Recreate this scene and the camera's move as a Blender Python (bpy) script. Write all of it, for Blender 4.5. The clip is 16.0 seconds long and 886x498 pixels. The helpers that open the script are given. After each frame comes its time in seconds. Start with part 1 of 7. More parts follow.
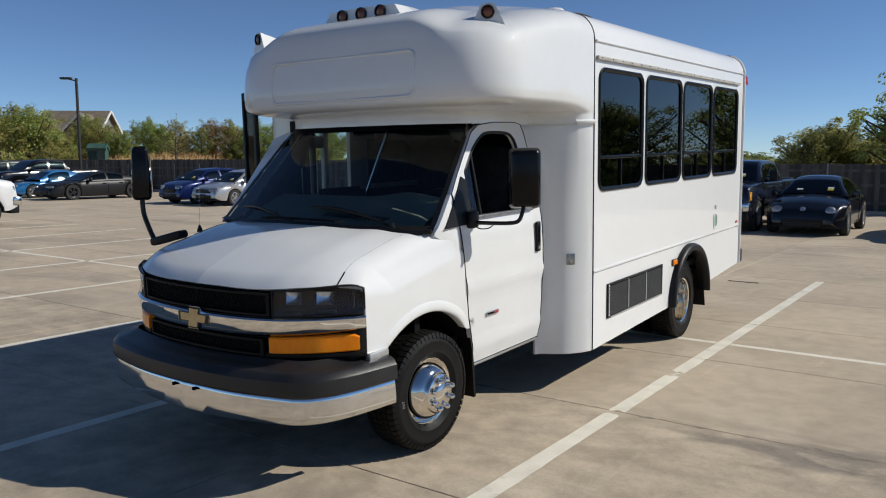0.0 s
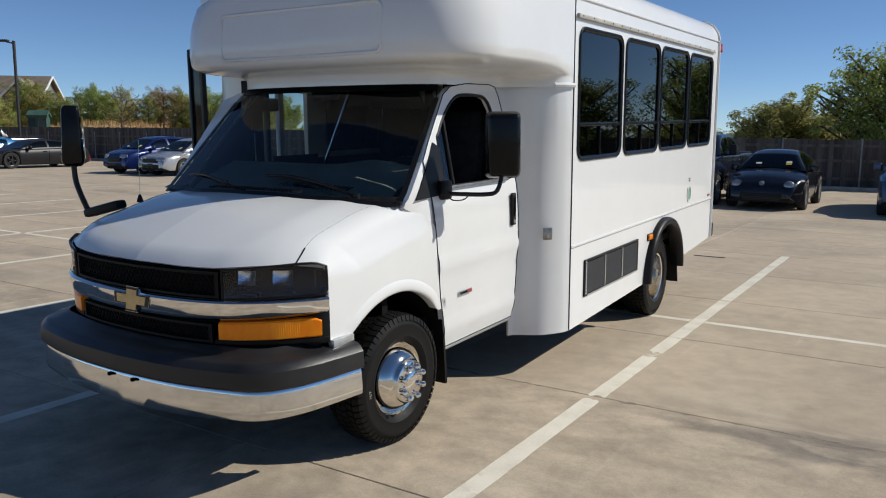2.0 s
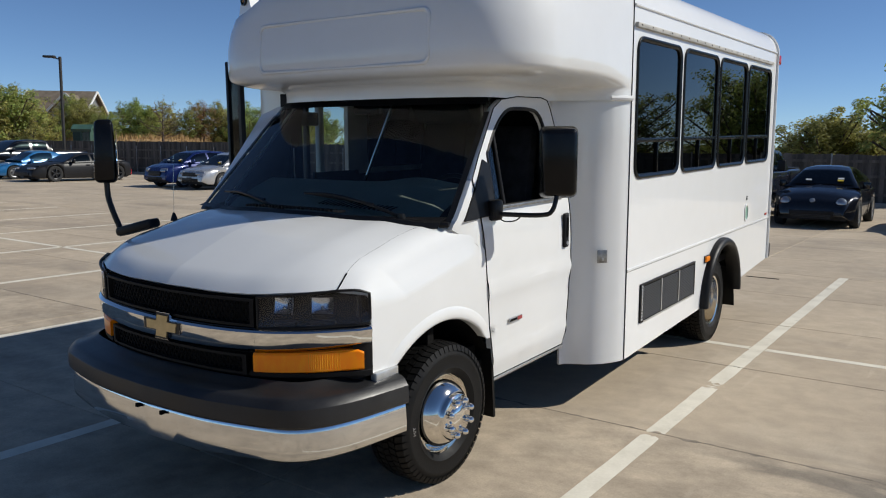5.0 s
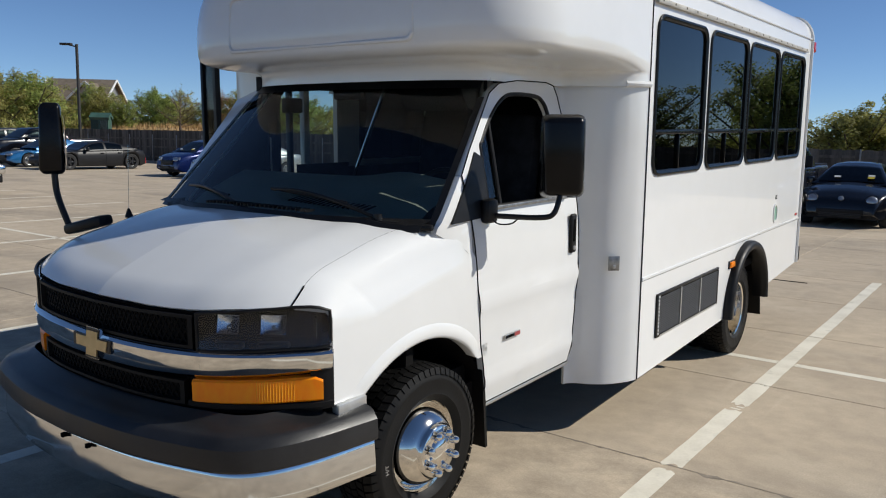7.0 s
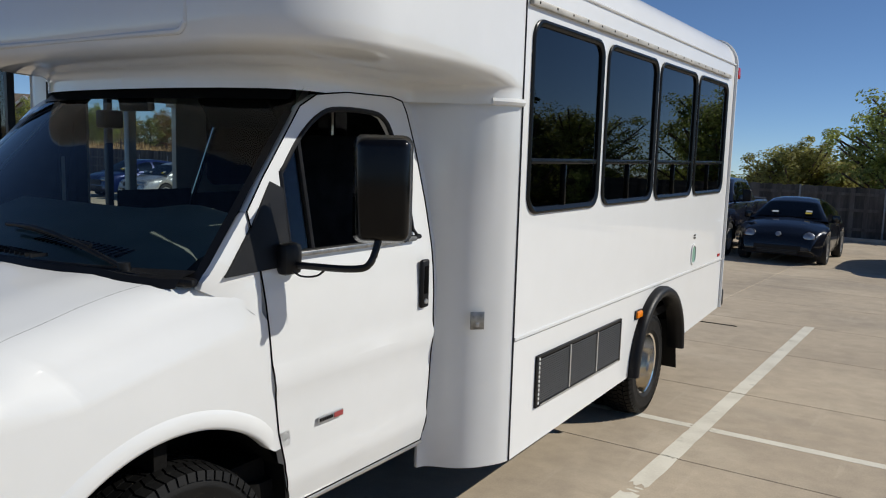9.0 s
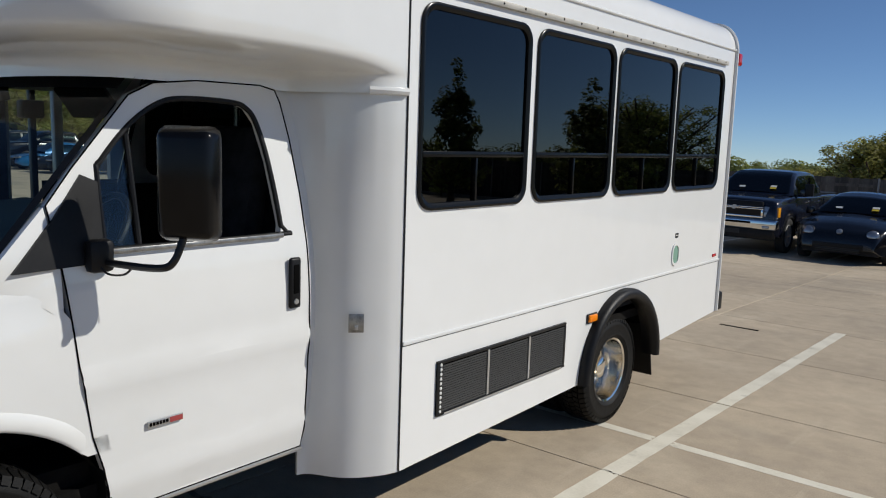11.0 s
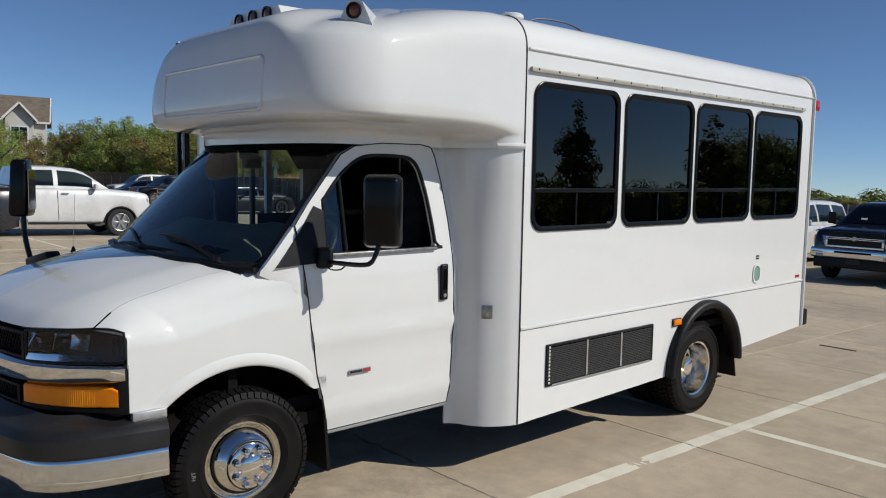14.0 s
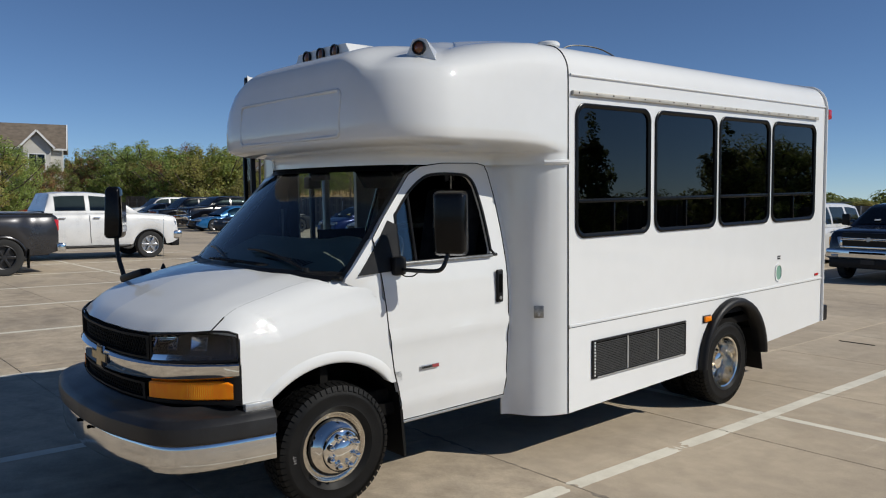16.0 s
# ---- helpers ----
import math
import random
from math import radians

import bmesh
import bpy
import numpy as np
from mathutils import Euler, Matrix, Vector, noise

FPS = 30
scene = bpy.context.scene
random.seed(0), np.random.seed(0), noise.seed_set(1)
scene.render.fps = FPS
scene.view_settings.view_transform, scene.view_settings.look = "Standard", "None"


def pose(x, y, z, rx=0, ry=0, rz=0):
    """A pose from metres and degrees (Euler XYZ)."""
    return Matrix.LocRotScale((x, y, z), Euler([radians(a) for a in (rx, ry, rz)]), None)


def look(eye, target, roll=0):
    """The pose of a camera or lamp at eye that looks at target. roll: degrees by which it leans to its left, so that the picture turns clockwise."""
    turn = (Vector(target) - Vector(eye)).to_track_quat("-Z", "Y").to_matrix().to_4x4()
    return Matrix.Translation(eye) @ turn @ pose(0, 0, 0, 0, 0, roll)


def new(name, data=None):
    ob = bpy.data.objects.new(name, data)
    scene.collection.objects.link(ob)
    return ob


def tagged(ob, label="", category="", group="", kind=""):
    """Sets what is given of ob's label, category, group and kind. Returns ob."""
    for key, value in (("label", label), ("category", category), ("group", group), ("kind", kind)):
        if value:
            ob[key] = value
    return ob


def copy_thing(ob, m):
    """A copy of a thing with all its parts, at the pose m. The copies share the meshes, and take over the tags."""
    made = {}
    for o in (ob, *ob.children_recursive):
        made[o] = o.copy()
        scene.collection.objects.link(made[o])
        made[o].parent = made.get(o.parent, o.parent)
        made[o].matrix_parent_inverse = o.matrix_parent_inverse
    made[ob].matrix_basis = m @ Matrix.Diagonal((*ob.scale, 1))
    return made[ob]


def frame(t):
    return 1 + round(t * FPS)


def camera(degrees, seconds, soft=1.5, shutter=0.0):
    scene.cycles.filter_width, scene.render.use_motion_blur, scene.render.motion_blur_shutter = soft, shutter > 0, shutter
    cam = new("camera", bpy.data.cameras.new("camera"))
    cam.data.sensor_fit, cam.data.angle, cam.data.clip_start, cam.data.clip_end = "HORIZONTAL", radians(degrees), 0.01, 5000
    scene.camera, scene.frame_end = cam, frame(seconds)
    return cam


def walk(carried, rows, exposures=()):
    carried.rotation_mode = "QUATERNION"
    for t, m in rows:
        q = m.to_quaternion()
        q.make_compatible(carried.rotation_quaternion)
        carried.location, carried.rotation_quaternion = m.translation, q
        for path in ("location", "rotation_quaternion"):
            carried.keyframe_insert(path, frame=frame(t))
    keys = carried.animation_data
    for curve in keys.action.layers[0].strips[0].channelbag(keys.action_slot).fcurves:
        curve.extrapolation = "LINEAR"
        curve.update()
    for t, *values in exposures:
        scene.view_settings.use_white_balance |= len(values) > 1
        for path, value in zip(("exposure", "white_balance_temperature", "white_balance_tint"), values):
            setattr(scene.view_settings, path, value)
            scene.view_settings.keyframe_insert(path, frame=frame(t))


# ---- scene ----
cam = camera(58.9, 16.0, soft=1.1)
PATH = [
    (0, (3.699, -3.736, 1.745), (2.54, -2.121, 1.526), -0.1),
    (0.5, (3.636, -3.7, 1.718), (2.498, -2.072, 1.485), -0.0),
    (1, (3.5, -3.638, 1.723), (2.389, -1.995, 1.469), 0.1),
    (1.5, (3.503, -3.53, 1.722), (2.416, -1.874, 1.453), 0.3),
    (2, (3.363, -3.422, 1.701), (2.306, -1.749, 1.413), 0.5),
    (2.5, (3.158, -3.388, 1.709), (2.12, -1.703, 1.415), 0.8),
    (3, (3.13, -3.327, 1.714), (2.095, -1.641, 1.421), 1.2),
    (3.5, (3.149, -3.289, 1.71), (2.092, -1.612, 1.437), 1.3),
    (4, (3.158, -3.263, 1.71), (2.061, -1.61, 1.455), 1.1),
    (4.5, (3.165, -3.247, 1.711), (2.038, -1.613, 1.463), 0.7),
    (6.8, (2.871, -2.732, 1.704), (1.716, -1.122, 1.429), 0.8),
    (7, (2.93, -2.645, 1.707), (1.76, -1.047, 1.433), 1.2),
    (7.5, (2.959, -2.389, 1.719), (1.778, -0.796, 1.462), 1.6),
    (8, (2.855, -2.148, 1.686), (1.684, -0.544, 1.451), 1.9),
    (8.5, (2.743, -1.874, 1.713), (1.611, -0.239, 1.5), 2.1),
    (9, (2.913, -1.6, 1.733), (1.83, 0.068, 1.526), 2.5),
    (9.2, (2.993, -1.476, 1.76), (1.926, 0.203, 1.55), 2.7),
    (11.3, (3.63, -0.872, 1.787), (2.325, 0.626, 1.559), 2.3),
    (11.5, (3.723, -0.995, 1.763), (2.379, 0.471, 1.549), 1.8),
    (12, (3.893, -1.162, 1.781), (2.484, 0.244, 1.585), 1.2),
    (12.5, (4.163, -1.286, 1.775), (2.711, 0.078, 1.596), 1.2),
    (13, (4.367, -1.451, 1.801), (2.896, -0.106, 1.635), 1.4),
    (13.5, (4.404, -1.701, 1.793), (2.925, -0.364, 1.631), 1.8),
    (14, (4.445, -1.867, 1.783), (2.961, -0.536, 1.625), 2.1),
    (14.5, (4.6, -1.969, 1.78), (3.111, -0.642, 1.627), 1.9),
    (15, (4.72, -2.097, 1.79), (3.224, -0.777, 1.64), 1.4),
    (15.5, (4.7, -2.288, 1.787), (3.198, -0.975, 1.648), 0.7),
    (16, (4.654, -2.448, 1.778), (3.149, -1.137, 1.655), 0.4),
]
walk(cam, [(t, look(eye, target, roll)) for t, eye, target, roll in PATH],
     exposures=[(0.0, -0.03, 6560, 8), (3.5, 0.03, 6560, 8), (4.5, 0.0, 6560, 8), (7.5, 0.03, 6560, 8), (9.0, -0.12, 6560, 8), (11.5, -0.2, 6560, 8), (16.0, -0.2, 6560, 8)])

from mathutils.bvhtree import BVHTree

# ---- world and light ----
SUN_TO = Vector((1.05, 0.77, 1.02)).normalized()
world = bpy.data.worlds.new("world")
scene.world = world
world.use_nodes = True
wn = world.node_tree
sky = wn.nodes.new("ShaderNodeTexSky")
sky.sky_type = "NISHITA"
sky.sun_disc = False
sky.sun_elevation = math.asin(SUN_TO.z)
sky.sun_rotation = math.atan2(SUN_TO.x, SUN_TO.y)
sky.altitude = 800.0
sky.air_density, sky.dust_density, sky.ozone_density = 0.62, 0.0, 6.0
wn.nodes["Background"].inputs["Strength"].default_value = 0.098
wn.links.new(sky.outputs["Color"], wn.nodes["Background"].inputs["Color"])
sun_data = bpy.data.lights.new("sun", "SUN")
sun_data.energy, sun_data.angle, sun_data.color = 4.2, radians(0.53), (1.0, 0.958, 0.89)
sun = new("sun", sun_data)
sun.matrix_world = look(SUN_TO * 60, (0, 0, 0))


# ---- materials ----
def mat(name, color, rough=0.5, metal=0.0, coat=0.0, spec=0.5):
    m = bpy.data.materials.new(name)
    m.use_nodes = True
    b = m.node_tree.nodes["Principled BSDF"]
    b.inputs["Base Color"].default_value = (*color, 1)
    b.inputs["Roughness"].default_value = rough
    b.inputs["Metallic"].default_value = metal
    b.inputs["Coat Weight"].default_value = coat
    b.inputs["Coat Roughness"].default_value = 0.03
    b.inputs["Specular IOR Level"].default_value = spec
    return m


def vary(m, low, high, scale=3.0, detail=6.0, bump=0.0, bump_scale=60.0, rough=None, stretch=(1, 1, 1), contrast=(0.3, 0.7)):
    """Two scales of noise between two colours, with an optional fine relief and a range of roughness."""
    nt = m.node_tree
    b = nt.nodes["Principled BSDF"]
    tc = nt.nodes.new("ShaderNodeTexCoord")
    mp = nt.nodes.new("ShaderNodeMapping")
    mp.inputs["Scale"].default_value = stretch
    nt.links.new(tc.outputs["Object"], mp.inputs["Vector"])
    n1 = nt.nodes.new("ShaderNodeTexNoise")
    n1.inputs["Scale"].default_value, n1.inputs["Detail"].default_value = scale, detail
    n2 = nt.nodes.new("ShaderNodeTexNoise")
    n2.inputs["Scale"].default_value, n2.inputs["Detail"].default_value = scale * 13, 4
    for n in (n1, n2):
        nt.links.new(mp.outputs["Vector"], n.inputs["Vector"])
    mix = nt.nodes.new("ShaderNodeMath")
    mix.operation = "MULTIPLY_ADD"
    nt.links.new(n2.outputs["Fac"], mix.inputs[0])
    mix.inputs[1].default_value = 0.35
    nt.links.new(n1.outputs["Fac"], mix.inputs[2])
    ramp = nt.nodes.new("ShaderNodeMapRange")
    ramp.inputs["From Min"].default_value, ramp.inputs["From Max"].default_value = contrast[0] + 0.17, contrast[1] + 0.17
    nt.links.new(mix.outputs[0], ramp.inputs["Value"])
    cm = nt.nodes.new("ShaderNodeMix")
    cm.data_type = "RGBA"
    cm.inputs["A"].default_value, cm.inputs["B"].default_value = (*low, 1), (*high, 1)
    nt.links.new(ramp.outputs["Result"], cm.inputs["Factor"])
    nt.links.new(cm.outputs["Result"], b.inputs["Base Color"])
    if rough:
        rr = nt.nodes.new("ShaderNodeMapRange")
        rr.inputs["To Min"].default_value, rr.inputs["To Max"].default_value = rough
        nt.links.new(ramp.outputs["Result"], rr.inputs["Value"])
        nt.links.new(rr.outputs["Result"], b.inputs["Roughness"])
    if bump:
        n3 = nt.nodes.new("ShaderNodeTexNoise")
        n3.inputs["Scale"].default_value, n3.inputs["Detail"].default_value = bump_scale, 5
        nt.links.new(mp.outputs["Vector"], n3.inputs["Vector"])
        bp = nt.nodes.new("ShaderNodeBump")
        bp.inputs["Strength"].default_value, bp.inputs["Distance"].default_value = bump, 0.01
        nt.links.new(n3.outputs["Fac"], bp.inputs["Height"])
        nt.links.new(bp.outputs["Normal"], b.inputs["Normal"])
    return m


def glass(name, tint, keep):
    """A thin pane: it lets a tinted share of the light pass and reflects by Fresnel."""
    m = bpy.data.materials.new(name)
    m.use_nodes = True
    nt = m.node_tree
    nt.nodes.remove(nt.nodes["Principled BSDF"])
    tr = nt.nodes.new("ShaderNodeBsdfTransparent")
    tr.inputs["Color"].default_value = (*[c * keep for c in tint], 1)
    gl = nt.nodes.new("ShaderNodeBsdfGlossy")
    gl.inputs["Roughness"].default_value = 0.0
    fr = nt.nodes.new("ShaderNodeFresnel")
    fr.inputs["IOR"].default_value = 1.55
    mx = nt.nodes.new("ShaderNodeMixShader")
    nt.links.new(fr.outputs["Fac"], mx.inputs["Fac"])
    nt.links.new(tr.outputs["BSDF"], mx.inputs[1])
    nt.links.new(gl.outputs["BSDF"], mx.inputs[2])
    nt.links.new(mx.outputs["Shader"], nt.nodes["Material Output"].inputs["Surface"])
    return m


WHITE = vary(mat("white_paint", (0.8, 0.8, 0.78), 0.5, 0, 0.9, 0.1), (0.70, 0.705, 0.69), (0.745, 0.75, 0.74), 0.6, rough=(0.46, 0.54))
GELCOAT = vary(mat("white_gelcoat", (0.8, 0.8, 0.78), 0.5, 0, 0.95, 0.1), (0.70, 0.705, 0.69), (0.75, 0.755, 0.745), 0.6, rough=(0.46, 0.54))
SIDING = vary(mat("white_siding", (0.8, 0.8, 0.77), 0.5, 0, 0.8, 0.1), (0.74, 0.745, 0.73), (0.785, 0.79, 0.78), 0.5, bump=0.004, bump_scale=3, rough=(0.42, 0.5))
WAVY = SIDING.node_tree
WAVY.links.new(WAVY.nodes["Bump"].outputs["Normal"], WAVY.nodes["Principled BSDF"].inputs["Coat Normal"])
BLACKP = vary(mat("black_plastic", (0.01, 0.01, 0.011), 0.5, spec=0.25), (0.005, 0.005, 0.0055), (0.011, 0.011, 0.012), 6, bump=0.1, bump_scale=400, rough=(0.36, 0.5))
GLOSSB = vary(mat("gloss_black_plastic", (0.004, 0.004, 0.0045), 0.2, spec=0.25), (0.002, 0.002, 0.0023), (0.006, 0.006, 0.0065), 8, rough=(0.14, 0.22))
STEPP = vary(mat("bumper_rubber", (0.035, 0.035, 0.037), 0.5, spec=0.4), (0.013, 0.013, 0.014), (0.022, 0.022, 0.023), 5, bump=0.06, bump_scale=300, rough=(0.3, 0.42))
RAILM = vary(mat("dull_rail", (0.45, 0.43, 0.39), 0.6, 0.25), (0.36, 0.345, 0.31), (0.5, 0.48, 0.44), 9, rough=(0.5, 0.7))
GRILLEM = mat("grille_black", (0.003, 0.003, 0.0032), 0.6, spec=0.1)
FASCIA = vary(mat("fascia_black", (0.006, 0.006, 0.0065), 0.55, spec=0.18), (0.004, 0.004, 0.0045), (0.008, 0.008, 0.0085), 8)
RIMC = mat("rim_chrome", (0.76, 0.73, 0.68), 0.09, 1.0)
GREYP = vary(mat("dark_grey_plastic", (0.02, 0.02, 0.021), 0.55), (0.012, 0.012, 0.013), (0.02, 0.02, 0.021), 5, bump=0.12, bump_scale=300)
BLACKM = mat("black_metal", (0.006, 0.006, 0.0065), 0.35, spec=0.4)
GAP = mat("dark_gap", (0.003, 0.003, 0.003), 0.9, spec=0.05)
RUBBER = vary(mat("tyre_rubber", (0.02, 0.02, 0.02), 0.75, spec=0.2), (0.003, 0.003, 0.003), (0.0075, 0.0072, 0.0068), 8, bump=0.1, bump_scale=120, rough=(0.46, 0.66))
FRAMEB = mat("window_frame_black", (0.005, 0.0053, 0.0056), 0.25, spec=0.2)
REFLECT = mat("lamp_reflector", (0.95, 0.96, 0.97), 0.22, 1.0)
CHROME = mat("chrome", (0.78, 0.78, 0.77), 0.06, 1.0)
CHROMEB = vary(mat("bumper_chrome", (0.75, 0.75, 0.74), 0.09, 1.0), (0.66, 0.66, 0.65), (0.78, 0.78, 0.77), 2, rough=(0.06, 0.16))
STEEL = vary(mat("polished_steel", (0.6, 0.59, 0.56), 0.18, 1.0), (0.5, 0.49, 0.46), (0.68, 0.67, 0.65), 9, rough=(0.1, 0.24))
SLATM = mat("slat_metal", (0.055, 0.055, 0.054), 0.4, 0.3)
ALU = vary(mat("aluminium_rail", (0.6, 0.6, 0.59), 0.4, 0.8), (0.5, 0.5, 0.49), (0.65, 0.65, 0.64), 9, rough=(0.3, 0.5))
AMBER = vary(mat("amber_lens", (1.0, 0.27, 0.002), 0.3, 0.1, 0.4, 0.2), (0.98, 0.22, 0.001), (1.0, 0.32, 0.002), 14, stretch=(3, 1, 1))
AMBERB = mat("bright_amber_lens", (1.0, 0.40, 0.01), 0.25, 0.2, 0.5)
AMBERD = mat("dark_amber_lens", (0.16, 0.045, 0.012), 0.2, 0, 0.6)
RED = mat("red_lens", (0.5, 0.01, 0.015), 0.2, 0, 0.6)
GOLD = vary(mat("gold_badge", (0.62, 0.45, 0.2), 0.35, 0.3), (0.55, 0.4, 0.18), (0.68, 0.5, 0.24), 20)
LENS = glass("lamp_lens", (0.95, 0.97, 1.0), 0.92)
SILVERD = mat("lamp_housing", (0.012, 0.013, 0.016), 0.3)
RIMR = vary(mat("polished_rear_rim", (0.8, 0.76, 0.69), 0.14, 1.0), (0.74, 0.70, 0.62), (0.86, 0.82, 0.75), 9, rough=(0.08, 0.2))
TINT = glass("tinted_glass", (0.75, 0.9, 1.0), 0.05)
SHIELD = glass("windshield_glass", (0.86, 1.0, 0.97), 0.66)
CLEARG = glass("clear_glass", (0.92, 1.0, 0.97), 0.8)
CARGLASS = glass("car_glass", (0.8, 0.95, 0.95), 0.22)
DASH = vary(mat("grey_dash", (0.4, 0.41, 0.36), 0.8), (0.36, 0.37, 0.325), (0.44, 0.45, 0.40), 5, bump=0.1, bump_scale=200)
# Near-black cloth and liner: on the linings the colour carries the cabin's shade.
CLOTH = vary(mat("dark_cabin_cloth", (0.02, 0.021, 0.025), 0.95, spec=0.1), (0.012, 0.013, 0.016), (0.028, 0.03, 0.034), 12)
LINER = vary(mat("shade_dark_liner", (0.02, 0.02, 0.021), 0.9, spec=0.1), (0.014, 0.014, 0.015), (0.024, 0.024, 0.025), 3)
UNDER = vary(mat("underbody", (0.015, 0.014, 0.013), 0.9, spec=0.1), (0.004, 0.004, 0.004), (0.011, 0.010, 0.009), 4)
WHITETXT = mat("white_marking", (0.7, 0.7, 0.68), 0.6)
PLATE = vary(mat("stainless_plate", (0.3, 0.3, 0.29), 0.35, 0.8), (0.18, 0.18, 0.175), (0.4, 0.4, 0.39), 30)
PLAQUE = mat("badge_silver", (0.45, 0.45, 0.45), 0.3, 0.7)
PLAQUERED = mat("badge_red", (0.32, 0.05, 0.05), 0.35)


def paint(name, color, metal=0.0, rough=0.3):
    d = [c * 0.85 for c in color]
    return vary(mat(name, color, rough, metal, 0.8 if max(color) > 0.2 else 0.45), d, color, 2.0, rough=(rough * 0.8, rough * 1.2))


# ---- mesh helpers ----
def finish(bm, smooth=35):
    me = bpy.data.meshes.new("mesh")
    bmesh.ops.recalc_face_normals(bm, faces=bm.faces)
    if smooth:
        lim = radians(smooth)
        for f in bm.faces:
            f.smooth = True
        for e in bm.edges:
            e.smooth = len(e.link_faces) != 2 or e.calc_face_angle(0) < lim
    bm.to_mesh(me)
    bm.free()
    return me


def part(name, bm, material, parent=None, label="", smooth=35, kind=""):
    me = bm if isinstance(bm, bpy.types.Mesh) else finish(bm, smooth)
    if material and not me.materials:
        me.materials.append(material)
    ob = new(name, me)
    ob.parent = parent
    return tagged(ob, label=label, kind=kind)


def thing(name, label, category, m=None, group="", kind=""):
    ob = new(name)
    ob.empty_display_size = 0.2
    if m is not None:
        ob.matrix_basis = m
    return tagged(ob, label, category, group, kind)


def box(x0, x1, y0, y1, z0, z1, bevel=0.0, seg=2, bm=None):
    own = bmesh.new()
    bmesh.ops.create_cube(own, size=1)
    for v in own.verts:
        v.co = Vector(((x0 + x1) / 2 + v.co.x * (x1 - x0), (y0 + y1) / 2 + v.co.y * (y1 - y0), (z0 + z1) / 2 + v.co.z * (z1 - z0)))
    if bevel:
        bmesh.ops.bevel(own, geom=list(own.edges), offset=bevel, segments=seg, profile=0.5, affect="EDGES")
    return join(own, bm)


def join(own, bm=None):
    if bm is None:
        return own
    me = bpy.data.meshes.new("tmp")
    own.to_mesh(me)
    own.free()
    bm.from_mesh(me)
    bpy.data.meshes.remove(me)
    return bm


def moved(bm, m):
    bmesh.ops.transform(bm, matrix=m, verts=bm.verts)
    return bm


def grid(rows, close=False, bm=None):
    """A sheet through rows of points; close joins each row's end to its start."""
    bm = bm or bmesh.new()
    vs = [[bm.verts.new(p) for p in r] for r in rows]
    n = len(vs[0])
    for a, b in zip(vs, vs[1:]):
        for i in range(n if close else n - 1):
            j = (i + 1) % n
            try:
                bm.faces.new((a[i], a[j], b[j], b[i]))
            except ValueError:
                pass
    return bm


def thick(bm, t):
    bmesh.ops.remove_doubles(bm, verts=bm.verts, dist=1e-5)
    bmesh.ops.recalc_face_normals(bm, faces=bm.faces)
    bmesh.ops.solidify(bm, geom=list(bm.faces), thickness=t)
    return bm


def lathe(profile, n=40, bm=None, caps=False):
    """profile: (radius, x) along the x axis."""
    rows = [[Vector((x, r * math.cos(a), r * math.sin(a))) for a in (2 * math.pi * i / n for i in range(n))] for r, x in profile]
    bm = grid(rows, True, bm)
    if caps:
        bm.verts.ensure_lookup_table()
    return bm


def tube(points, r, n=8, bm=None, caps=True):
    """A round bar along points."""
    pts = [Vector(p) for p in points]
    own = bmesh.new()
    rows = []
    up = Vector((0.123, 0.27, 0.95)).normalized()
    for i, p in enumerate(pts):
        d = (pts[min(i + 1, len(pts) - 1)] - pts[max(i - 1, 0)]).normalized()
        a = d.cross(up).normalized()
        b = d.cross(a).normalized()
        rows.append([own.verts.new(p + r * (math.cos(t) * a + math.sin(t) * b)) for t in (2 * math.pi * k / n for k in range(n))])
    for u, v in zip(rows, rows[1:]):
        for k in range(n):
            own.faces.new((u[k], u[(k + 1) % n], v[(k + 1) % n], v[k]))
    if caps:
        own.faces.new(rows[0])
        own.faces.new(rows[-1])
    return join(own, bm)


def smoothline(points, n=6):
    """Points along a soft curve through the given ones."""
    p = [Vector(q) for q in points]
    out = []
    for i in range(len(p) - 1):
        a, b, c, d = p[max(i - 1, 0)], p[i], p[i + 1], p[min(i + 2, len(p) - 1)]
        for k in range(n):
            t = k / n
            out.append(0.5 * (2 * b + (c - a) * t + (2 * a - 5 * b + 4 * c - d) * t * t + (3 * b - a - 3 * c + d) * t ** 3))
    return out + [p[-1]]


def rrect(y0, y1, z0, z1, r, n=6):
    out = []
    for cy, cz, a0 in ((y1 - r, z1 - r, 0), (y0 + r, z1 - r, 90), (y0 + r, z0 + r, 180), (y1 - r, z0 + r, 270)):
        out += [(cy + r * math.cos(radians(a0 + 90 * k / n)), cz + r * math.sin(radians(a0 + 90 * k / n))) for k in range(n + 1)]
    return out


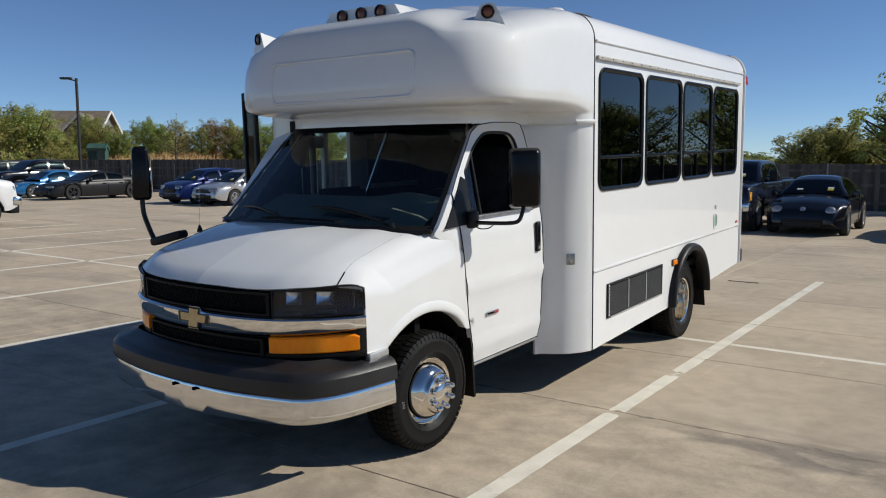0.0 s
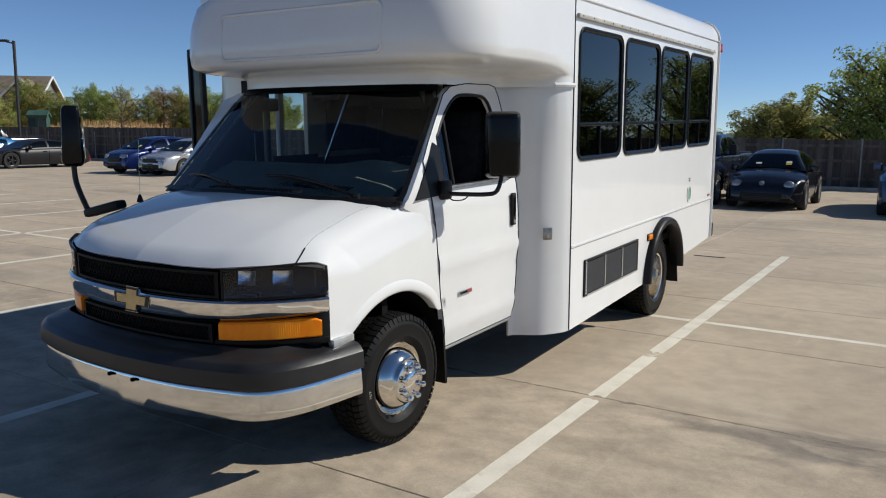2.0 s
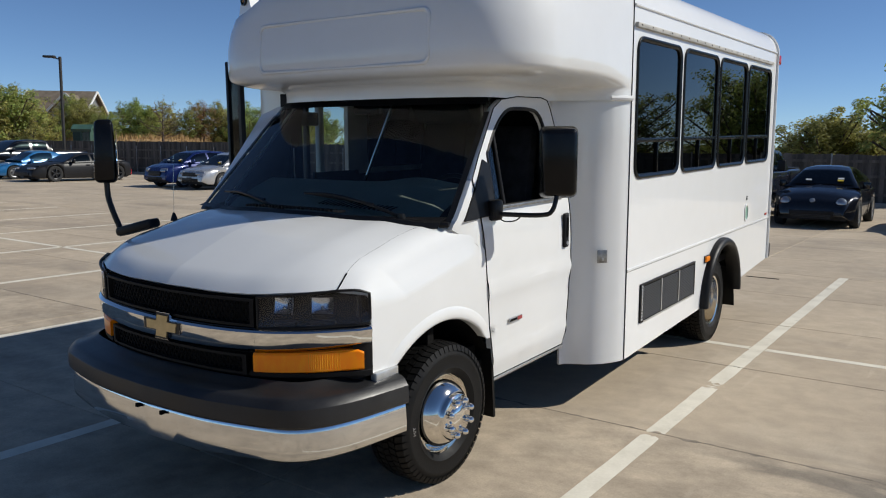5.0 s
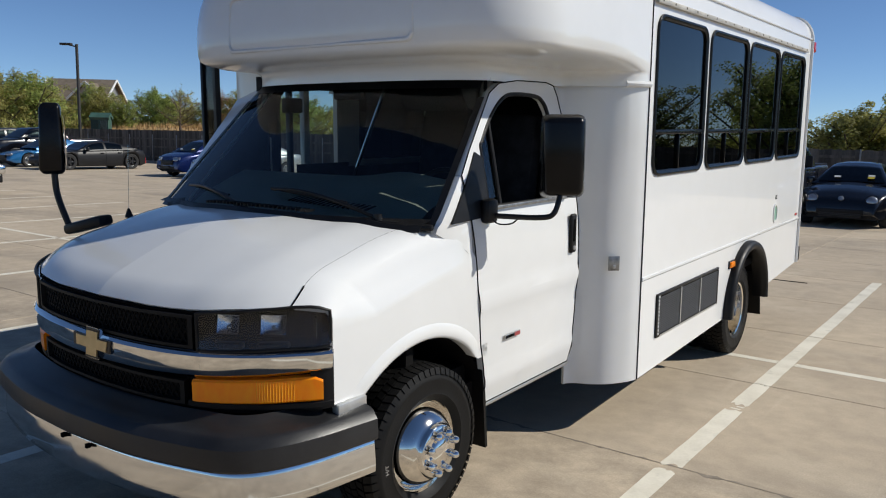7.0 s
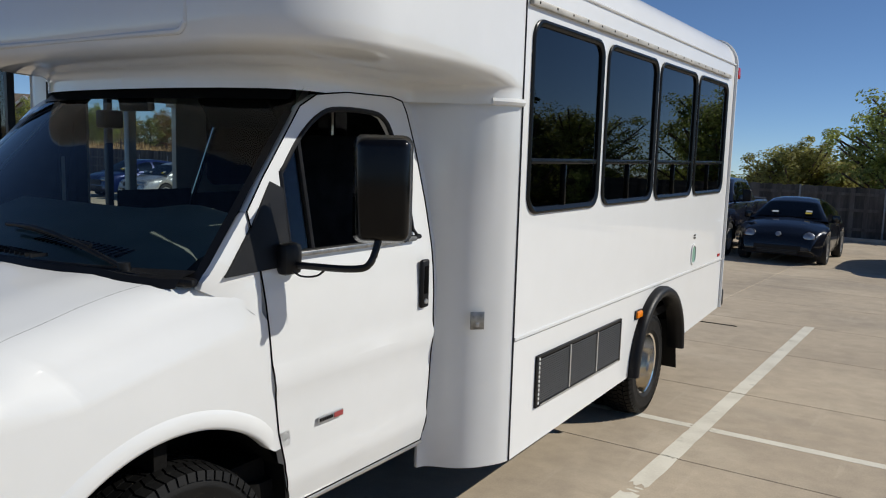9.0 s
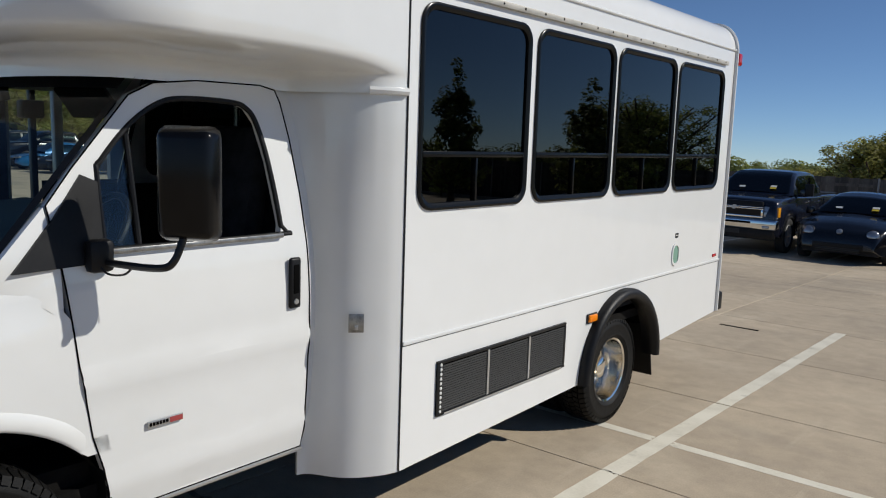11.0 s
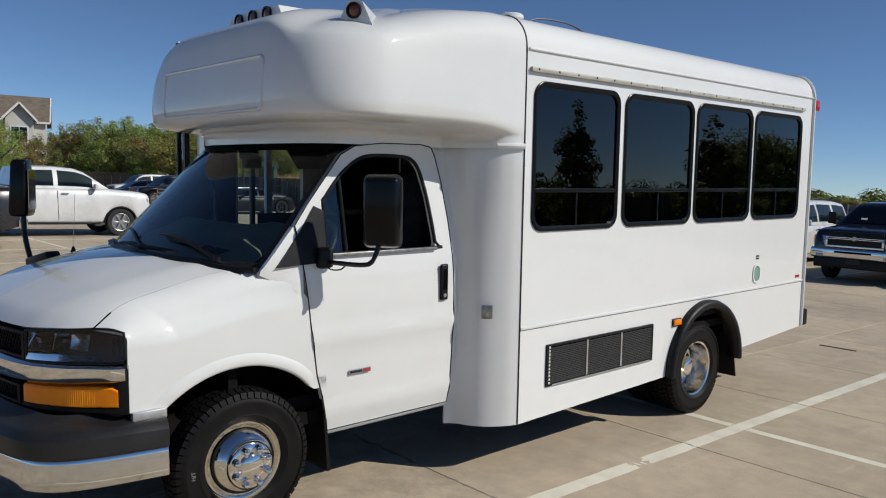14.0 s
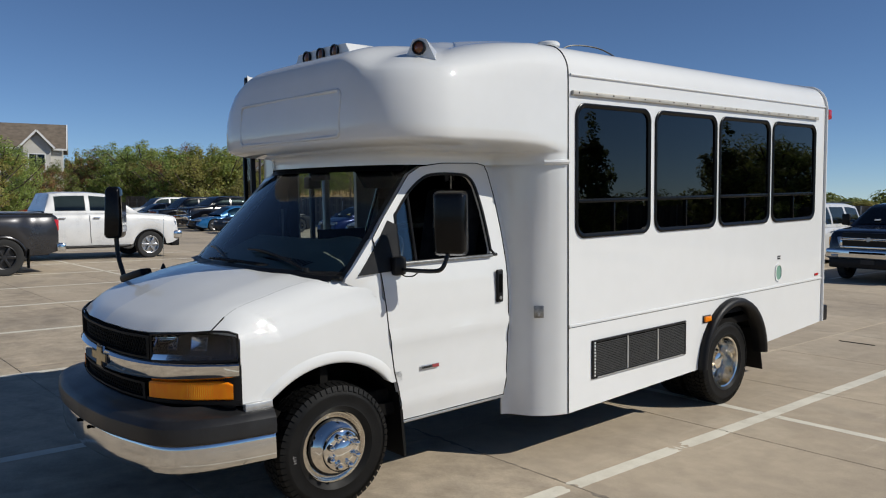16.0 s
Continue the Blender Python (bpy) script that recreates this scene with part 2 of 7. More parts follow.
def panel(outline, holes=(), cuts_y=(), cuts_z=(), at=lambda y, z: (0, y, z), t=0.03):
    """A plate with holes, drawn in the y-z plane, cut at the given lines, then bent by at(y, z) and made t thick."""
    bm = bmesh.new()
    for loop in (outline, *holes):
        vs = [bm.verts.new((0, y, z)) for y, z in loop]
        for a, b in zip(vs, vs[1:] + vs[:1]):
            bm.edges.new((a, b))
    bmesh.ops.triangle_fill(bm, use_beauty=True, use_dissolve=False, edges=list(bm.edges), normal=(1, 0, 0))
    for y in cuts_y:
        bmesh.ops.bisect_plane(bm, geom=list(bm.verts) + list(bm.edges) + list(bm.faces), plane_co=(0, y, 0), plane_no=(0, 1, 0))
    for z in cuts_z:
        bmesh.ops.bisect_plane(bm, geom=list(bm.verts) + list(bm.edges) + list(bm.faces), plane_co=(0, 0, z), plane_no=(0, 0, 1))
    for f in bm.faces:
        if f.normal.x < 0:
            f.normal_flip()
    for v in bm.verts:
        v.co = Vector(at(v.co.y, v.co.z))
    if t:
        bmesh.ops.solidify(bm, geom=list(bm.faces), thickness=t)
    return bm


def lerp(table, v):
    """Piecewise linear: table of (v, value)."""
    if v <= table[0][0]:
        return table[0][1]
    for (a, x), (b, y) in zip(table, table[1:]):
        if v <= b:
            return x + (y - x) * (v - a) / (b - a)
    return table[-1][1]


def letters(body, size, depth=0.002):
    """The mesh of a word in the built-in font, upright in the x-z plane, facing -y."""
    cu = bpy.data.curves.new("word", "FONT")
    cu.body, cu.size, cu.extrude, cu.align_x = body, size, depth, "CENTER"
    ob = bpy.data.objects.new("word", cu)
    scene.collection.objects.link(ob)
    me = bpy.data.meshes.new_from_object(ob.evaluated_get(bpy.context.evaluated_depsgraph_get()))
    bpy.data.objects.remove(ob)
    me.transform(Matrix.Rotation(radians(90), 4, "X"))
    return me

# ---- the shuttle bus ----
RAKE = 1.5
bus = thing("shuttle_bus", "white cutaway shuttle bus with bulging cap and dark tinted windows", "bus",
            pose(0, 0, 0.35, RAKE) @ pose(0, 0, -0.35))
HALF = 1.18          # half width of the coach body
SEAM, TAIL = 1.74, 5.74


def level(y, z):
    """A place in the world, in the raked frame of the body."""
    c, s = math.cos(radians(RAKE)), math.sin(radians(RAKE))
    return y * c + (z - 0.35) * s, -y * s + (z - 0.35) * c + 0.35


SIDE = [(0.36, 0.872), (0.44, 0.893), (0.5, 0.905), (0.62, 0.915), (0.75, 0.922), (0.95, 0.932), (1.12, 0.934), (1.25, 0.928), (1.34, 0.918), (1.5, 0.89), (1.7, 0.85), (1.95, 0.797), (2.05, 0.77)]


def side_x(y, z):
    x = lerp(SIDE, z)
    if y < -0.25:
        x -= 0.006 * ((-0.25 - y) / 0.33) ** 2
    return x


def mirrored(bm):
    return moved(bm, Matrix.Diagonal((-1, 1, 1, 1)))


# hood, fenders: one shell, a hood lid over it
ARC_Y, ARC_Z, ARC_R = -0.02, 0.28, 0.575
FRONT_Y = [(0, -0.955), (0.3, -0.935), (0.56, -0.875), (0.72, -0.785), (0.826, -0.69), (0.87, -0.655), (0.9, -0.628), (0.92, -0.60), (0.935, -0.575)]
COWL_Y = [(0, -0.14), (0.4, -0.10), (0.7, 0.0), (0.85, 0.09), (0.9, 0.16)]


def hood_z(s, x):
    crown = (0.018 + 0.024 * min(1, s * 2)) * (1 - min(1, x / 0.8) ** 2) + 0.009 * math.exp(-((x - 0.62) / 0.08) ** 2) * min(1, s * 3)
    shoulder = 0.026 * max(0, min(1, (x - 0.3) / 0.4)) * math.sin(math.pi * min(1, s / 0.55) ** 0.6) ** 2
    return 1.108 + shoulder + 0.215 * (1 - (1 - s) ** 1.7) - (0.03 - 0.034 * max(0, min(1, (x - 0.45) / 0.35))) * (1 - min(1, s * 9)) ** 2 + crown


def clip_row(s):
    row = []
    for x in (0, 0.1, 0.2, 0.3, 0.4, 0.5, 0.57, 0.62, 0.67, 0.72, 0.76, 0.795):
        y = lerp(FRONT_Y, x) * (1 - s) + lerp(COWL_Y, x) * s
        row.append(Vector((x, y, hood_z(s, x))))
    zt = hood_z(s, 0.8)
    soft = 0.14 + 0.86 * min(1.0, s * 4) ** 0.7
    for x, dz in ((0.825, 0.012), (0.85, 0.028), (0.872, 0.05), (0.888, 0.08), (0.90, 0.12)):
        y = lerp(FRONT_Y, x) * (1 - s) + lerp([(0.825, 0.11), (0.85, 0.15), (0.872, 0.21), (0.888, 0.275), (0.90, 0.335)], x) * s
        xs = x + lerp([(0.825, 0.028), (0.85, 0.035), (0.872, 0.035), (0.888, 0.033), (0.90, 0.028)], x) * s ** 3
        xs += (0.026 * (x - 0.825) / 0.075) * (1 - soft)
        y0 = lerp(FRONT_Y, x + 0.026 * (x - 0.825) / 0.075)
        y = y + (y0 - lerp(FRONT_Y, x)) * (1 - s)
        row.append(Vector((min(xs, side_x(y, zt - dz * soft)), y, zt - dz * soft)))
    top = zt - 0.03 - 0.13 * soft
    for k in range(9):
        v = k / 8
        back = lerp([(0.4, 0.50), (0.6, 0.47), (0.75, 0.43), (1.0, 0.385), (1.3, 0.345)], top + (0.42 - top) * v)
        y = -0.574 * (1 - s) + back * s
        d = ARC_R ** 2 - (y - ARC_Y) ** 2
        low = max(0.72 if y < 0 else 0.42, ARC_Z + math.sqrt(d)) if d > 0 else (0.72 if y < 0 else 0.42)
        if y > 0.38:
            low = max(low, 0.665)
        z = top + (low - top) * v
        row.append(Vector((side_x(y, z), y, z)))
    return row


rows = [clip_row(i / 64) for i in range(65)]
left_shell = thick(grid(rows), 0.012)
shell_tree = BVHTree.FromBMesh(left_shell)
part("fender", left_shell, WHITE, bus, smooth=50)
part("fender", mirrored(thick(grid([clip_row(i / 64) for i in range(65)]), 0.012)), WHITE, bus, smooth=50)
seam_pts = []
for p in smoothline([(0.826, -0.683, 0), (0.818, -0.635, 0), (0.803, -0.56, 0), (0.788, -0.42, 0), (0.782, -0.2, 0), (0.78, -0.02, 0)], 8):
    hit = shell_tree.ray_cast(Vector((p.x, p.y, 2)), Vector((0, 0, -1)))[0]
    if hit:
        seam_pts.append(hit)
for k in (1, -1):
    part("hood_gap", tube([Vector((p.x * k, p.y, p.z + 0.0005)) for p in seam_pts[:13]], 0.0036, 6), GAP, bus)
    part("hood_gap", tube([Vector((p.x * k, p.y, p.z - 0.0002)) for p in seam_pts[12:]], 0.0007, 6), GREYP, bus)
lip = [(x, lerp(FRONT_Y, x) - 0.002, hood_z(0, x) - 0.012) for x in [k / 20 * 0.84 for k in range(-20, 21)] if x >= 0]
lip = [(-x, y, z) for x, y, z in reversed(lip[1:-1])] + lip
part("hood_edge_gap", tube(lip, 0.0045, 6), GAP, bus)
for k in (1, -1):
    arc = []
    for i in range(33):
        a = radians(42 + 94 * i / 32)
        y, z = ARC_Y - math.cos(a) * ARC_R, ARC_Z + math.sin(a) * ARC_R
        arc.append((k * (side_x(y, z) - 0.002), y, z))
    rows = []
    for i, (x, y, z) in enumerate(arc):
        c = Vector((0, y - ARC_Y, z - ARC_Z)).normalized()
        p = Vector((x, y, z))
        ease = min(1.0, 0.15 + i / 5, 0.15 + (32 - i) / 5)
        rows.append([p + c * o + Vector((k * dx * (ease if dx > 0 else 1), 0, 0)) for o, dx in ((0.078, -0.004), (0.068, 0.003), (0.054, 0.010), (0.03, 0.0135), (0.01, 0.012), (-0.001, 0.007), (-0.003, 0.0), (0.0, -0.05))])
    part("wheel_arch_lip", grid(rows), WHITE, bus, smooth=70)
    well = [[Vector((k * xx, ARC_Y - math.cos(radians(a)) * (ARC_R + 0.004), ARC_Z + math.sin(radians(a)) * (ARC_R + 0.004))) for a in range(30, 171, 10)] for xx in (0.88, 0.5)]
    part("wheel_well", grid(well), UNDER, bus)
    part("wheel_well_back", box(k * 0.5 - 0.01, k * 0.5 + 0.01, -0.42, 0.55, 0.3, 0.86), UNDER, bus)

# doors of the cab
DOOR = [(0.505, 0.405), (1.40, 0.405), (1.405, 0.7), (1.405, 1.1), (1.40, 1.33), (1.39, 1.55), (1.37, 1.78), (1.345, 1.93), (1.325, 1.985), (1.25, 2.0), (0.95, 1.997), (0.76, 1.975), (0.655, 1.925), (0.53, 1.79), (0.41, 1.66), (0.315, 1.545), (0.345, 1.33), (0.385, 1.0), (0.43, 0.73), (0.47, 0.6)]
WINDOW = [(0.50, 1.385), (1.262, 1.385), (1.272, 1.42), (1.245, 1.68), (1.21, 1.84), (1.17, 1.9), (1.1, 1.922), (0.89, 1.925), (0.77, 1.90), (0.64, 1.815), (0.52, 1.69), (0.502, 1.65)]
part("pillar_base", panel([(0.10, 1.30), (0.16, 1.272), (0.22, 1.245), (0.285, 1.21), (0.342, 1.165), (0.342, 1.33), (0.308, 1.54), (0.26, 1.49), (0.105, 1.325)], cuts_z=(1.2, 1.25, 1.3, 1.35, 1.4, 1.45), at=lambda y, z: (side_x(y, z) - 0.003 - 0.035 * max(0, min(1, (0.30 - y) / 0.2)) * max(0, min(1, (1.36 - z) / 0.1)), y, z), t=0.03), WHITE, bus)


def door_bump(y, z):
    return 0.012 * math.exp(-((z - 0.93) / 0.045) ** 2) + 0.011 * math.exp(-((z - 0.52) / 0.032) ** 2)


def cab_door(k, solid=False):
    d = panel(DOOR, [WINDOW], cuts_y=(0.6, 0.8, 1.0, 1.2), cuts_z=[0.44 + 0.05 * i for i in range(32)], at=lambda y, z: (side_x(y, z) + door_bump(y, z), y, z), t=0.035)
    return d if k > 0 else mirrored(d)


part("door_jamb", panel([(1.27, 0.42), (1.46, 0.42), (1.46, 2.0), (1.27, 2.0)], cuts_z=[0.6 + 0.15 * i for i in range(9)], at=lambda y, z: (side_x(y, z) - 0.014, y, z), t=0.02), WHITE, bus)
door = part("door", cab_door(1), WHITE, bus, "white cab door with open window", smooth=40)
gap_pts = []
for (y0, z0), (y1, z1) in zip(DOOR, DOOR[1:] + DOOR[:1]):
    gap_pts += [(y0 + (y1 - y0) * i / 6, z0 + (z1 - z0) * i / 6) for i in range(6)]
part("door_gap", tube([(side_x(y, z) + door_bump(y, z) * 0.7 + 0.001, y, z) for y, z in gap_pts + gap_pts[:1]], 0.0032, 6), GAP, bus)
part("window_seal", tube([(side_x(y, z) - 0.004, y, z) for y, z in [(p.x, p.y) for p in smoothline([(*q, 0) for q in WINDOW + WINDOW[:1]], 3)]], 0.011, 8), BLACKP, door)
part("belt_trim", box(0.905, 0.935, 0.47, 1.265, 1.372, 1.392, 0.006), PLATE, door)
part("sill_strip", box(0.878, 0.895, 0.50, 1.405, 0.388, 0.404, 0.004), PLAQUE, bus)
part("rear_quarter_glass", panel([(0.505, 1.39), (0.64, 1.39), (0.64, 1.81), (0.51, 1.68)], at=lambda y, z: (side_x(y, z) - 0.03, y, z), t=0.004), CLEARG, door)
part("glass_divider", tube([(side_x(0.6, 1.39) - 0.025, 0.64, 1.39), (side_x(0.6, 1.82) - 0.025, 0.64, 1.82)], 0.011), BLACKP, door)
sail = panel([(0.185, 1.335), (0.49, 1.345), (0.497, 1.62), (0.44, 1.645), (0.33, 1.50)], cuts_z=(1.45, 1.55), at=lambda y, z: (side_x(y, z) + 0.008, y, z), t=0.014)
part("mirror_sail", sail, BLACKP, door)
handle = part("handle", box(0.931, 0.953, 1.285, 1.345, 1.065, 1.285, 0.012, 3), BLACKP, door, "black door handle")
part("handle_recess", box(0.95, 0.956, 1.30, 1.33, 1.13, 1.255, 0.003), GAP, handle)
part("lock", moved(lathe([(0.0, 0.006), (0.011, 0.006), (0.013, 0.0)], 14), pose(0.952, 1.315, 1.095)), PLAQUE, handle)
badge = part("badge", box(0.927, 0.9335, 0.632, 0.778, 0.709, 0.735, 0.002), PLAQUE, door, "silver and red model badge")
part("badge_tip", box(0.9335, 0.935, 0.722, 0.775, 0.712, 0.732), PLAQUERED, badge)
for i in range(6):
    part("badge_bar", box(0.9335, 0.935, 0.638 + 0.0135 * i, 0.648 + 0.0135 * i, 0.716, 0.729), GAP, badge)

# windshield and its surround
W0, W1 = Vector((0.885, 0.105, 1.318)), Vector((0.79, 0.655, 1.945))


def shield(u, s, grow=0.0, out=0.0):
    e = W0.lerp(W1, s)
    xe = e.x + grow
    bow = (0.235 - 0.05 * s) * (1 - abs(u) ** 2.2)
    n = Vector((0, -0.74, 0.67))
    kerb = (0.098 - 0.055 * s) * u * u if u < 0 else 0.0   # the kerb side stands further forward
    return Vector((u * xe, e.y - bow - kerb, e.z)) + n * out


part("windshield", grid([[shield(-1 + k / 14, j / 10 * 1.075) for k in range(29)] for j in range(11)]), SHIELD, bus, "dark raked windshield", smooth=60)
border = bmesh.new()
for a, b, c, d in ((-1, 1, 0, 0.055), (-0.965, 0.965, 1.0, 1.078), (-1.005, -0.972, 0.05, 0.93), (0.972, 1.005, 0.05, 0.93)):
    grid([[shield(a + (b - a) * k / 28, c + (d - c) * j / 6, 0, 0.004) for k in range(29)] for j in range(7)], bm=border)
part("windshield_border", border, BLACKM, bus, smooth=60)
part("windshield_header", thick(grid([[shield(-1 + k / 14, 1.078 + 0.10 * j / 4, 0.0, 0.002 + 0.004 * j) for k in range(29)] for j in range(5)]), 0.004), WHITE, bus, smooth=60)
pillar_rows, trim_rows = [], []
for j in range(9):
    edge = shield(-1, 1.18 * j / 8) + Vector((0, 0.008, 0))
    w = 0.015 + 0.275 * (1.09 * j / 8) ** 1.3
    pillar_rows.append([edge + Vector((-w * q, 0.30 * w * q + 0.12 * w * q * q, 0.0)) for q in (0.0, 0.35, 0.7, 1.0)])
    trim_rows.append([edge + Vector((0.03 - 0.05 * q, 0.22 * q - 0.005, 0.0)) for q in (0.0, 0.15, 0.5, 1.0)])
part("kerb_side_pillar", thick(grid(pillar_rows), 0.008), WHITE, bus, smooth=60)
# Added black strip that puts the pillar's shaded inner face into its colour.
part("pillar_shade_return", thick(grid(trim_rows), 0.006), BLACKM, bus, smooth=60)
cowl = bmesh.new()
rows = []
for k in range(33):
    x = -0.86 + 1.72 * k / 32
    g = shield(x / 0.885, 0.02)
    y0 = lerp(COWL_Y, abs(x)) - 0.055
    rows.append([Vector((x, y0 - 0.02, hood_z(0.95, abs(x)) - 0.01)), Vector((x, y0, hood_z(0.95, abs(x)) + 0.018)), Vector((x, g.y - 0.035, g.z + 0.016)), Vector((x, g.y + 0.01, g.z + 0.03))])
part("cowl", thick(grid(rows, bm=cowl), 0.004), BLACKP, bus, "black slotted cowl below the windshield")
for k in range(26):
    x = -0.34 + 0.027 * k
    y0 = lerp(COWL_Y, abs(x)) - 0.03
    part("cowl_slat", box(x, x + 0.007, y0 - 0.005, y0 + 0.055, hood_z(0.95, abs(x)) + 0.02, hood_z(0.95, abs(x)) + 0.032), BLACKM, bus)
for base, tip, sgn in (((0.66, -0.01, 1.36), (0.02, -0.045, 1.46), 1), ((-0.12, -0.10, 1.36), (-0.74, 0.08, 1.43), 1)):
    b, t_ = Vector(base), Vector(tip)
    wiper = part("wiper", tube(smoothline([b, b.lerp(t_, 0.35) + Vector((0, -0.015, 0.03)), b.lerp(t_, 0.7) + Vector((0, -0.01, 0.03)), t_]), 0.009), BLACKM, bus)
    part("wiper_pivot", moved(lathe([(0, 0.02), (0.02, 0.02), (0.022, -0.02)], 14), Matrix.Translation(b) @ pose(0, 0, 0, 0, -90, 0)), BLACKM, wiper)
    part("wiper_blade", tube([b.lerp(t_, 0.3) + Vector((0, 0.018, 0.028)), t_ + Vector((-0.03, 0.02, 0.0))], 0.007), BLACKM, wiper)

# grille, headlamps, bumper: sheets bent round the nose
NOSE = smoothline([(0, -0.968, 0), (0.3, -0.95, 0), (0.56, -0.89, 0), (0.74, -0.79, 0), (0.85, -0.685, 0), (0.905, -0.63, 0), (0.925, -0.60, 0), (0.932, -0.57, 0)], 8)


def nose(x):
    return lerp([(p.x, p.y) for p in NOSE], abs(x))


def nose_strip(x0, x1, z0, z1, out, deep, n=24, soft=0.0, lean=0.0):
    """A band round the nose between the heights z0 and z1, which may depend on x."""
    rows = []
    for i in range(n + 1):
        x = x0 + (x1 - x0) * i / n
        d = Vector((nose(x + 0.006) - nose(x - 0.006), -0.012, 0)).normalized()
        p = Vector((x, nose(x), 0))
        a, b = (z(abs(x)) if callable(z) else z for z in (z0, z1))
        zs = [(a, -deep), (a, out - soft), (a + soft, out), (b - soft, out + lean), (b, out + lean - soft), (b, -deep)]
        rows.append([p + d * o + Vector((0, 0, z)) for z, o in zs])
    bm = grid(rows, True)
    bm.verts.ensure_lookup_table()
    m = len(rows[0])
    bm.faces.new([bm.verts[k] for k in range(m)])
    bm.faces.new([bm.verts[len(bm.verts) - m + k] for k in range(m)])
    return bm


fascia = part("front_fascia", nose_strip(-0.92, 0.92, 0.70, lambda x: 1.07 + 0.035 * max(0, min(1, (x - 0.5) / 0.3)) - 0.04 * max(0, (x - 0.89) / 0.03), -0.04, 0.05, 60), FASCIA, bus, "black front fascia")
part("grille_bar", nose_strip(-0.929, 0.929, lambda x: 0.828 + 0.038 * (x / 0.93) ** 2, lambda x: 0.944 + 0.010 * (x / 0.93) ** 2, 0.012, 0.05, 72, 0.018, 0.008), CHROME, bus, "chrome bar across the grille", smooth=50)
GRILLES = ((0.95, 1.075, 0.53), (0.73, 0.822, 0.485))
for z0, z1, xe in GRILLES:
    rim = bmesh.new()
    for a, b, c, d in ((-xe, xe, z1 - 0.012, z1), (-xe, xe, z0, z0 + 0.012), (-xe, -xe + 0.02, z0 + 0.012, z1 - 0.012), (xe - 0.02, xe, z0 + 0.012, z1 - 0.012)):
        join(nose_strip(a, b, c, d, 0.0, 0.045, 24), rim)
    g = part("grille", rim, FASCIA, bus, "black honeycomb grille")
    mesh_bars = bmesh.new()
    step = 0.028
    n = int(2 * xe / step)
    for i in range(-1, n + 1):
        for sgn in (1, -1):
            pts = []
            for j in range(5):
                z = z0 + (z1 - z0) * j / 4
                x = -xe + 0.02 + i * step + sgn * (z - z0 - (z1 - z0) / 2) * 0.62 + (step / 2)
                if -xe + 0.015 <= x <= xe - 0.015:
                    pts.append((x, nose(x) + 0.022, z))
            if len(pts) > 1:
                tube(pts, 0.0038, 5, mesh_bars)
    part("grille_mesh", mesh_bars, GRILLEM, g)
bow_outline = [(-0.105, -0.02), (-0.105, 0.022), (-0.036, 0.022), (-0.03, 0.05), (0.042, 0.05), (0.036, 0.022), (0.105, 0.022), (0.092, -0.02), (0.03, -0.02), (0.024, -0.05), (-0.046, -0.05), (-0.04, -0.02)]


def plate_xz(outline, y, z, s, depth):
    bm = bmesh.new()
    f = bm.faces.new([bm.verts.new((x * s, y, z + zz * s)) for x, zz in outline])
    r = bmesh.ops.extrude_face_region(bm, geom=[f])
    for v in r["geom"]:
        if isinstance(v, bmesh.types.BMVert):
            v.co.y -= depth
    return bm


emblem = part("emblem", plate_xz(bow_outline, -0.974, 0.900, 1.30, 0.012), CHROME, bus, "gold cross-shaped badge with chrome rim")
part("emblem_rim", plate_xz(bow_outline, -0.986, 0.900, 1.25, 0.003), BLACKM, emblem)
part("emblem_face", plate_xz(bow_outline, -0.989, 0.900, 1.03, 0.004), GOLD, emblem)
def lamp_top(x):
    return 1.082 + 0.028 * max(0.0, min(1.0, (x - 0.55) / 0.3)) - 0.016 * max(0.0, (x - 0.895) / 0.032) ** 2


def lamp_low(x):
    return 0.95 + 0.012 * max(0.0, min(1.0, (x - 0.55) / 0.3)) + 0.006 * max(0.0, (x - 0.9) / 0.03)


def dish(w, h, depth):
    """A hollow reflector, facing -y."""
    rows = []
    for i in range(9):
        u = -1 + i / 4
        rows.append([Vector((u * w, depth * (1 - max(abs(u), abs(v)) ** 2.2 * 0.6 - 0.4 * (u * u + v * v) / 2), v * h)) for v in [-1 + j / 4 for j in range(9)]])
    return thick(grid(rows), 0.003)


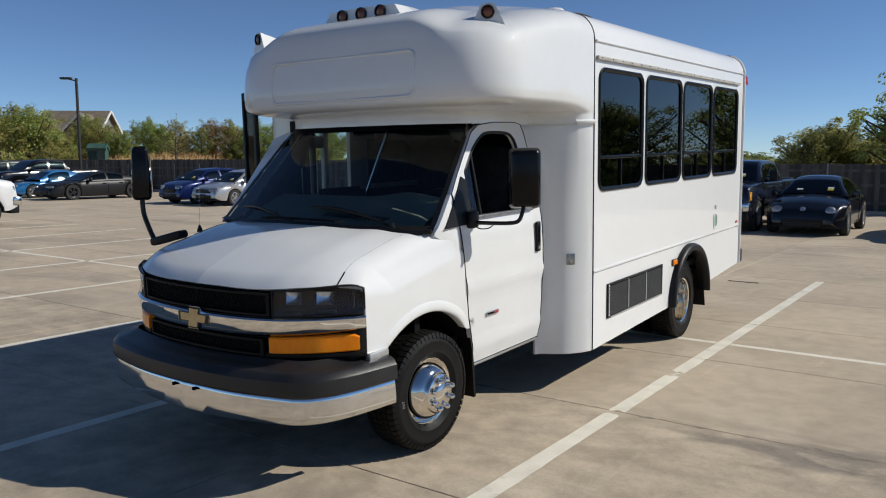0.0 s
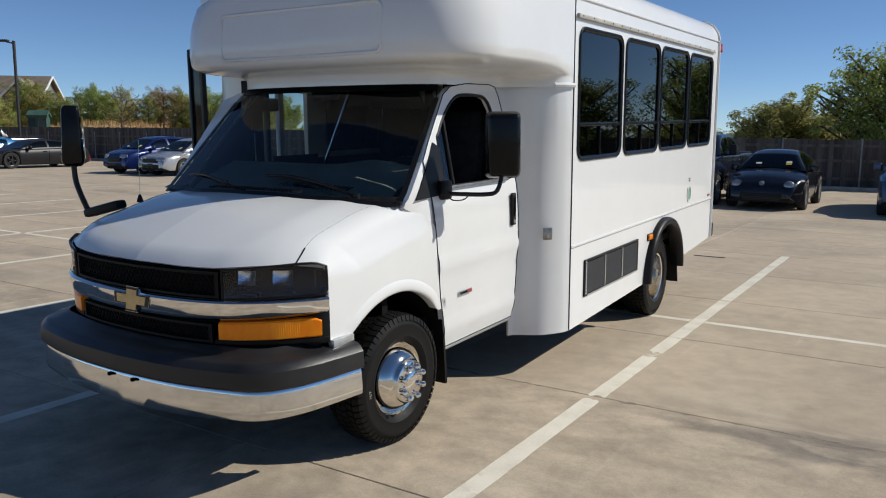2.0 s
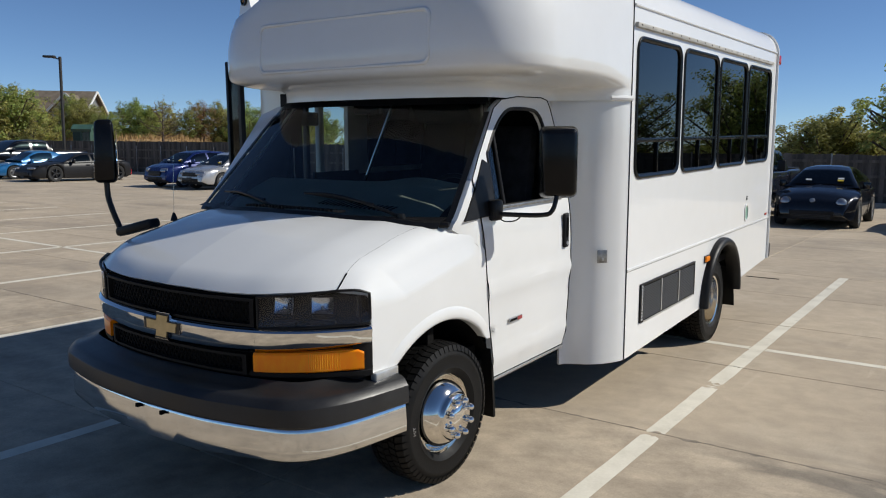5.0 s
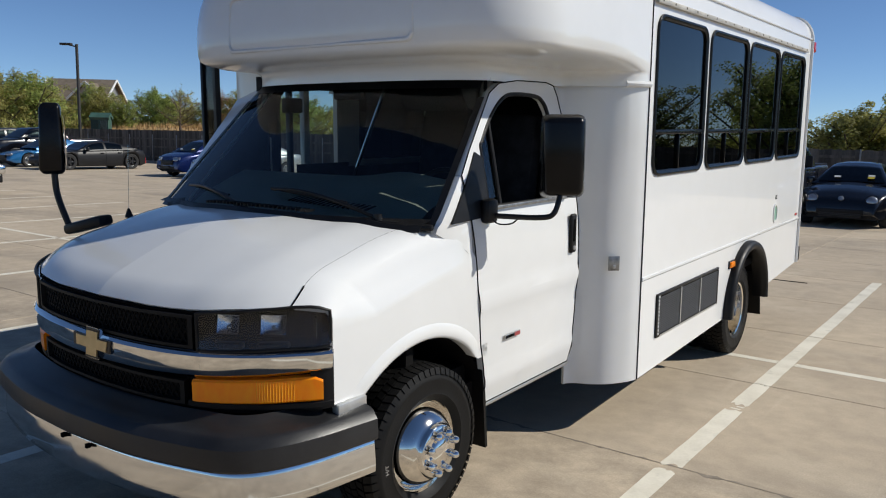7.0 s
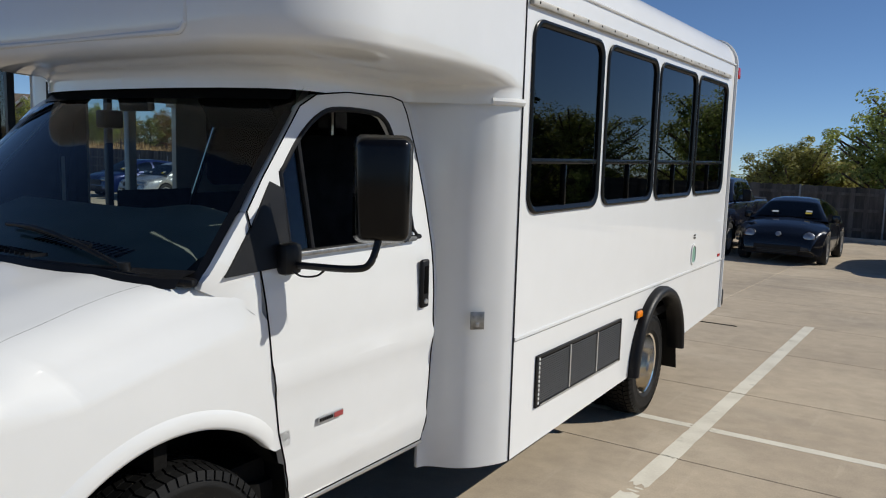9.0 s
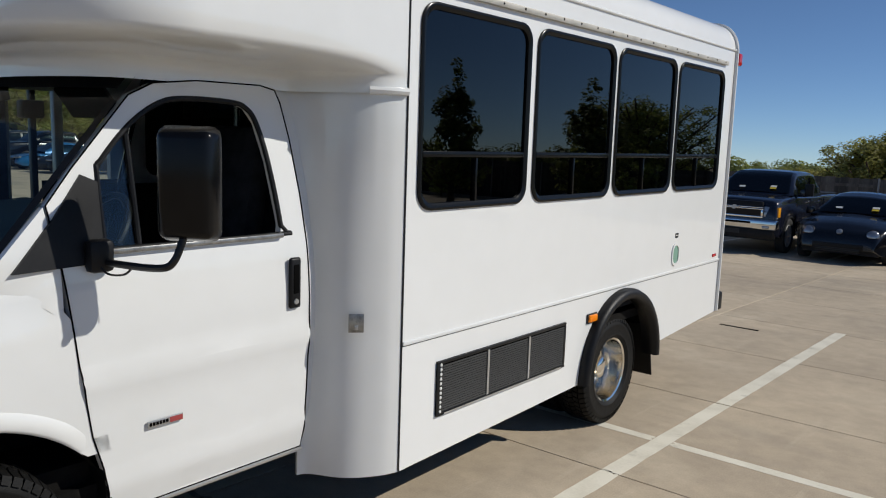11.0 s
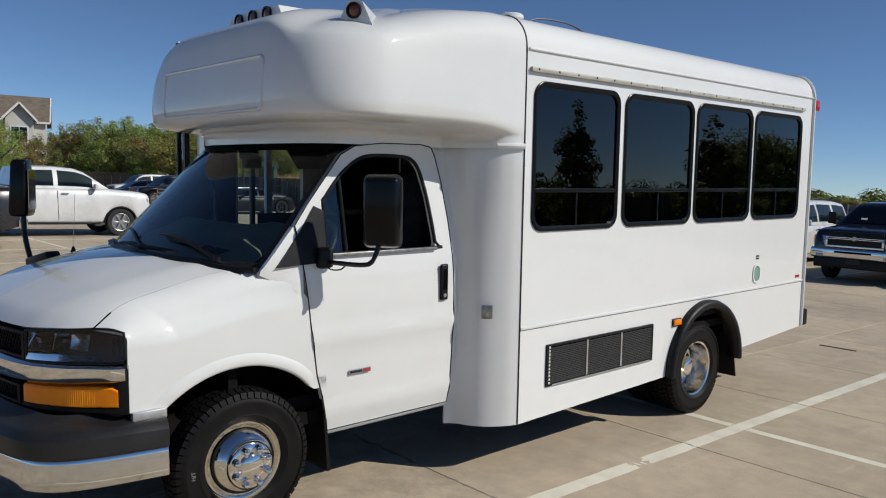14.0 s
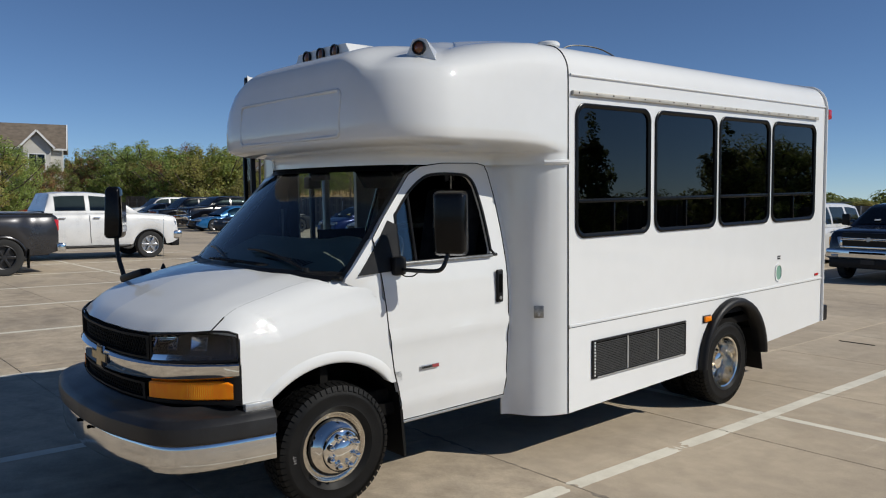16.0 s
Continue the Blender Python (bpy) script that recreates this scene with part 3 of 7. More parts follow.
for k in (1, -1):
    x0, x1 = sorted((k * 0.553, k * 0.929))
    lamp = part("headlight", nose_strip(x0, x1, lamp_low, lamp_top, -0.075, 0.11, 24), SILVERD, bus, "clear headlight with dark housing and two reflectors")
    for cx, ww in ((0.645, 0.044), (0.782, 0.047)):
        m = Matrix.Translation((k * cx, nose(cx) + 0.024, 1.028)) @ pose(0, 0, 0, 0, 0, k * (22 if cx < 0.7 else 34))
        part("reflector", moved(dish(ww, 0.036, 0.011), m @ pose(0, 0, 0.018, -13)), REFLECT, lamp)
        part("bulb", moved(lathe([(0.0, 0.0), (0.007, 0.003), (0.009, 0.01), (0.009, 0.026)], 14), m @ pose(0, -0.002, 0.008, 0, 0, 90)), STEEL, lamp)
        part("reflector_trim", moved(box(-ww - 0.008, ww + 0.008, -0.012, 0.03, -0.072, -0.05, 0.006), m), BLACKP, lamp)
    part("side_marker", moved(box(-0.004, 0.004, -0.03, 0.03, -0.04, 0.04, 0.003), Matrix.Translation((k * 0.875, -0.61, 1.03)) @ pose(0, 0, 0, 0, 0, k * 40)), BLACKM, lamp)
    part("lamp_lens", nose_strip(x0, x1, lamp_low, lamp_top, 0.008, 0.0, 24, 0.004, -0.036), LENS, lamp)
    loop = [(x, lamp_top(x) + 0.004) for x in [0.55 + 0.379 * i / 20 for i in range(21)]] + [(0.9295, 1.03), (0.9295, 0.98)] + [(x, lamp_low(x) - 0.004) for x in [0.928 - 0.378 * i / 20 for i in range(21)]]
    part("lamp_rim", tube([(k * x, nose(x) - 0.002, z) for x, z in loop + loop[:1]], 0.0065, 6), BLACKP, lamp)
    a0, a1 = sorted((k * 0.52, k * 0.916))
    turn = part("turn_signal", nose_strip(a0, a1, lambda x: 0.742 + 0.03 * (x - 0.52), lambda x: 0.832 + 0.04 * (x - 0.52) - 0.012 * max(0, (x - 0.895) / 0.02) ** 2, 0.002, 0.05, 24, 0.008), AMBER, bus, "amber turn signal lens")
    ribs = bmesh.new()
    for i in range(14):
        xx = (0.745 + 0.0075 * i) * k
        tube([(xx, nose(xx) - 0.0015, 0.756), (xx, nose(xx) - 0.0015, 0.836)], 0.0016, 5, ribs)
    part("lens_rib", ribs, AMBERB, turn)
    part("fascia_edge", nose_strip(*sorted((k * 0.885, k * 0.9315)), 0.72, 0.955, -0.006, 0.05, 8), FASCIA, bus)
    part("lamp_surround", nose_strip(*sorted((k * 0.50, k * 0.93)), 0.725, 0.75, 0.0, 0.05, 16, 0.004), FASCIA, bus)

BUMP = smoothline([(0, -1.10, 0), (0.35, -1.08, 0), (0.64, -1.02, 0), (0.79, -0.965, 0), (0.885, -0.865, 0), (0.95, -0.70, 0), (1.0, -0.42, 0)], 8)


def bumper_sheet(zs):
    """zs: rows of height and inset from the bumper's line."""
    line = [Vector((-p.x, p.y, 0)) for p in reversed(BUMP[1:])] + [Vector((p.x, p.y, 0)) for p in BUMP]
    rows = []
    for i, p in enumerate(line):
        d = (line[min(i + 1, len(line) - 1)] - line[max(i - 1, 0)]).normalized()
        nrm = Vector((d.y, -d.x, 0))
        rows.append([p - nrm * o + Vector((0, 0, z + (0.022 if k_low else 0.0) * abs(p.x))) for z, o, k_low in zs])
    return grid(rows)


bumper = part("front_bumper", thick(bumper_sheet([(0.385, 0.06, 1), (0.388, 0.022, 1), (0.402, 0.004, 1), (0.46, 0.002, 0), (0.53, 0.008, 0), (0.556, 0.012, 0), (0.562, 0.019, 0), (0.562, 0.04, 0)]), 0.006), CHROMEB, bus, "chrome front bumper with black step cover", smooth=50)
part("bumper_cover", thick(bumper_sheet([(0.557, 0.03, 0), (0.560, -0.008, 0), (0.570, -0.014, 0), (0.60, -0.015, 0), (0.645, -0.010, 0), (0.672, 0.012, 0), (0.682, 0.03, 0), (0.69, 0.08, 0), (0.705, 0.115, 0), (0.72, 0.14, 0)]), 0.006), STEPP, bumper, "black rubber step on the bumper", smooth=24)
for x, z in ((-0.06, 0.535), (0.115, 0.535)):
    part("bumper_hole", box(x - 0.008, x + 0.008, -1.108, -1.09, z - 0.008, z + 0.008), GAP, bumper)
for k in (1, -1):
    part("bumper_bracket", box(k * 0.93 - 0.03, k * 0.93 + 0.008, -0.56, -0.40, 0.675, 0.722, 0.006), ALU, bumper)

# the kerb side of the nose stands a little wider
for ob in bus.children_recursive:
    for v in ob.data.vertices:
        if v.co.x < 0:
            v.co.x *= 1.085

# mirrors and antenna
head = box(-0.105, 0.105, -0.05, 0.05, -0.19, 0.19, 0.035, 4)
for v in head.verts:
    if v.co.y < 0:
        v.co.x *= 0.9
        v.co.z *= 0.95
ml = Matrix.Translation((1.232, 0.62, 1.63)) @ pose(0, 0, 0, 0, 0, 38)
arm = part("side_mirror", tube(smoothline([(0.90, 0.47, 1.352), (0.98, 0.485, 1.35), (1.17, 0.535, 1.352), (1.225, 0.565, 1.375), (1.235, 0.60, 1.46)]), 0.013, 10), BLACKM, bus, "large black mirror on a bent arm")
part("mirror_shell", moved(head, ml), GLOSSB, arm)
part("mirror_glass", moved(box(-0.09, 0.09, 0.049, 0.052, -0.172, 0.172), ml), CHROME, arm)
part("mirror_base", box(0.905, 0.965, 0.42, 0.51, 1.315, 1.43, 0.02), BLACKP, arm)
part("mirror_cable", tube(smoothline([(0.955, 0.45, 1.345), (0.985, 0.47, 1.315), (1.04, 0.495, 1.318), (1.07, 0.51, 1.345)]), 0.004, 6), BLACKM, arm)
head = box(-0.10, 0.10, -0.10, 0.05, -0.185, 0.185, 0.03, 4)
for v in head.verts:
    if v.co.y < 0:
        v.co.x *= 0.66
    v.co.x *= lerp([(-0.185, 0.96), (-0.05, 1.06), (0.06, 0.92), (0.185, 0.62)], v.co.z)
    v.co.y *= lerp([(-0.185, 0.8), (0.0, 1.1), (0.185, 0.6)], v.co.z)
mr = Matrix.Translation((-1.20, -0.455, 1.688)) @ pose(0, 0, 0, 0, 0, -30)
arm = part("fender_mirror", tube(smoothline([(-1.12, -0.44, 1.20), (-1.145, -0.445, 1.235), (-1.195, -0.455, 1.34), (-1.228, -0.455, 1.42), (-1.235, -0.455, 1.54)]), 0.017, 10), BLACKM, bus, "black mirror on a fender arm")
part("mirror_shell", moved(head, mr), GLOSSB, arm)
part("mirror_glass", moved(box(-0.075, 0.075, 0.046, 0.049, -0.14, 0.12), mr), CHROME, arm)
part("mirror_foot", moved(box(-0.10, 0.17, -0.05, 0.05, -0.028, 0.028, 0.018), Matrix.Translation((-1.06, -0.41, 1.23)) @ pose(0, 0, 0, 0, -14, 14)), BLACKP, arm)
ant = part("antenna", lathe([(0.001, 0.04), (0.007, 0.035), (0.018, 0.006), (0.022, -0.01)], 16), BLACKP, bus, "thin whip antenna")
ant.matrix_basis = Matrix.Translation((-0.87, -0.26, 1.285)) @ pose(0, 0, 0, 0, -90, 0)
part("mast", tube([(-0.87, -0.26, 1.32), (-0.875, -0.24, 1.66)], 0.0013, 6), STEEL, bus)

# the moulded cap over the cab and the corner columns
def cap_lines():
    full = [(HALF, SEAM), (HALF, 1.45), (HALF, 1.15), (HALF, 0.85)]
    r, cx, cy = 0.47, HALF - 0.47, 0.265 + 0.47
    full += [(cx + r * math.cos(radians(a)), cy - r * math.sin(radians(a))) for a in range(5, 90, 7)]
    full += [(0.71, 0.265), (0.55, 0.262), (0.4, 0.258), (0.2, 0.254), (0.0, 0.252)]
    low = [(HALF, SEAM), (1.168, 1.665), (1.14, 1.60), (1.10, 1.555), (1.04, 1.515), (0.975, 1.485), (0.91, 1.45), (0.86, 1.42), (0.80, 1.40), (0.785, 1.30), (0.785, 1.0), (0.788, 0.78), (0.775, 0.64), (0.70, 0.57), (0.55, 0.51), (0.35, 0.47), (0.0, 0.452)]
    return resample(full, 56), resample(low, 56)


def resample(line, n):
    p = [Vector((x, y)) for x, y in line]
    cum = [0.0]
    for a, b in zip(p, p[1:]):
        cum.append(cum[-1] + (b - a).length)
    out = []
    for k in range(n + 1):
        t = cum[-1] * k / n
        out.append(Vector((lerp(list(zip(cum, [q.x for q in p])), t), lerp(list(zip(cum, [q.y for q in p])), t))))
    return out


full, low = cap_lines()


def cap_half():
    rows = []
    n = len(full) - 1
    for f, l in zip(full, low):
        toward = Vector((0, SEAM)) - f
        front = max(0.0, min(1.0, (1.55 - f.y) / 1.0))
        inward = Vector((-f.x / HALF, 0.0)).lerp(Vector((-(f.x / HALF) ** 3 * 0.8, 1.0)).normalized(), front)
        row = []
        for k in range(13):
            t = k / 12
            u = max(0.0, (t - 0.22) / 0.78)
            e2 = (0.5 - 0.5 * math.cos(math.pi * u)) ** 0.8
            q = l.lerp(f, e2)
            z = 1.985 + 0.075 * min(1.0, t / 0.3) + 0.03 * u + 0.055 * u ** 3
            row.append(Vector((q.x, q.y, z)))
        corner = max(0.0, min(1.0, (f.x - 0.55) / 0.35)) * max(0.0, min(1.0, (1.4 - f.y) / 0.95))
        corner = corner * corner * (3 - 2 * corner)
        z_up = 2.585 - 0.085 * corner
        for z, d in ((2.20, -0.006), (2.26, -0.006), (2.33, 0.0), (2.40, 0.008), (2.48, 0.02), (2.54, 0.035)):
            q = f + inward * d * front
            row.append(Vector((q.x, q.y, z if z < 2.33 else 2.33 + (z - 2.33) * (z_up - 2.33) / 0.255)))
        r_in, top_z = 0.20 + 0.40 * front + 0.08 * corner, 2.80 - 0.035 * front
        base = f + inward * 0.045 * front
        for k in range(1, 10):
            a = radians(10 * k)
            u = 1 - math.cos(a)
            q = base + inward * r_in * u
            row.append(Vector((q.x, q.y, z_up + (top_z - z_up) * ((1 - 0.5 * corner) * math.sin(a) + 0.5 * corner * u))))
        edge = row[-1].copy()
        for k in range(1, 9):
            u = k / 8
            q = Vector((edge.x, edge.y)).lerp(Vector((0, SEAM)), u)
            row.append(Vector((q.x, q.y, edge.z + (0.12 + 0.035 * front) * (1 - (1 - u) ** 2))))
        rows.append(row)
    return grid(rows)


cap = part("front_cap", cap_half(), GELCOAT, bus, "moulded white front cap above the windshield", smooth=60)
part("front_cap_half", moved(mirrored(cap_half()), Matrix.Diagonal((1.06, 1, 1, 1))), GELCOAT, cap, smooth=60)
frame_line = []
for x, z in rrect(-0.64, 0.64, 2.155, 2.435, 0.04, 5):
    fy = lerp([(0, 0.252), (0.55, 0.261), (0.70, 0.266)], abs(x)) + lerp([(2.15, -0.004), (2.33, 0.0), (2.44, 0.012)], z)
    frame_line.append((x, fy, z))
part("sign_frame", tube(frame_line + frame_line[:1], 0.012, 8), GELCOAT, cap)


def clearance(x, y, z, k=1):
    pod = bmesh.new()
    rows = []
    for t in (0, 0.25, 0.5, 0.75, 1):
        w, h = 0.09 * (1 - t * 0.35), 0.10 * (1 - t) ** 0.8 + 0.004
        rows.append([Vector((-w - 0.035 * (1 - t), t * 0.28, -0.07)), Vector((-w * 0.5, t * 0.28, h * 0.9)), Vector((0, t * 0.28, h)), Vector((w * 0.5, t * 0.28, h * 0.9)), Vector((w + 0.035 * (1 - t), t * 0.28, -0.07))])
    grid(rows, bm=pod)
    pod.verts.ensure_lookup_table()
    pod.faces.new([pod.verts[i] for i in range(5)])
    m = Matrix.Translation((x, y, z)) @ pose(0, 0, 0, 0, 0, k)
    p = part("clearance_lamp", moved(pod, m), GELCOAT, bus, "white pod with a dark amber lamp")
    part("lens_ring", moved(lathe([(0.036, 0.0), (0.043, -0.004), (0.043, 0.012), (0.036, 0.012)], 20), m @ pose(0, -0.004, 0.045, 0, 0, -90)), BLACKM, p)
    part("lamp_lens", moved(lathe([(0.001, 0.014), (0.02, 0.012), (0.037, 0.002)], 20), m @ pose(0, -0.002, 0.045, 0, 0, -90)), AMBERD, p)


for x, y, z, k in ((0.962, 0.63, 2.63, 25), (-1.09, 0.55, 2.635, -20)):
    clearance(x, y, z, k)
pod = bmesh.new()
rows = []
for t in (0, 0.2, 0.5, 0.8, 1):
    w = 0.30 - 0.05 * t
    h = 0.095 * (1 - t) ** 0.7 + 0.004
    rows.append([Vector((-0.065 + s * (w + e), 0.595 + t * 0.45, 2.705 + 0.09 * t + f * h)) for s, e, f in ((-1, 0.07, 0), (-1, 0, 1), (0, 0, 1.1), (1, 0, 1), (1, 0.07, 0))])
grid(rows, bm=pod)
pod.verts.ensure_lookup_table()
pod.faces.new([pod.verts[i] for i in range(5)])
pod3 = part("identification_lamp_bar", pod, GELCOAT, bus, "white pod with three dark amber lamps")
for x in (-0.24, -0.062, 0.114):
    m = pose(x, 0.588, 2.767, 0, 0, -90)
    part("lens_ring", moved(lathe([(0.038, 0.0), (0.046, -0.006), (0.046, 0.012), (0.038, 0.012)], 20), m), BLACKM, pod3)
    part("lamp_lens", moved(lathe([(0.001, 0.016), (0.02, 0.013), (0.039, 0.002)], 20), m), AMBERD, pod3)
COLUMN = smoothline([(0.87, 1.395, 0), (0.888, 1.432, 0), (0.93, 1.46, 0), (0.985, 1.484, 0), (1.038, 1.516, 0), (1.085, 1.56, 0), (1.126, 1.616, 0), (1.159, 1.676, 0), (HALF, SEAM, 0)], 5)
rows = [[Vector((p.x - (0.02 * (1 - p.x / HALF) if z > 1.4 else 0) - max(0, z - 1.3) * 0.14 * max(0, (1.12 - p.x) / 0.25), p.y, z)) for z in (0.262, 0.29, 0.6, 0.9, 1.2, 1.4, 1.6, 1.8, 1.94, 1.99, 2.03)] for p in COLUMN]
part("corner_column", thick(grid(rows), 0.02), GELCOAT, bus, "white moulded column behind the cab door", smooth=60)
part("column_ledge", tube([(p.x + 0.006, p.y - 0.006, 2.0) for p in COLUMN[-14:]], 0.018, 8), GELCOAT, bus)
plate = part("outlet_plate", moved(box(-0.004, 0.004, -0.034, 0.034, -0.042, 0.042, 0.003), Matrix.Translation((1.098, 1.532, 0.99)) @ pose(0, 0, 0, 0, 0, -42)), PLATE, bus, "small stainless cover plate")
part("plate_latch", moved(box(0.004, 0.009, -0.008, 0.008, -0.03, -0.008, 0.002), Matrix.Translation((1.098, 1.532, 0.99)) @ pose(0, 0, 0, 0, 0, -42)), PLAQUE, plate)

# the coach body
WINS = [(1.815, 2.695), (2.755, 3.645), (3.69, 4.57), (4.615, 5.50)]
WZ0, WZ1 = 1.475, 2.405
RW_Y, RW_Z = level(3.95, 0.374)
ARCH = [(RW_Y + 0.535 * math.cos(radians(a)), 0.30 + 0.535 * math.sin(radians(a))) for a in range(180, -1, -6)]
left_outline = [(SEAM, 0.262), (ARCH[0][0], 0.30)] + ARCH[1:-1] + [(ARCH[-1][0], 0.36), (TAIL - 0.02, 0.425), (TAIL - 0.02, 2.585), (SEAM, 2.585)]
lz = [rrect(a + 0.03, b - 0.03, WZ0 + 0.03, WZ1 - 0.03, 0.075) for a, b in WINS]
part("side_wall", panel(left_outline, lz, at=lambda y, z: (HALF, y, z), t=0.04), SIDING, bus, "white flat side wall", smooth=20)
right_outline = [(0.74, 0.45), (1.03, 0.45), (1.03, 2.04), (1.61, 2.04), (1.61, 0.45), (ARCH[0][0], 0.30)] + ARCH[1:-1] + [(ARCH[-1][0], 0.36), (TAIL - 0.02, 0.425), (TAIL - 0.02, 2.585), (SEAM, 2.585), (SEAM, 2.13), (0.74, 2.13)]
part("side_wall", mirrored(panel(right_outline, lz, at=lambda y, z: (HALF, y, z), t=0.04)), SIDING, bus, "white flat side wall", smooth=20)
ROOF = [(HALF, 2.585)] + [(HALF - 0.20 * (1 - math.cos(radians(a))), 2.585 + 0.215 * math.sin(radians(a))) for a in range(10, 91, 10)] + [(0.98 * (1 - k / 8), 2.80 + 0.12 * (1 - (1 - k / 8) ** 2)) for k in range(1, 9)]
sect = ROOF + [(-x, z) for x, z in reversed(ROOF[:-1])]
part("roof", thick(grid([[Vector((x, y, z)) for x, z in sect] for y in (SEAM, 2.5, 3.3, 4.1, 4.9, TAIL - 0.03)]), 0.03), SIDING, bus, "white rounded roof", smooth=50)
back = [(-HALF, 0.425), (HALF, 0.425)] + sect
rear_bm = panel(back, [rrect(-0.4, 0.35, 1.95, 2.2, 0.08)], at=lambda x, z: (x, TAIL, z), t=0.04)
part("rear_wall", rear_bm, SIDING, bus, "white rear wall")
part("rear_glass", box(-0.4, 0.35, TAIL - 0.03, TAIL - 0.024, 1.95, 2.2), TINT, bus)
rear_trim = bmesh.new()
tube([(x * 1.004, TAIL - 0.02, z) for x, z in [(HALF, 0.43)] + sect + [(-HALF, 0.43)]], 0.018, 8, rear_trim)
part("rear_corner_trim", rear_trim, GELCOAT, bus)
for k in (1, -1):
    part("roof_gutter", tube([(k * (HALF + 0.004), SEAM + 0.02, 2.588), (k * (HALF + 0.004), TAIL - 0.03, 2.588)], 0.009, 8), SIDING, bus)
    part("belt_moulding", box(*sorted((k * HALF, k * (HALF + 0.009))), SEAM + 0.005, TAIL - 0.03, 0.862, 0.882, 0.004), SIDING, bus)
    part("seam_gap", tube([(k * (HALF + 0.001), SEAM, 0.265)] + [(k * (x + 0.001), SEAM, z + 0.001) for x, z in ROOF], 0.005, 6), GREYP, bus)
    part("lower_seam", box(*sorted((k * HALF, k * (HALF + 0.0025))), SEAM, TAIL - 0.03, 0.858, 0.862), GREYP, bus)
rail = part("awning_rail", box(HALF, HALF + 0.024, 1.77, 5.52, 2.452, 2.482, 0.005), RAILM, bus, "thin metal drip rail with screws")
for k in range(20):
    part("screw", moved(lathe([(0.0, 0.003), (0.006, 0.002), (0.007, 0.0)], 8), pose(HALF + 0.0245, 1.83 + 0.19 * k, 2.469)), GAP, rail)


def ring(y0, y1, z0, z1, r, w, x0, x1):
    a, b = rrect(y0, y1, z0, z1, r), rrect(y0 + w, y1 - w, z0 + w, z1 - w, r - w * 0.6)
    m = rrect(y0 + w * 0.45, y1 - w * 0.45, z0 + w * 0.45, z1 - w * 0.45, r - w * 0.3)
    rows = [[Vector((x0, *p)) for p in a], [Vector((x1 - 0.004, *p)) for p in a], [Vector((x1, *p)) for p in rrect(y0 + 0.006, y1 - 0.006, z0 + 0.006, z1 - 0.006, r - 0.004)], [Vector((x1, *p)) for p in m], [Vector((x1 - 0.010, *p)) for p in b], [Vector((x0, *p)) for p in b]]
    return grid(rows, True)


SLIDE = 1.733
for k in (1, -1):
    for y0, y1 in WINS:
        fix = (lambda bm: bm) if k > 0 else mirrored
        w = part("window", fix(ring(y0, y1, WZ0, WZ1, 0.095, 0.031, HALF - 0.03, HALF + 0.014)), FRAMEB, bus, "tinted window in a black frame", smooth=40)
        part("slider_bar", fix(box(HALF - 0.02, HALF + 0.008, y0 + 0.03, y1 - 0.03, SLIDE - 0.014, SLIDE + 0.014, 0.004)), FRAMEB, w)
        ym = (y0 + y1) / 2
        part("mullion", fix(box(HALF - 0.02, HALF + 0.004, ym - 0.008, ym + 0.008, WZ0 + 0.03, SLIDE - 0.017, 0.003)), FRAMEB, w)
        part("pane", fix(panel(rrect(y0 + 0.026, y1 - 0.026, SLIDE, WZ1 - 0.026, 0.07), at=lambda y, z: (HALF - 0.006, y, z), t=0.004)), TINT, w)
        part("pane", fix(box(HALF - 0.016, HALF - 0.012, y0 + 0.03, ym, WZ0 + 0.03, SLIDE - 0.01)), TINT, w)
        part("pane", fix(box(HALF - 0.010, HALF - 0.006, ym, y1 - 0.03, WZ0 + 0.03, SLIDE - 0.01)), TINT, w)

# condenser grille
cg = part("condenser_grille", box(HALF + 0.001, HALF + 0.004, 1.995, 3.20, 0.462, 0.738), GAP, bus, "black slatted condenser grille in the side wall")
for a, b, c, d in ((1.995, 3.20, 0.722, 0.738), (1.995, 3.20, 0.462, 0.480), (1.995, 2.035, 0.480, 0.722), (3.18, 3.20, 0.480, 0.722)):
    part("grille_rim", box(HALF + 0.004, HALF + 0.014, a, b, c, d, 0.003), BLACKM, cg)
slat = None
for k in range(19):
    z = 0.486 + 0.0124 * k
    bm = moved(box(-0.0045, 0.0045, 2.035, 3.18, -0.0016, 0.0016), Matrix.Translation((HALF + 0.010, 0, z)) @ pose(0, 0, 0, 0, 35, 0))
    part("slat", bm, SLATM, cg)
for y in (2.41, 2.80):
    part("divider", box(HALF + 0.012, HALF + 0.016, y - 0.008, y + 0.008, 0.48, 0.722), ALU, cg)
for k in range(11):
    part("rivet", moved(lathe([(0.0, 0.004), (0.007, 0.003), (0.009, 0.0)], 8), pose(HALF + 0.0145, 2.018, 0.485 + 0.0235 * k)), WHITETXT, cg)
part("rim_wear", box(HALF + 0.0142, HALF + 0.0152, 2.05, 3.16, 0.464, 0.472), ALU, cg)
mk = part("side_marker", box(HALF, HALF + 0.024, 3.475, 3.575, 0.69, 0.735, 0.008), AMBER, bus, "amber side marker lamp")
part("marker_base", box(HALF, HALF + 0.010, 3.465, 3.585, 0.682, 0.743, 0.003), GREYP, mk)
fuel = part("filler_port", panel(rrect(4.715, 4.845, 0.915, 1.085, 0.062), [rrect(4.729, 4.831, 0.932, 1.068, 0.049)], at=lambda y, z: (HALF + 0.008, y, z), t=0.008), SIDING, bus, "oval white filler port")
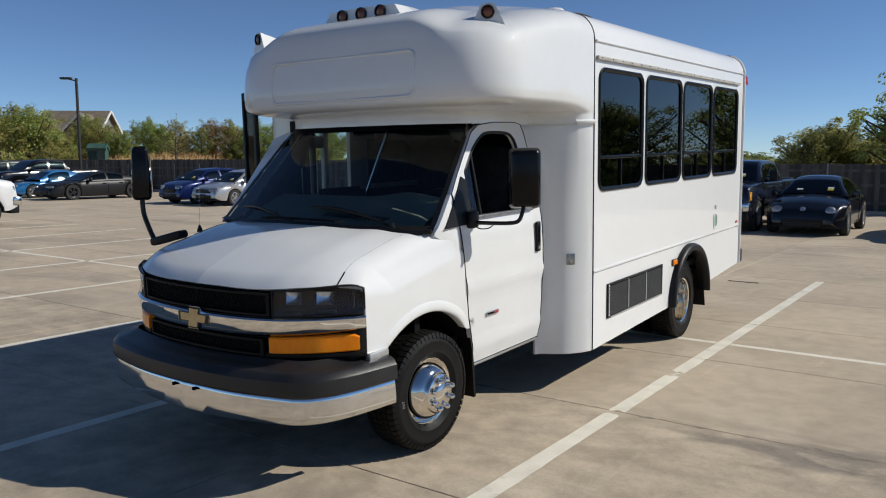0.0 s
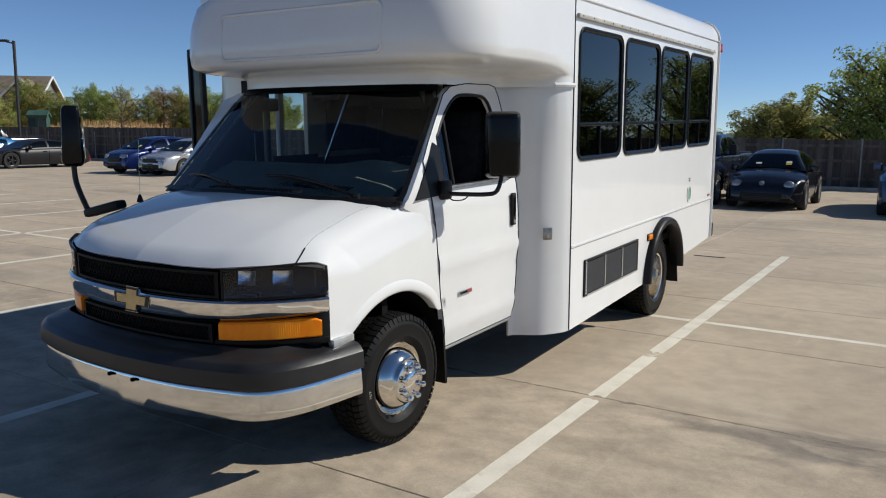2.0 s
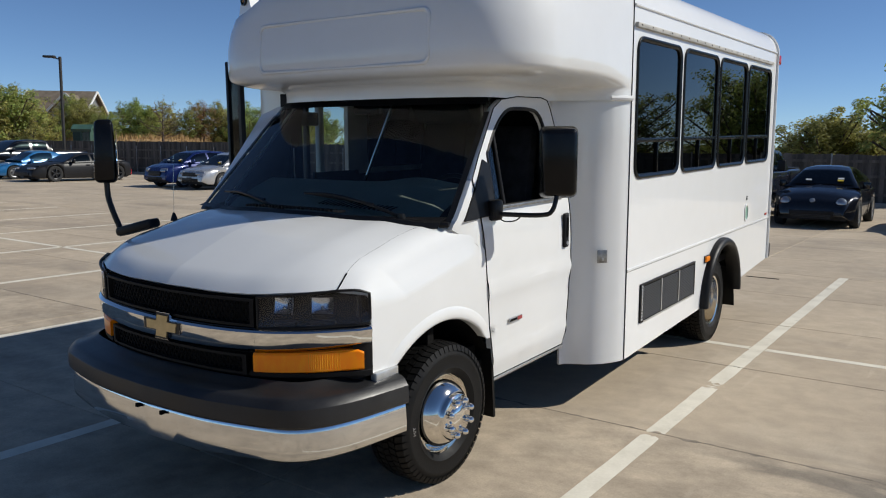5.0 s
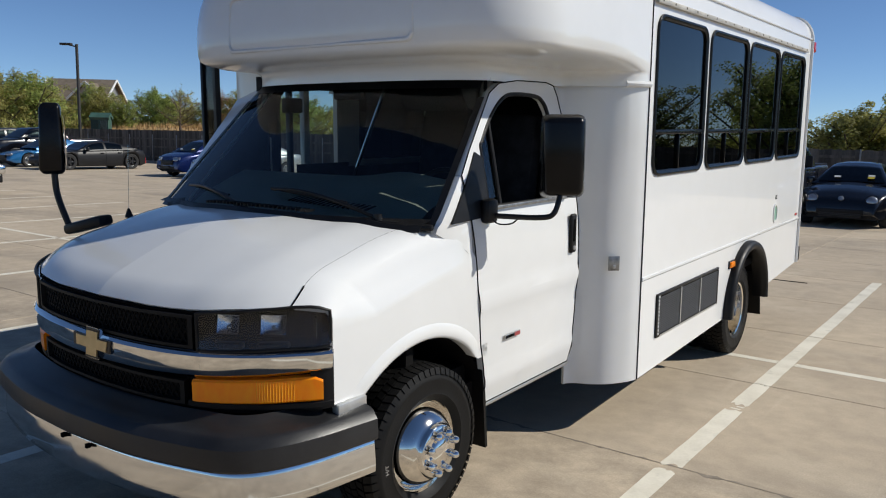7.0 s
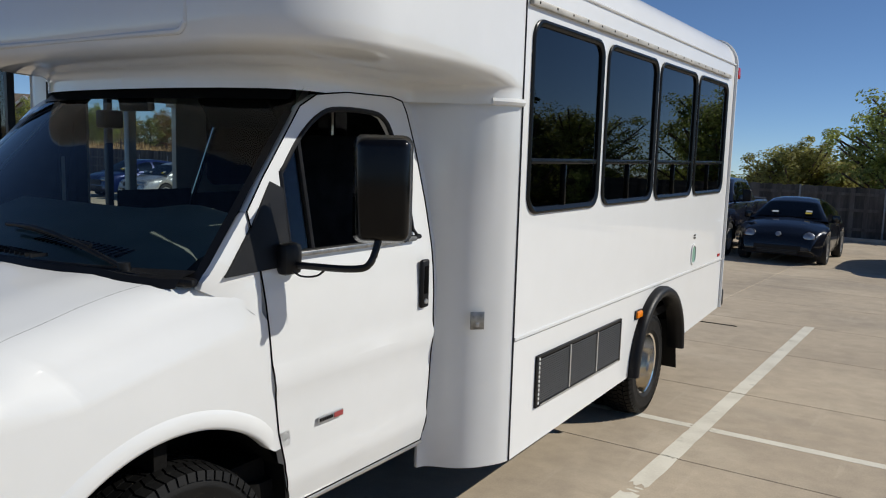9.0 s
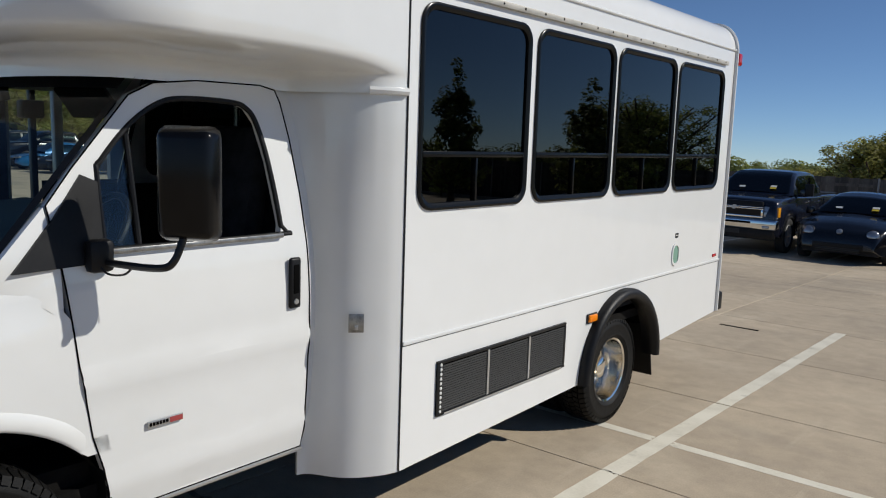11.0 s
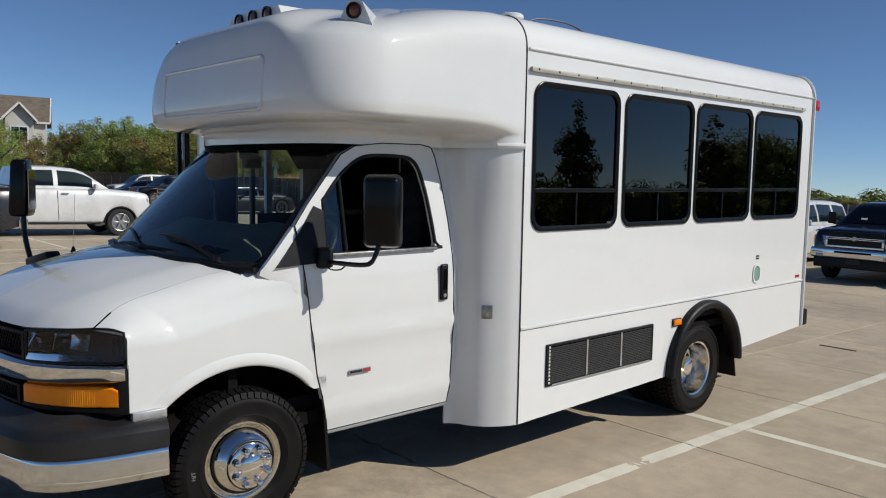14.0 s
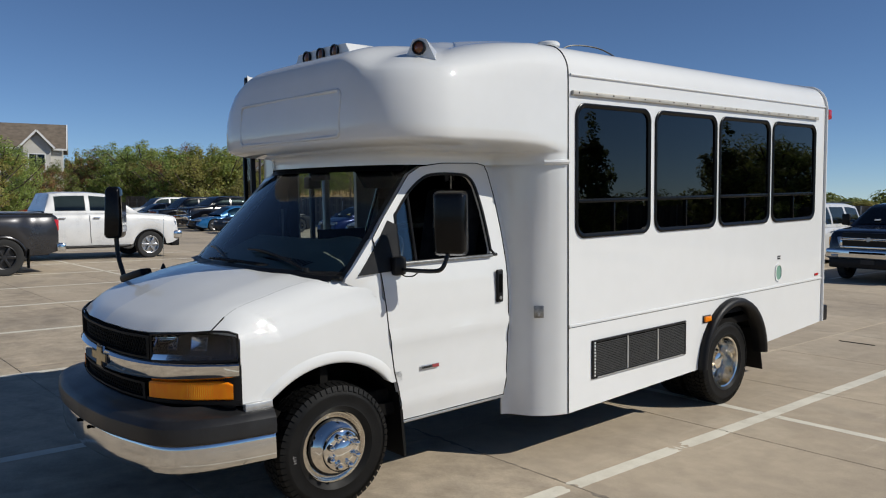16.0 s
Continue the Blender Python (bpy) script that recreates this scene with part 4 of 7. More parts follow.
part("port_cup", panel(rrect(4.725, 4.835, 0.928, 1.072, 0.053), at=lambda y, z: (HALF + 0.002, y, z), t=0.001), mat("pale_green_cup", (0.2, 0.36, 0.28), 0.4), fuel)
part("small_sticker", box(HALF + 0.0005, HALF + 0.002, 4.76, 4.815, 1.125, 1.16), GREYP, bus)
part("sticker_bar", box(HALF + 0.002, HALF + 0.003, 4.766, 4.81, 1.14, 1.147), WHITETXT, bus)
part("red_reflector", box(HALF, HALF + 0.006, 5.55, 5.63, 0.906, 0.93, 0.002), RED, bus)
part("tail_marker", moved(box(-0.02, 0.05, -0.03, 0.045, -0.05, 0.05, 0.015), pose(HALF - 0.02, TAIL + 0.02, 2.52)), RED, bus)
part("rear_bumper", box(-1.1, 1.19, TAIL, TAIL + 0.12, 0.42, 0.58, 0.02), BLACKP, bus)
for k in (1, -1):
    pts = [(k * (HALF + 0.002), y, z) for y, z in ARCH]
    rows = []
    for x, y, z in pts:
        c = Vector((0, y - RW_Y, z - 0.30)).normalized()
        p = Vector((x, y, z))
        rows.append([p + c * 0.012 - Vector((k * 0.01, 0, 0)), p + c * 0.014 + Vector((k * 0.03, 0, 0)), p + c * 0.002 + Vector((k * 0.058, 0, 0)), p - c * 0.03 + Vector((k * 0.065, 0, 0)), p - c * 0.055 + Vector((k * 0.05, 0, 0)), p - c * 0.06 + Vector((k * 0.0, 0, 0)), p - c * 0.05 - Vector((k * 0.06, 0, 0))])
    part("fender_flare", grid(rows), BLACKP, bus, "black rubber wheel arch flare", smooth=70)
    well = [[Vector((k * xx, RW_Y + 0.53 * math.cos(radians(a)), 0.30 + 0.53 * math.sin(radians(a)))) for a in range(180, -1, -10)] for xx in (HALF - 0.03, 0.55)]
    part("wheel_well", grid(well), UNDER, bus)
    part("mud_flap", moved(box(-0.25, 0.25, -0.006, 0.006, -0.2, 0.2), Matrix.Translation((k * 0.93, 4.46, 0.32)) @ pose(0, 0, 0, 14)), RUBBER, bus)
    part("mud_flap", moved(box(-0.24 if k > 0 else -0.125, 0.125 if k > 0 else 0.24, -0.01, 0.01, -0.20, 0.24), Matrix.Translation((k * 0.78, 0.50, 0.38)) @ pose(0, 0, 0, 5)), RUBBER, bus)
    part("under_skirt", box(k * 0.5 - 0.02, k * 0.5 + 0.02, 0.6, 5.6, 0.34, 0.7), UNDER, bus)
# Unseen pans added to hold back sky light and darken the ground below.
part("light_block_pan", box(-1.12, 1.12, 1.78, 3.3, 0.34, 0.42), UNDER, bus)
part("light_block_pan", box(-0.82, 0.82, 0.65, 1.78, 0.36, 0.42), UNDER, bus)
part("light_block_pan", box(-1.12, 1.12, 4.6, 5.6, 0.46, 0.5), UNDER, bus)
part("chassis", box(-0.8, 0.8, -0.9, 5.6, 0.42, 0.60), UNDER, bus)
part("roof_vent", moved(lathe([(0.0, 0.075), (0.075, 0.073), (0.088, 0.062), (0.09, 0.042), (0.06, 0.038), (0.058, -0.01)], 20), pose(0.6, 2.2, 2.858, 0, -90, 0)), GELCOAT, bus, "low round roof vent")
part("roof_cable", tube(smoothline([(0.60, 2.30, 2.86), (0.62, 2.45, 2.93), (0.66, 2.75, 2.93), (0.70, 3.0, 2.845)]), 0.006, 6), BLACKM, bus)

# the open entry door and the fairing on the kerb side
FAIR = ((-0.80, 0.66), (-0.90, 0.66), (-1.02, 0.67), (-1.11, 0.69), (-1.16, 0.72), (-HALF, 0.78))
part("entry_fairing", thick(grid([[Vector((x, y, z)) for z in (0.45, 0.8, 1.2, 1.5, 1.8, 2.0, 2.13)] for x, y in FAIR]), 0.02), GELCOAT, bus)
# Dark panels added over pale inner walls, so the cabin looks shaded through glass.
part("entry_shade_lining", thick(grid([[Vector((x + 0.04, y + 0.05, z)) for z in (0.45, 1.2, 1.8, 2.2)] for x, y in FAIR + ((-HALF, 0.96),)]), 0.01), CLOTH, bus)
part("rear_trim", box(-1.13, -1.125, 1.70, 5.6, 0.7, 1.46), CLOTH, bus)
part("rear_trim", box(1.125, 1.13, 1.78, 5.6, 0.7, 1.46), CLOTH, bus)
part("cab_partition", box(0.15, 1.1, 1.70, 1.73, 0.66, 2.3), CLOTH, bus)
leaf = part("entry_door", box(-1.505, -1.478, 0.70, 0.74, 0.42, 2.30, 0.008), BLACKM, bus, "open black-framed glass entry door")
part("door_stile", box(-1.375, -1.35, 0.70, 0.74, 0.42, 2.30), BLACKM, leaf)
part("door_rail", box(-1.48, -1.375, 0.70, 0.74, 2.24, 2.30), BLACKM, leaf)
part("door_rail", box(-1.48, -1.375, 0.70, 0.74, 0.42, 0.55), BLACKM, leaf)
part("door_pane", box(-1.48, -1.375, 0.717, 0.723, 0.55, 2.24), CLEARG, leaf)
part("door_post", box(-1.18, -1.13, 1.275, 1.325, 0.45, 2.04, 0.006), WHITE, bus)
part("door_post", box(-1.18, -1.14, 1.145, 1.18, 0.45, 2.04, 0.006), BLACKM, bus)
part("door_control_box", box(-1.14, -1.05, 1.07, 1.19, 1.84, 1.94, 0.012), BLACKP, bus)

QUARTER = [(0.10, 1.20), (0.72, 1.20), (0.72, 2.0), (0.655, 1.945), (0.41, 1.66), (0.14, 1.345)]
part("cab_quarter", mirrored(panel(QUARTER, at=lambda y, z: (side_x(y, z) - 0.012, y, z), cuts_z=(1.4, 1.6, 1.8), t=0.012)), WHITE, bus)
# Added dark backings that keep the white quarter and fairing shaded from inside.
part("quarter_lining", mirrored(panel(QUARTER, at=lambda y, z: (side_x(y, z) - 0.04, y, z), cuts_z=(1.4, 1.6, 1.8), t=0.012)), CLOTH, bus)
part("fairing_shade_lining", thick(grid([[Vector((x, 0.648, z)) for z in (0.6, 1.2, 1.7, 2.05)] for x in (-0.88, -0.83, -0.78)]), 0.006), CLOTH, bus)
part("cowl_end", moved(box(-0.16, 0.14, -0.022, 0.022, -0.014, 0.014, 0.01), Matrix.Translation((0.765, 0.03, 1.335)) @ pose(0, 0, 0, 0, 4, 24)), BLACKP, bus)

# inside
part("modesty_panel", box(-1.13, -1.115, 1.19, 1.70, 0.60, 1.49), CLOTH, bus)
part("bus_floor", box(-1.13, 1.13, 1.76, 5.62, 0.60, 0.66), UNDER, bus)
part("cab_floor", box(-0.84, 0.84, -0.1, 1.76, 0.45, 0.52), UNDER, bus)
part("firewall", box(-0.85, 0.85, -0.05, 0.0, 0.45, 1.22), UNDER, bus)
# Ceiling with its shade in the dark colour.
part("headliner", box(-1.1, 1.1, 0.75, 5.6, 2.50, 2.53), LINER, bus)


def glass_z(x, y):
    """The height of the windshield over a point."""
    step = 0.0
    for _ in range(4):
        e = W0.lerp(W1, step)
        bow = (0.235 - 0.05 * step) * (1 - min(1, abs(x) / e.x) ** 2.2)
        step = max(0.0, (y - W0.y + bow) / (W1.y - W0.y))
    return W0.z + (W1.z - W0.z) * step


DASH_LINE = ((0.0, 1.33), (0.10, 1.385), (0.22, 1.425), (0.34, 1.465), (0.46, 1.50), (0.53, 1.485), (0.56, 1.40), (0.56, 1.05), (0.48, 0.7))
dash_rows = []
for i in range(25):
    x = -0.80 + 1.60 * i / 24
    y0 = 0.105 - 0.235 * (1 - abs(x / 0.885) ** 2.2) + 0.03
    row = []
    for d, z in DASH_LINE:
        y = y0 + (0.50 - y0) * d / 0.5
        row.append(Vector((x, y, min(z + 0.035 * math.exp(-((x - 0.44) / 0.2) ** 2 - ((d - 0.46) / 0.1) ** 2), glass_z(x, y) - 0.02))))
    dash_rows.append(row)
dash = part("dashboard", grid(dash_rows), DASH, bus, "grey dashboard with vent slots", smooth=60)
dash_tree = BVHTree.FromPolygons([v.co.copy() for v in dash.data.vertices], [tuple(p.vertices) for p in dash.data.polygons])
for i in range(33):
    x, y = 0.03 + 0.0155 * i, 0.075 + 0.012 * (i / 16 - 1) ** 2
    hit = dash_tree.ray_cast(Vector((x, y, 2)), Vector((0, 0, -1)))[0]
    if hit:
        part("defrost_slot", moved(box(-0.008, 0.008, -0.035, 0.035, -0.004, 0.003), Matrix.Translation(hit) @ pose(0, 0, 0, 14, 0, -16)), PLAQUE if i % 2 else GAP, dash)
wheel_pts = [(0.44 + 0.19 * math.cos(a), 0.70 + 0.10 * math.sin(a), 1.36 + 0.17 * math.sin(a)) for a in [2 * math.pi * i / 28 for i in range(29)]]
sw = part("steering_wheel", tube(wheel_pts, 0.016, 8), BLACKP, bus)
part("spoke", tube([(0.26, 0.70, 1.36), (0.44, 0.69, 1.33), (0.62, 0.70, 1.36)], 0.016), BLACKP, sw)


def seat(x, y, z, w=0.46, h=0.95):
    s = part("seat", box(x - w / 2, x + w / 2, y - 0.24, y + 0.24, z, z + 0.14, 0.04), CLOTH, bus, "dark cloth seat")
    part("backrest", moved(box(-w / 2, w / 2, -0.06, 0.06, 0, h - 0.14, 0.045), Matrix.Translation((x, y + 0.24, z + 0.1)) @ pose(0, 0, 0, -10)), CLOTH, s)
    part("pedestal", box(x - 0.15, x + 0.15, y - 0.2, y + 0.2, z - 0.34, z), UNDER, s)


seat(0.44, 0.98, 0.88, 0.52, 1.0)
for y in (2.25, 3.05, 3.85, 4.65, 5.3):
    for x in (0.86, 0.40, -0.86):
        seat(x, y, 1.0)
part("stanchion", tube([(0.12, 1.62, 0.66), (0.12, 1.62, 2.5)], 0.016), STEEL, bus)
part("grab_rail", tube([(-0.44, 1.5, 2.3), (-0.98, 1.5, 1.2)], 0.013), STEEL, bus)
part("inside_mirror", moved(box(-0.10, 0.10, -0.02, 0.02, -0.032, 0.032, 0.012), pose(0.0, 0.52, 1.93, 8)), BLACKP, bus)
part("visor", moved(box(-0.2, 0.2, -0.008, 0.008, -0.07, 0.07, 0.006), pose(0.42, 0.70, 1.90, 35)), LINER, bus)

# wheels
def tyre_mesh(r=0.365, w=0.235):
    h = w / 2
    prof = [(0.205, -h * 0.78), (0.222, -h * 0.9), (0.27, -h * 1.0), (0.31, -h * 0.98), (0.338, -h * 0.9), (0.350, -h * 0.8), (0.352, -h * 0.4), (0.352, h * 0.4), (0.350, h * 0.8), (0.338, h * 0.9), (0.31, h * 0.98), (0.303, h * 0.995), (0.298, h * 0.985), (0.27, h), (0.245, h * 0.97), (0.24, h * 0.985), (0.222, h * 0.9), (0.205, h * 0.78)]
    return finish(lathe(prof, 72), 35)


def tread_mesh(r=0.365, w=0.235):
    bm = bmesh.new()
    h = w / 2
    n = 58
    for row, (x0, x1) in enumerate(((-h * 0.88, -h * 0.56), (-h * 0.50, -h * 0.20), (-h * 0.15, h * 0.15), (h * 0.20, h * 0.50), (h * 0.56, h * 0.88))):
        for i in range(n):
            a0 = 2 * math.pi * (i + 0.37 * row) / n
            a1 = a0 + 2 * math.pi / n * 0.80
            sk = 0.25 * 2 * math.pi / n * (1 if row % 2 else -1)
            edge = row in (0, 4)
            vs = []
            for rr in (0.349, None):
                for x, off in ((x0, 0), (x1, sk)):
                    for a in (a0 + off, a1 + off):
                        q = rr or (r - (0.010 if edge and abs(x) > h * 0.8 else 0))
                        vs.append(bm.verts.new((x, q * math.cos(a), q * math.sin(a))))
            for f in ((4, 5, 7, 6), (0, 1, 5, 4), (2, 6, 7, 3), (0, 4, 6, 2), (1, 3, 7, 5)):
                bm.faces.new([vs[k] for k in f])
            if edge:
                s = 1 if row == 4 else -1
                va = [bm.verts.new((x, q * math.cos(a), q * math.sin(a))) for q, x in ((0.352, s * h * 0.885), (0.328, s * h * 0.965)) for a in (a0 + sk, a1 + sk)]
                vb = [bm.verts.new((x, q * math.cos(a), q * math.sin(a))) for q, x in ((0.356, s * h * 0.90), (0.328, s * h * 0.99)) for a in (a0 + sk, a1 + sk)]
                bm.faces.new((vb[0], vb[1], vb[3], vb[2]))
                bm.faces.new((va[0], va[1], vb[1], vb[0]))
                bm.faces.new((va[0], vb[0], vb[2], va[2]))
                bm.faces.new((va[1], va[3], vb[3], vb[1]))
    return finish(bm, 30)


TYRE, TREAD = tyre_mesh(), tread_mesh()
FRONT_RIM = [(0.208, -0.085), (0.217, -0.075), (0.222, -0.062), (0.216, -0.054), (0.207, -0.056), (0.198, -0.075), (0.192, -0.088), (0.184, -0.086), (0.176, -0.072), (0.166, -0.05), (0.154, -0.03), (0.140, -0.012), (0.126, 0.002), (0.117, 0.008), (0.113, 0.016), (0.110, 0.030), (0.106, 0.034), (0.066, 0.036), (0.060, 0.044), (0.052, 0.052), (0.0, 0.054)]
REAR_RIM = [(0.208, -0.03), (0.218, -0.02), (0.222, -0.006), (0.215, 0.0), (0.203, -0.006), (0.197, -0.05), (0.190, -0.12), (0.180, -0.16), (0.16, -0.168), (0.12, -0.166), (0.085, -0.15), (0.075, -0.12), (0.070, -0.06), (0.05, -0.048), (0.0, -0.046)]
RIM_F, RIM_R = finish(lathe(FRONT_RIM, 56), 50), finish(lathe(REAR_RIM, 56), 50)
NUT = finish(lathe([(0.0, 0.044), (0.009, 0.042), (0.015, 0.035), (0.0185, 0.022), (0.0185, 0.006), (0.022, 0.0)], 14), 60)
HOLE = finish(lathe([(0.0, 0.003), (0.016, 0.003), (0.019, -0.004)], 14), 40)


def bus_wheel(x, y, z, k, front, steer=0.0):
    w = part("wheel", TYRE, RUBBER, bus, "black tyre on a polished steel rim")
    g = 1.0 if front else 1.03
    grow = 1.055 if front else 1.0
    w.matrix_basis = pose(x, y, z, 0, 0, (0 if k > 0 else 180) + steer) @ Matrix.Diagonal((1, g, g, 1))
    part("tread", TREAD, RUBBER, w)
    off = 0.142 if front else 0.10
    rim = part("rim", RIM_F if front else RIM_R, RIMC if front else RIMR, w, "polished steel rim with lug nuts")
    rim.location = (off, 0, 0)
    rim.scale = (1, grow, grow)
    if not front:
        part("hub", moved(lathe([(0.0, 0.075), (0.05, 0.073), (0.066, 0.06), (0.072, 0.0), (0.125, -0.004), (0.128, -0.01)], 28), pose(off - 0.158, 0, 0)), GREYP, w, "dark wheel hub")
    for i in range(8):
        a = 2 * math.pi * (i + 0.5) / 8
        nut = part("lug_nut", NUT, CHROME, w)
        nut.location = (off + 0.032, 0.09 * math.cos(a), 0.09 * math.sin(a)) if front else (off - 0.155, 0.105 * math.cos(a), 0.105 * math.sin(a))
    for i in range(4):
        a = 2 * math.pi * (i + 0.2) / 4
        hole = part("hand_hole", HOLE, GAP, w)
        rr = 0.169 if front else 0.150
        hole.matrix_basis = Matrix.Translation((off + (-0.050 if front else -0.166), rr * math.cos(a), rr * math.sin(a))) @ pose(0, 0, 0, math.degrees(a), 0, 0) @ (pose(0, 0, 0, 0, 0, 60) if front else pose(0, 0, 0)) @ Matrix.Diagonal((1, 1.2, 1.6, 1))
    if front and k > 0:
        t_ = part("sidewall_word", letters("H/T", 0.028, 0.0008), PLAQUE, w)
        t_.matrix_basis = pose(0, 0, 0, 92, 0, 0) @ pose(0.1175, 0, 0.262, 0, 0, 90)
    return w


FW_Z = 0.364
bus_wheel(0.825, 0.0, FW_Z, 1, True, -2)
bus_wheel(-0.825, 0.0, FW_Z, -1, True, -2)
for k in (1, -1):
    bus_wheel(k * 1.02, RW_Y, RW_Z, k, False)
    inner = part("wheel", TYRE, RUBBER, bus)
    inner.location = (k * 0.75, RW_Y, RW_Z)
    part("tread", TREAD, RUBBER, inner)
part("rear_axle", moved(lathe([(0.06, -0.9), (0.06, -0.2), (0.16, -0.1), (0.16, 0.1), (0.06, 0.2), (0.06, 0.9)], 16), pose(0, RW_Y, RW_Z)), UNDER, bus)
part("front_axle", moved(lathe([(0.05, -0.72), (0.05, 0.72)], 12), pose(0, 0, FW_Z)), UNDER, bus)

# ---- ground, pavement and markings ----
CONCRETE = vary(mat("concrete", (0.4, 0.36, 0.3), 0.85), (0.375, 0.305, 0.222), (0.53, 0.437, 0.32), 0.45, 9, bump=0.05, bump_scale=160, rough=(0.75, 0.95), contrast=(0.25, 0.75))
nt = CONCRETE.node_tree
info = nt.nodes.new("ShaderNodeObjectInfo")
shift = nt.nodes.new("ShaderNodeVectorMath")
shift.operation = "MULTIPLY_ADD"
geo = nt.nodes.new("ShaderNodeNewGeometry")
comb = nt.nodes.new("ShaderNodeCombineXYZ")
nt.links.new(info.outputs["Random"], comb.inputs["Z"])
shift.inputs[1].default_value = (0, 0, 9)
nt.links.new(comb.outputs["Vector"], shift.inputs[0])
nt.links.new(geo.outputs["Position"], shift.inputs[2])
for n in nt.nodes:
    if n.type == "MAPPING":
        nt.links.new(shift.outputs["Vector"], n.inputs["Vector"])
# oil stains and tyre streaks over the base
base_link = nt.nodes["Principled BSDF"].inputs["Base Color"].links[0].from_socket
stain = nt.nodes.new("ShaderNodeTexNoise")
stain.inputs["Scale"].default_value, stain.inputs["Detail"].default_value, stain.inputs["Distortion"].default_value = 0.55, 7, 0.8
streak_map = nt.nodes.new("ShaderNodeMapping")
streak_map.inputs["Scale"].default_value = (0.6, 1.1, 1)
nt.links.new(geo.outputs["Position"], streak_map.inputs["Vector"])
nt.links.new(streak_map.outputs["Vector"], stain.inputs["Vector"])
st = nt.nodes.new("ShaderNodeMapRange")
st.inputs["From Min"].default_value, st.inputs["From Max"].default_value = 0.52, 0.70
st.inputs["To Max"].default_value = 0.42
nt.links.new(stain.outputs["Fac"], st.inputs["Value"])
sm = nt.nodes.new("ShaderNodeMix")
sm.data_type = "RGBA"
sm.inputs["B"].default_value = (0.17, 0.152, 0.13, 1)
nt.links.new(st.outputs["Result"], sm.inputs["Factor"])
nt.links.new(base_link, sm.inputs["A"])
pale = nt.nodes.new("ShaderNodeTexNoise")
pale.inputs["Scale"].default_value, pale.inputs["Detail"].default_value = 0.9, 8
nt.links.new(geo.outputs["Position"], pale.inputs["Vector"])
pr = nt.nodes.new("ShaderNodeMapRange")
pr.inputs["From Min"].default_value, pr.inputs["From Max"].default_value, pr.inputs["To Max"].default_value = 0.55, 0.75, 0.5
nt.links.new(pale.outputs["Fac"], pr.inputs["Value"])
pm = nt.nodes.new("ShaderNodeMix")
pm.data_type = "RGBA"
pm.inputs["B"].default_value = (0.60, 0.515, 0.39, 1)
nt.links.new(pr.outputs["Result"], pm.inputs["Factor"])
nt.links.new(sm.outputs["Result"], pm.inputs["A"])
# dark smudges along one joint
sep = nt.nodes.new("ShaderNodeSeparateXYZ")
nt.links.new(geo.outputs["Position"], sep.inputs[0])


def calc(op, a, b=0.0, c=0.0):
    n = nt.nodes.new("ShaderNodeMath")
    n.operation = op
    n.use_clamp = op == "MULTIPLY_ADD"
    for i, v in enumerate((a, b, c)):
        if isinstance(v, float):
            n.inputs[i].default_value = v
        else:
            nt.links.new(v, n.inputs[i])
    return n.outputs[0]


off = calc("ABSOLUTE", calc("SUBTRACT", sep.outputs["Y"], 1.16))
band = calc("MULTIPLY_ADD", off, -2.0, 1.1)
along = calc("MULTIPLY_ADD", calc("ABSOLUTE", calc("SUBTRACT", sep.outputs["X"], 3.6)), -0.45, 1.1)
smear = nt.nodes.new("ShaderNodeTexNoise")
smear.inputs["Scale"].default_value, smear.inputs["Detail"].default_value, smear.inputs["Distortion"].default_value = 2.6, 11, 0.8
smear_map = nt.nodes.new("ShaderNodeMapping")
smear_map.inputs["Scale"].default_value = (0.5, 1.5, 1)
nt.links.new(geo.outputs["Position"], smear_map.inputs["Vector"])
nt.links.new(smear_map.outputs["Vector"], smear.inputs["Vector"])
blot = calc("MULTIPLY_ADD", smear.outputs["Fac"], 6.5, -2.75)
dirt = calc("MULTIPLY", calc("MULTIPLY", band, along), calc("MULTIPLY", blot, 1.0))
dm = nt.nodes.new("ShaderNodeMix")
dm.data_type = "RGBA"
dm.inputs["B"].default_value = (0.14, 0.125, 0.105, 1)
nt.links.new(dirt, dm.inputs["Factor"])
nt.links.new(pm.outputs["Result"], dm.inputs["A"])
# sand grain
grain = nt.nodes.new("ShaderNodeTexNoise")
grain.inputs["Scale"].default_value, grain.inputs["Detail"].default_value = 110, 5
nt.links.new(geo.outputs["Position"], grain.inputs["Vector"])
gr = nt.nodes.new("ShaderNodeMapRange")
gr.inputs["From Min"].default_value, gr.inputs["From Max"].default_value = 0.3, 0.7
gr.inputs["To Min"].default_value, gr.inputs["To Max"].default_value = 0.90, 1.10
nt.links.new(grain.outputs["Fac"], gr.inputs["Value"])
mottle = nt.nodes.new("ShaderNodeTexNoise")
mottle.inputs["Scale"].default_value, mottle.inputs["Detail"].default_value, mottle.inputs["Roughness"].default_value = 5.0, 12, 0.72
nt.links.new(geo.outputs["Position"], mottle.inputs["Vector"])
mr_ = nt.nodes.new("ShaderNodeMapRange")
mr_.inputs["From Min"].default_value, mr_.inputs["From Max"].default_value = 0.3, 0.7
mr_.inputs["To Min"].default_value, mr_.inputs["To Max"].default_value = 0.87, 1.11
nt.links.new(mottle.outputs["Fac"], mr_.inputs["Value"])
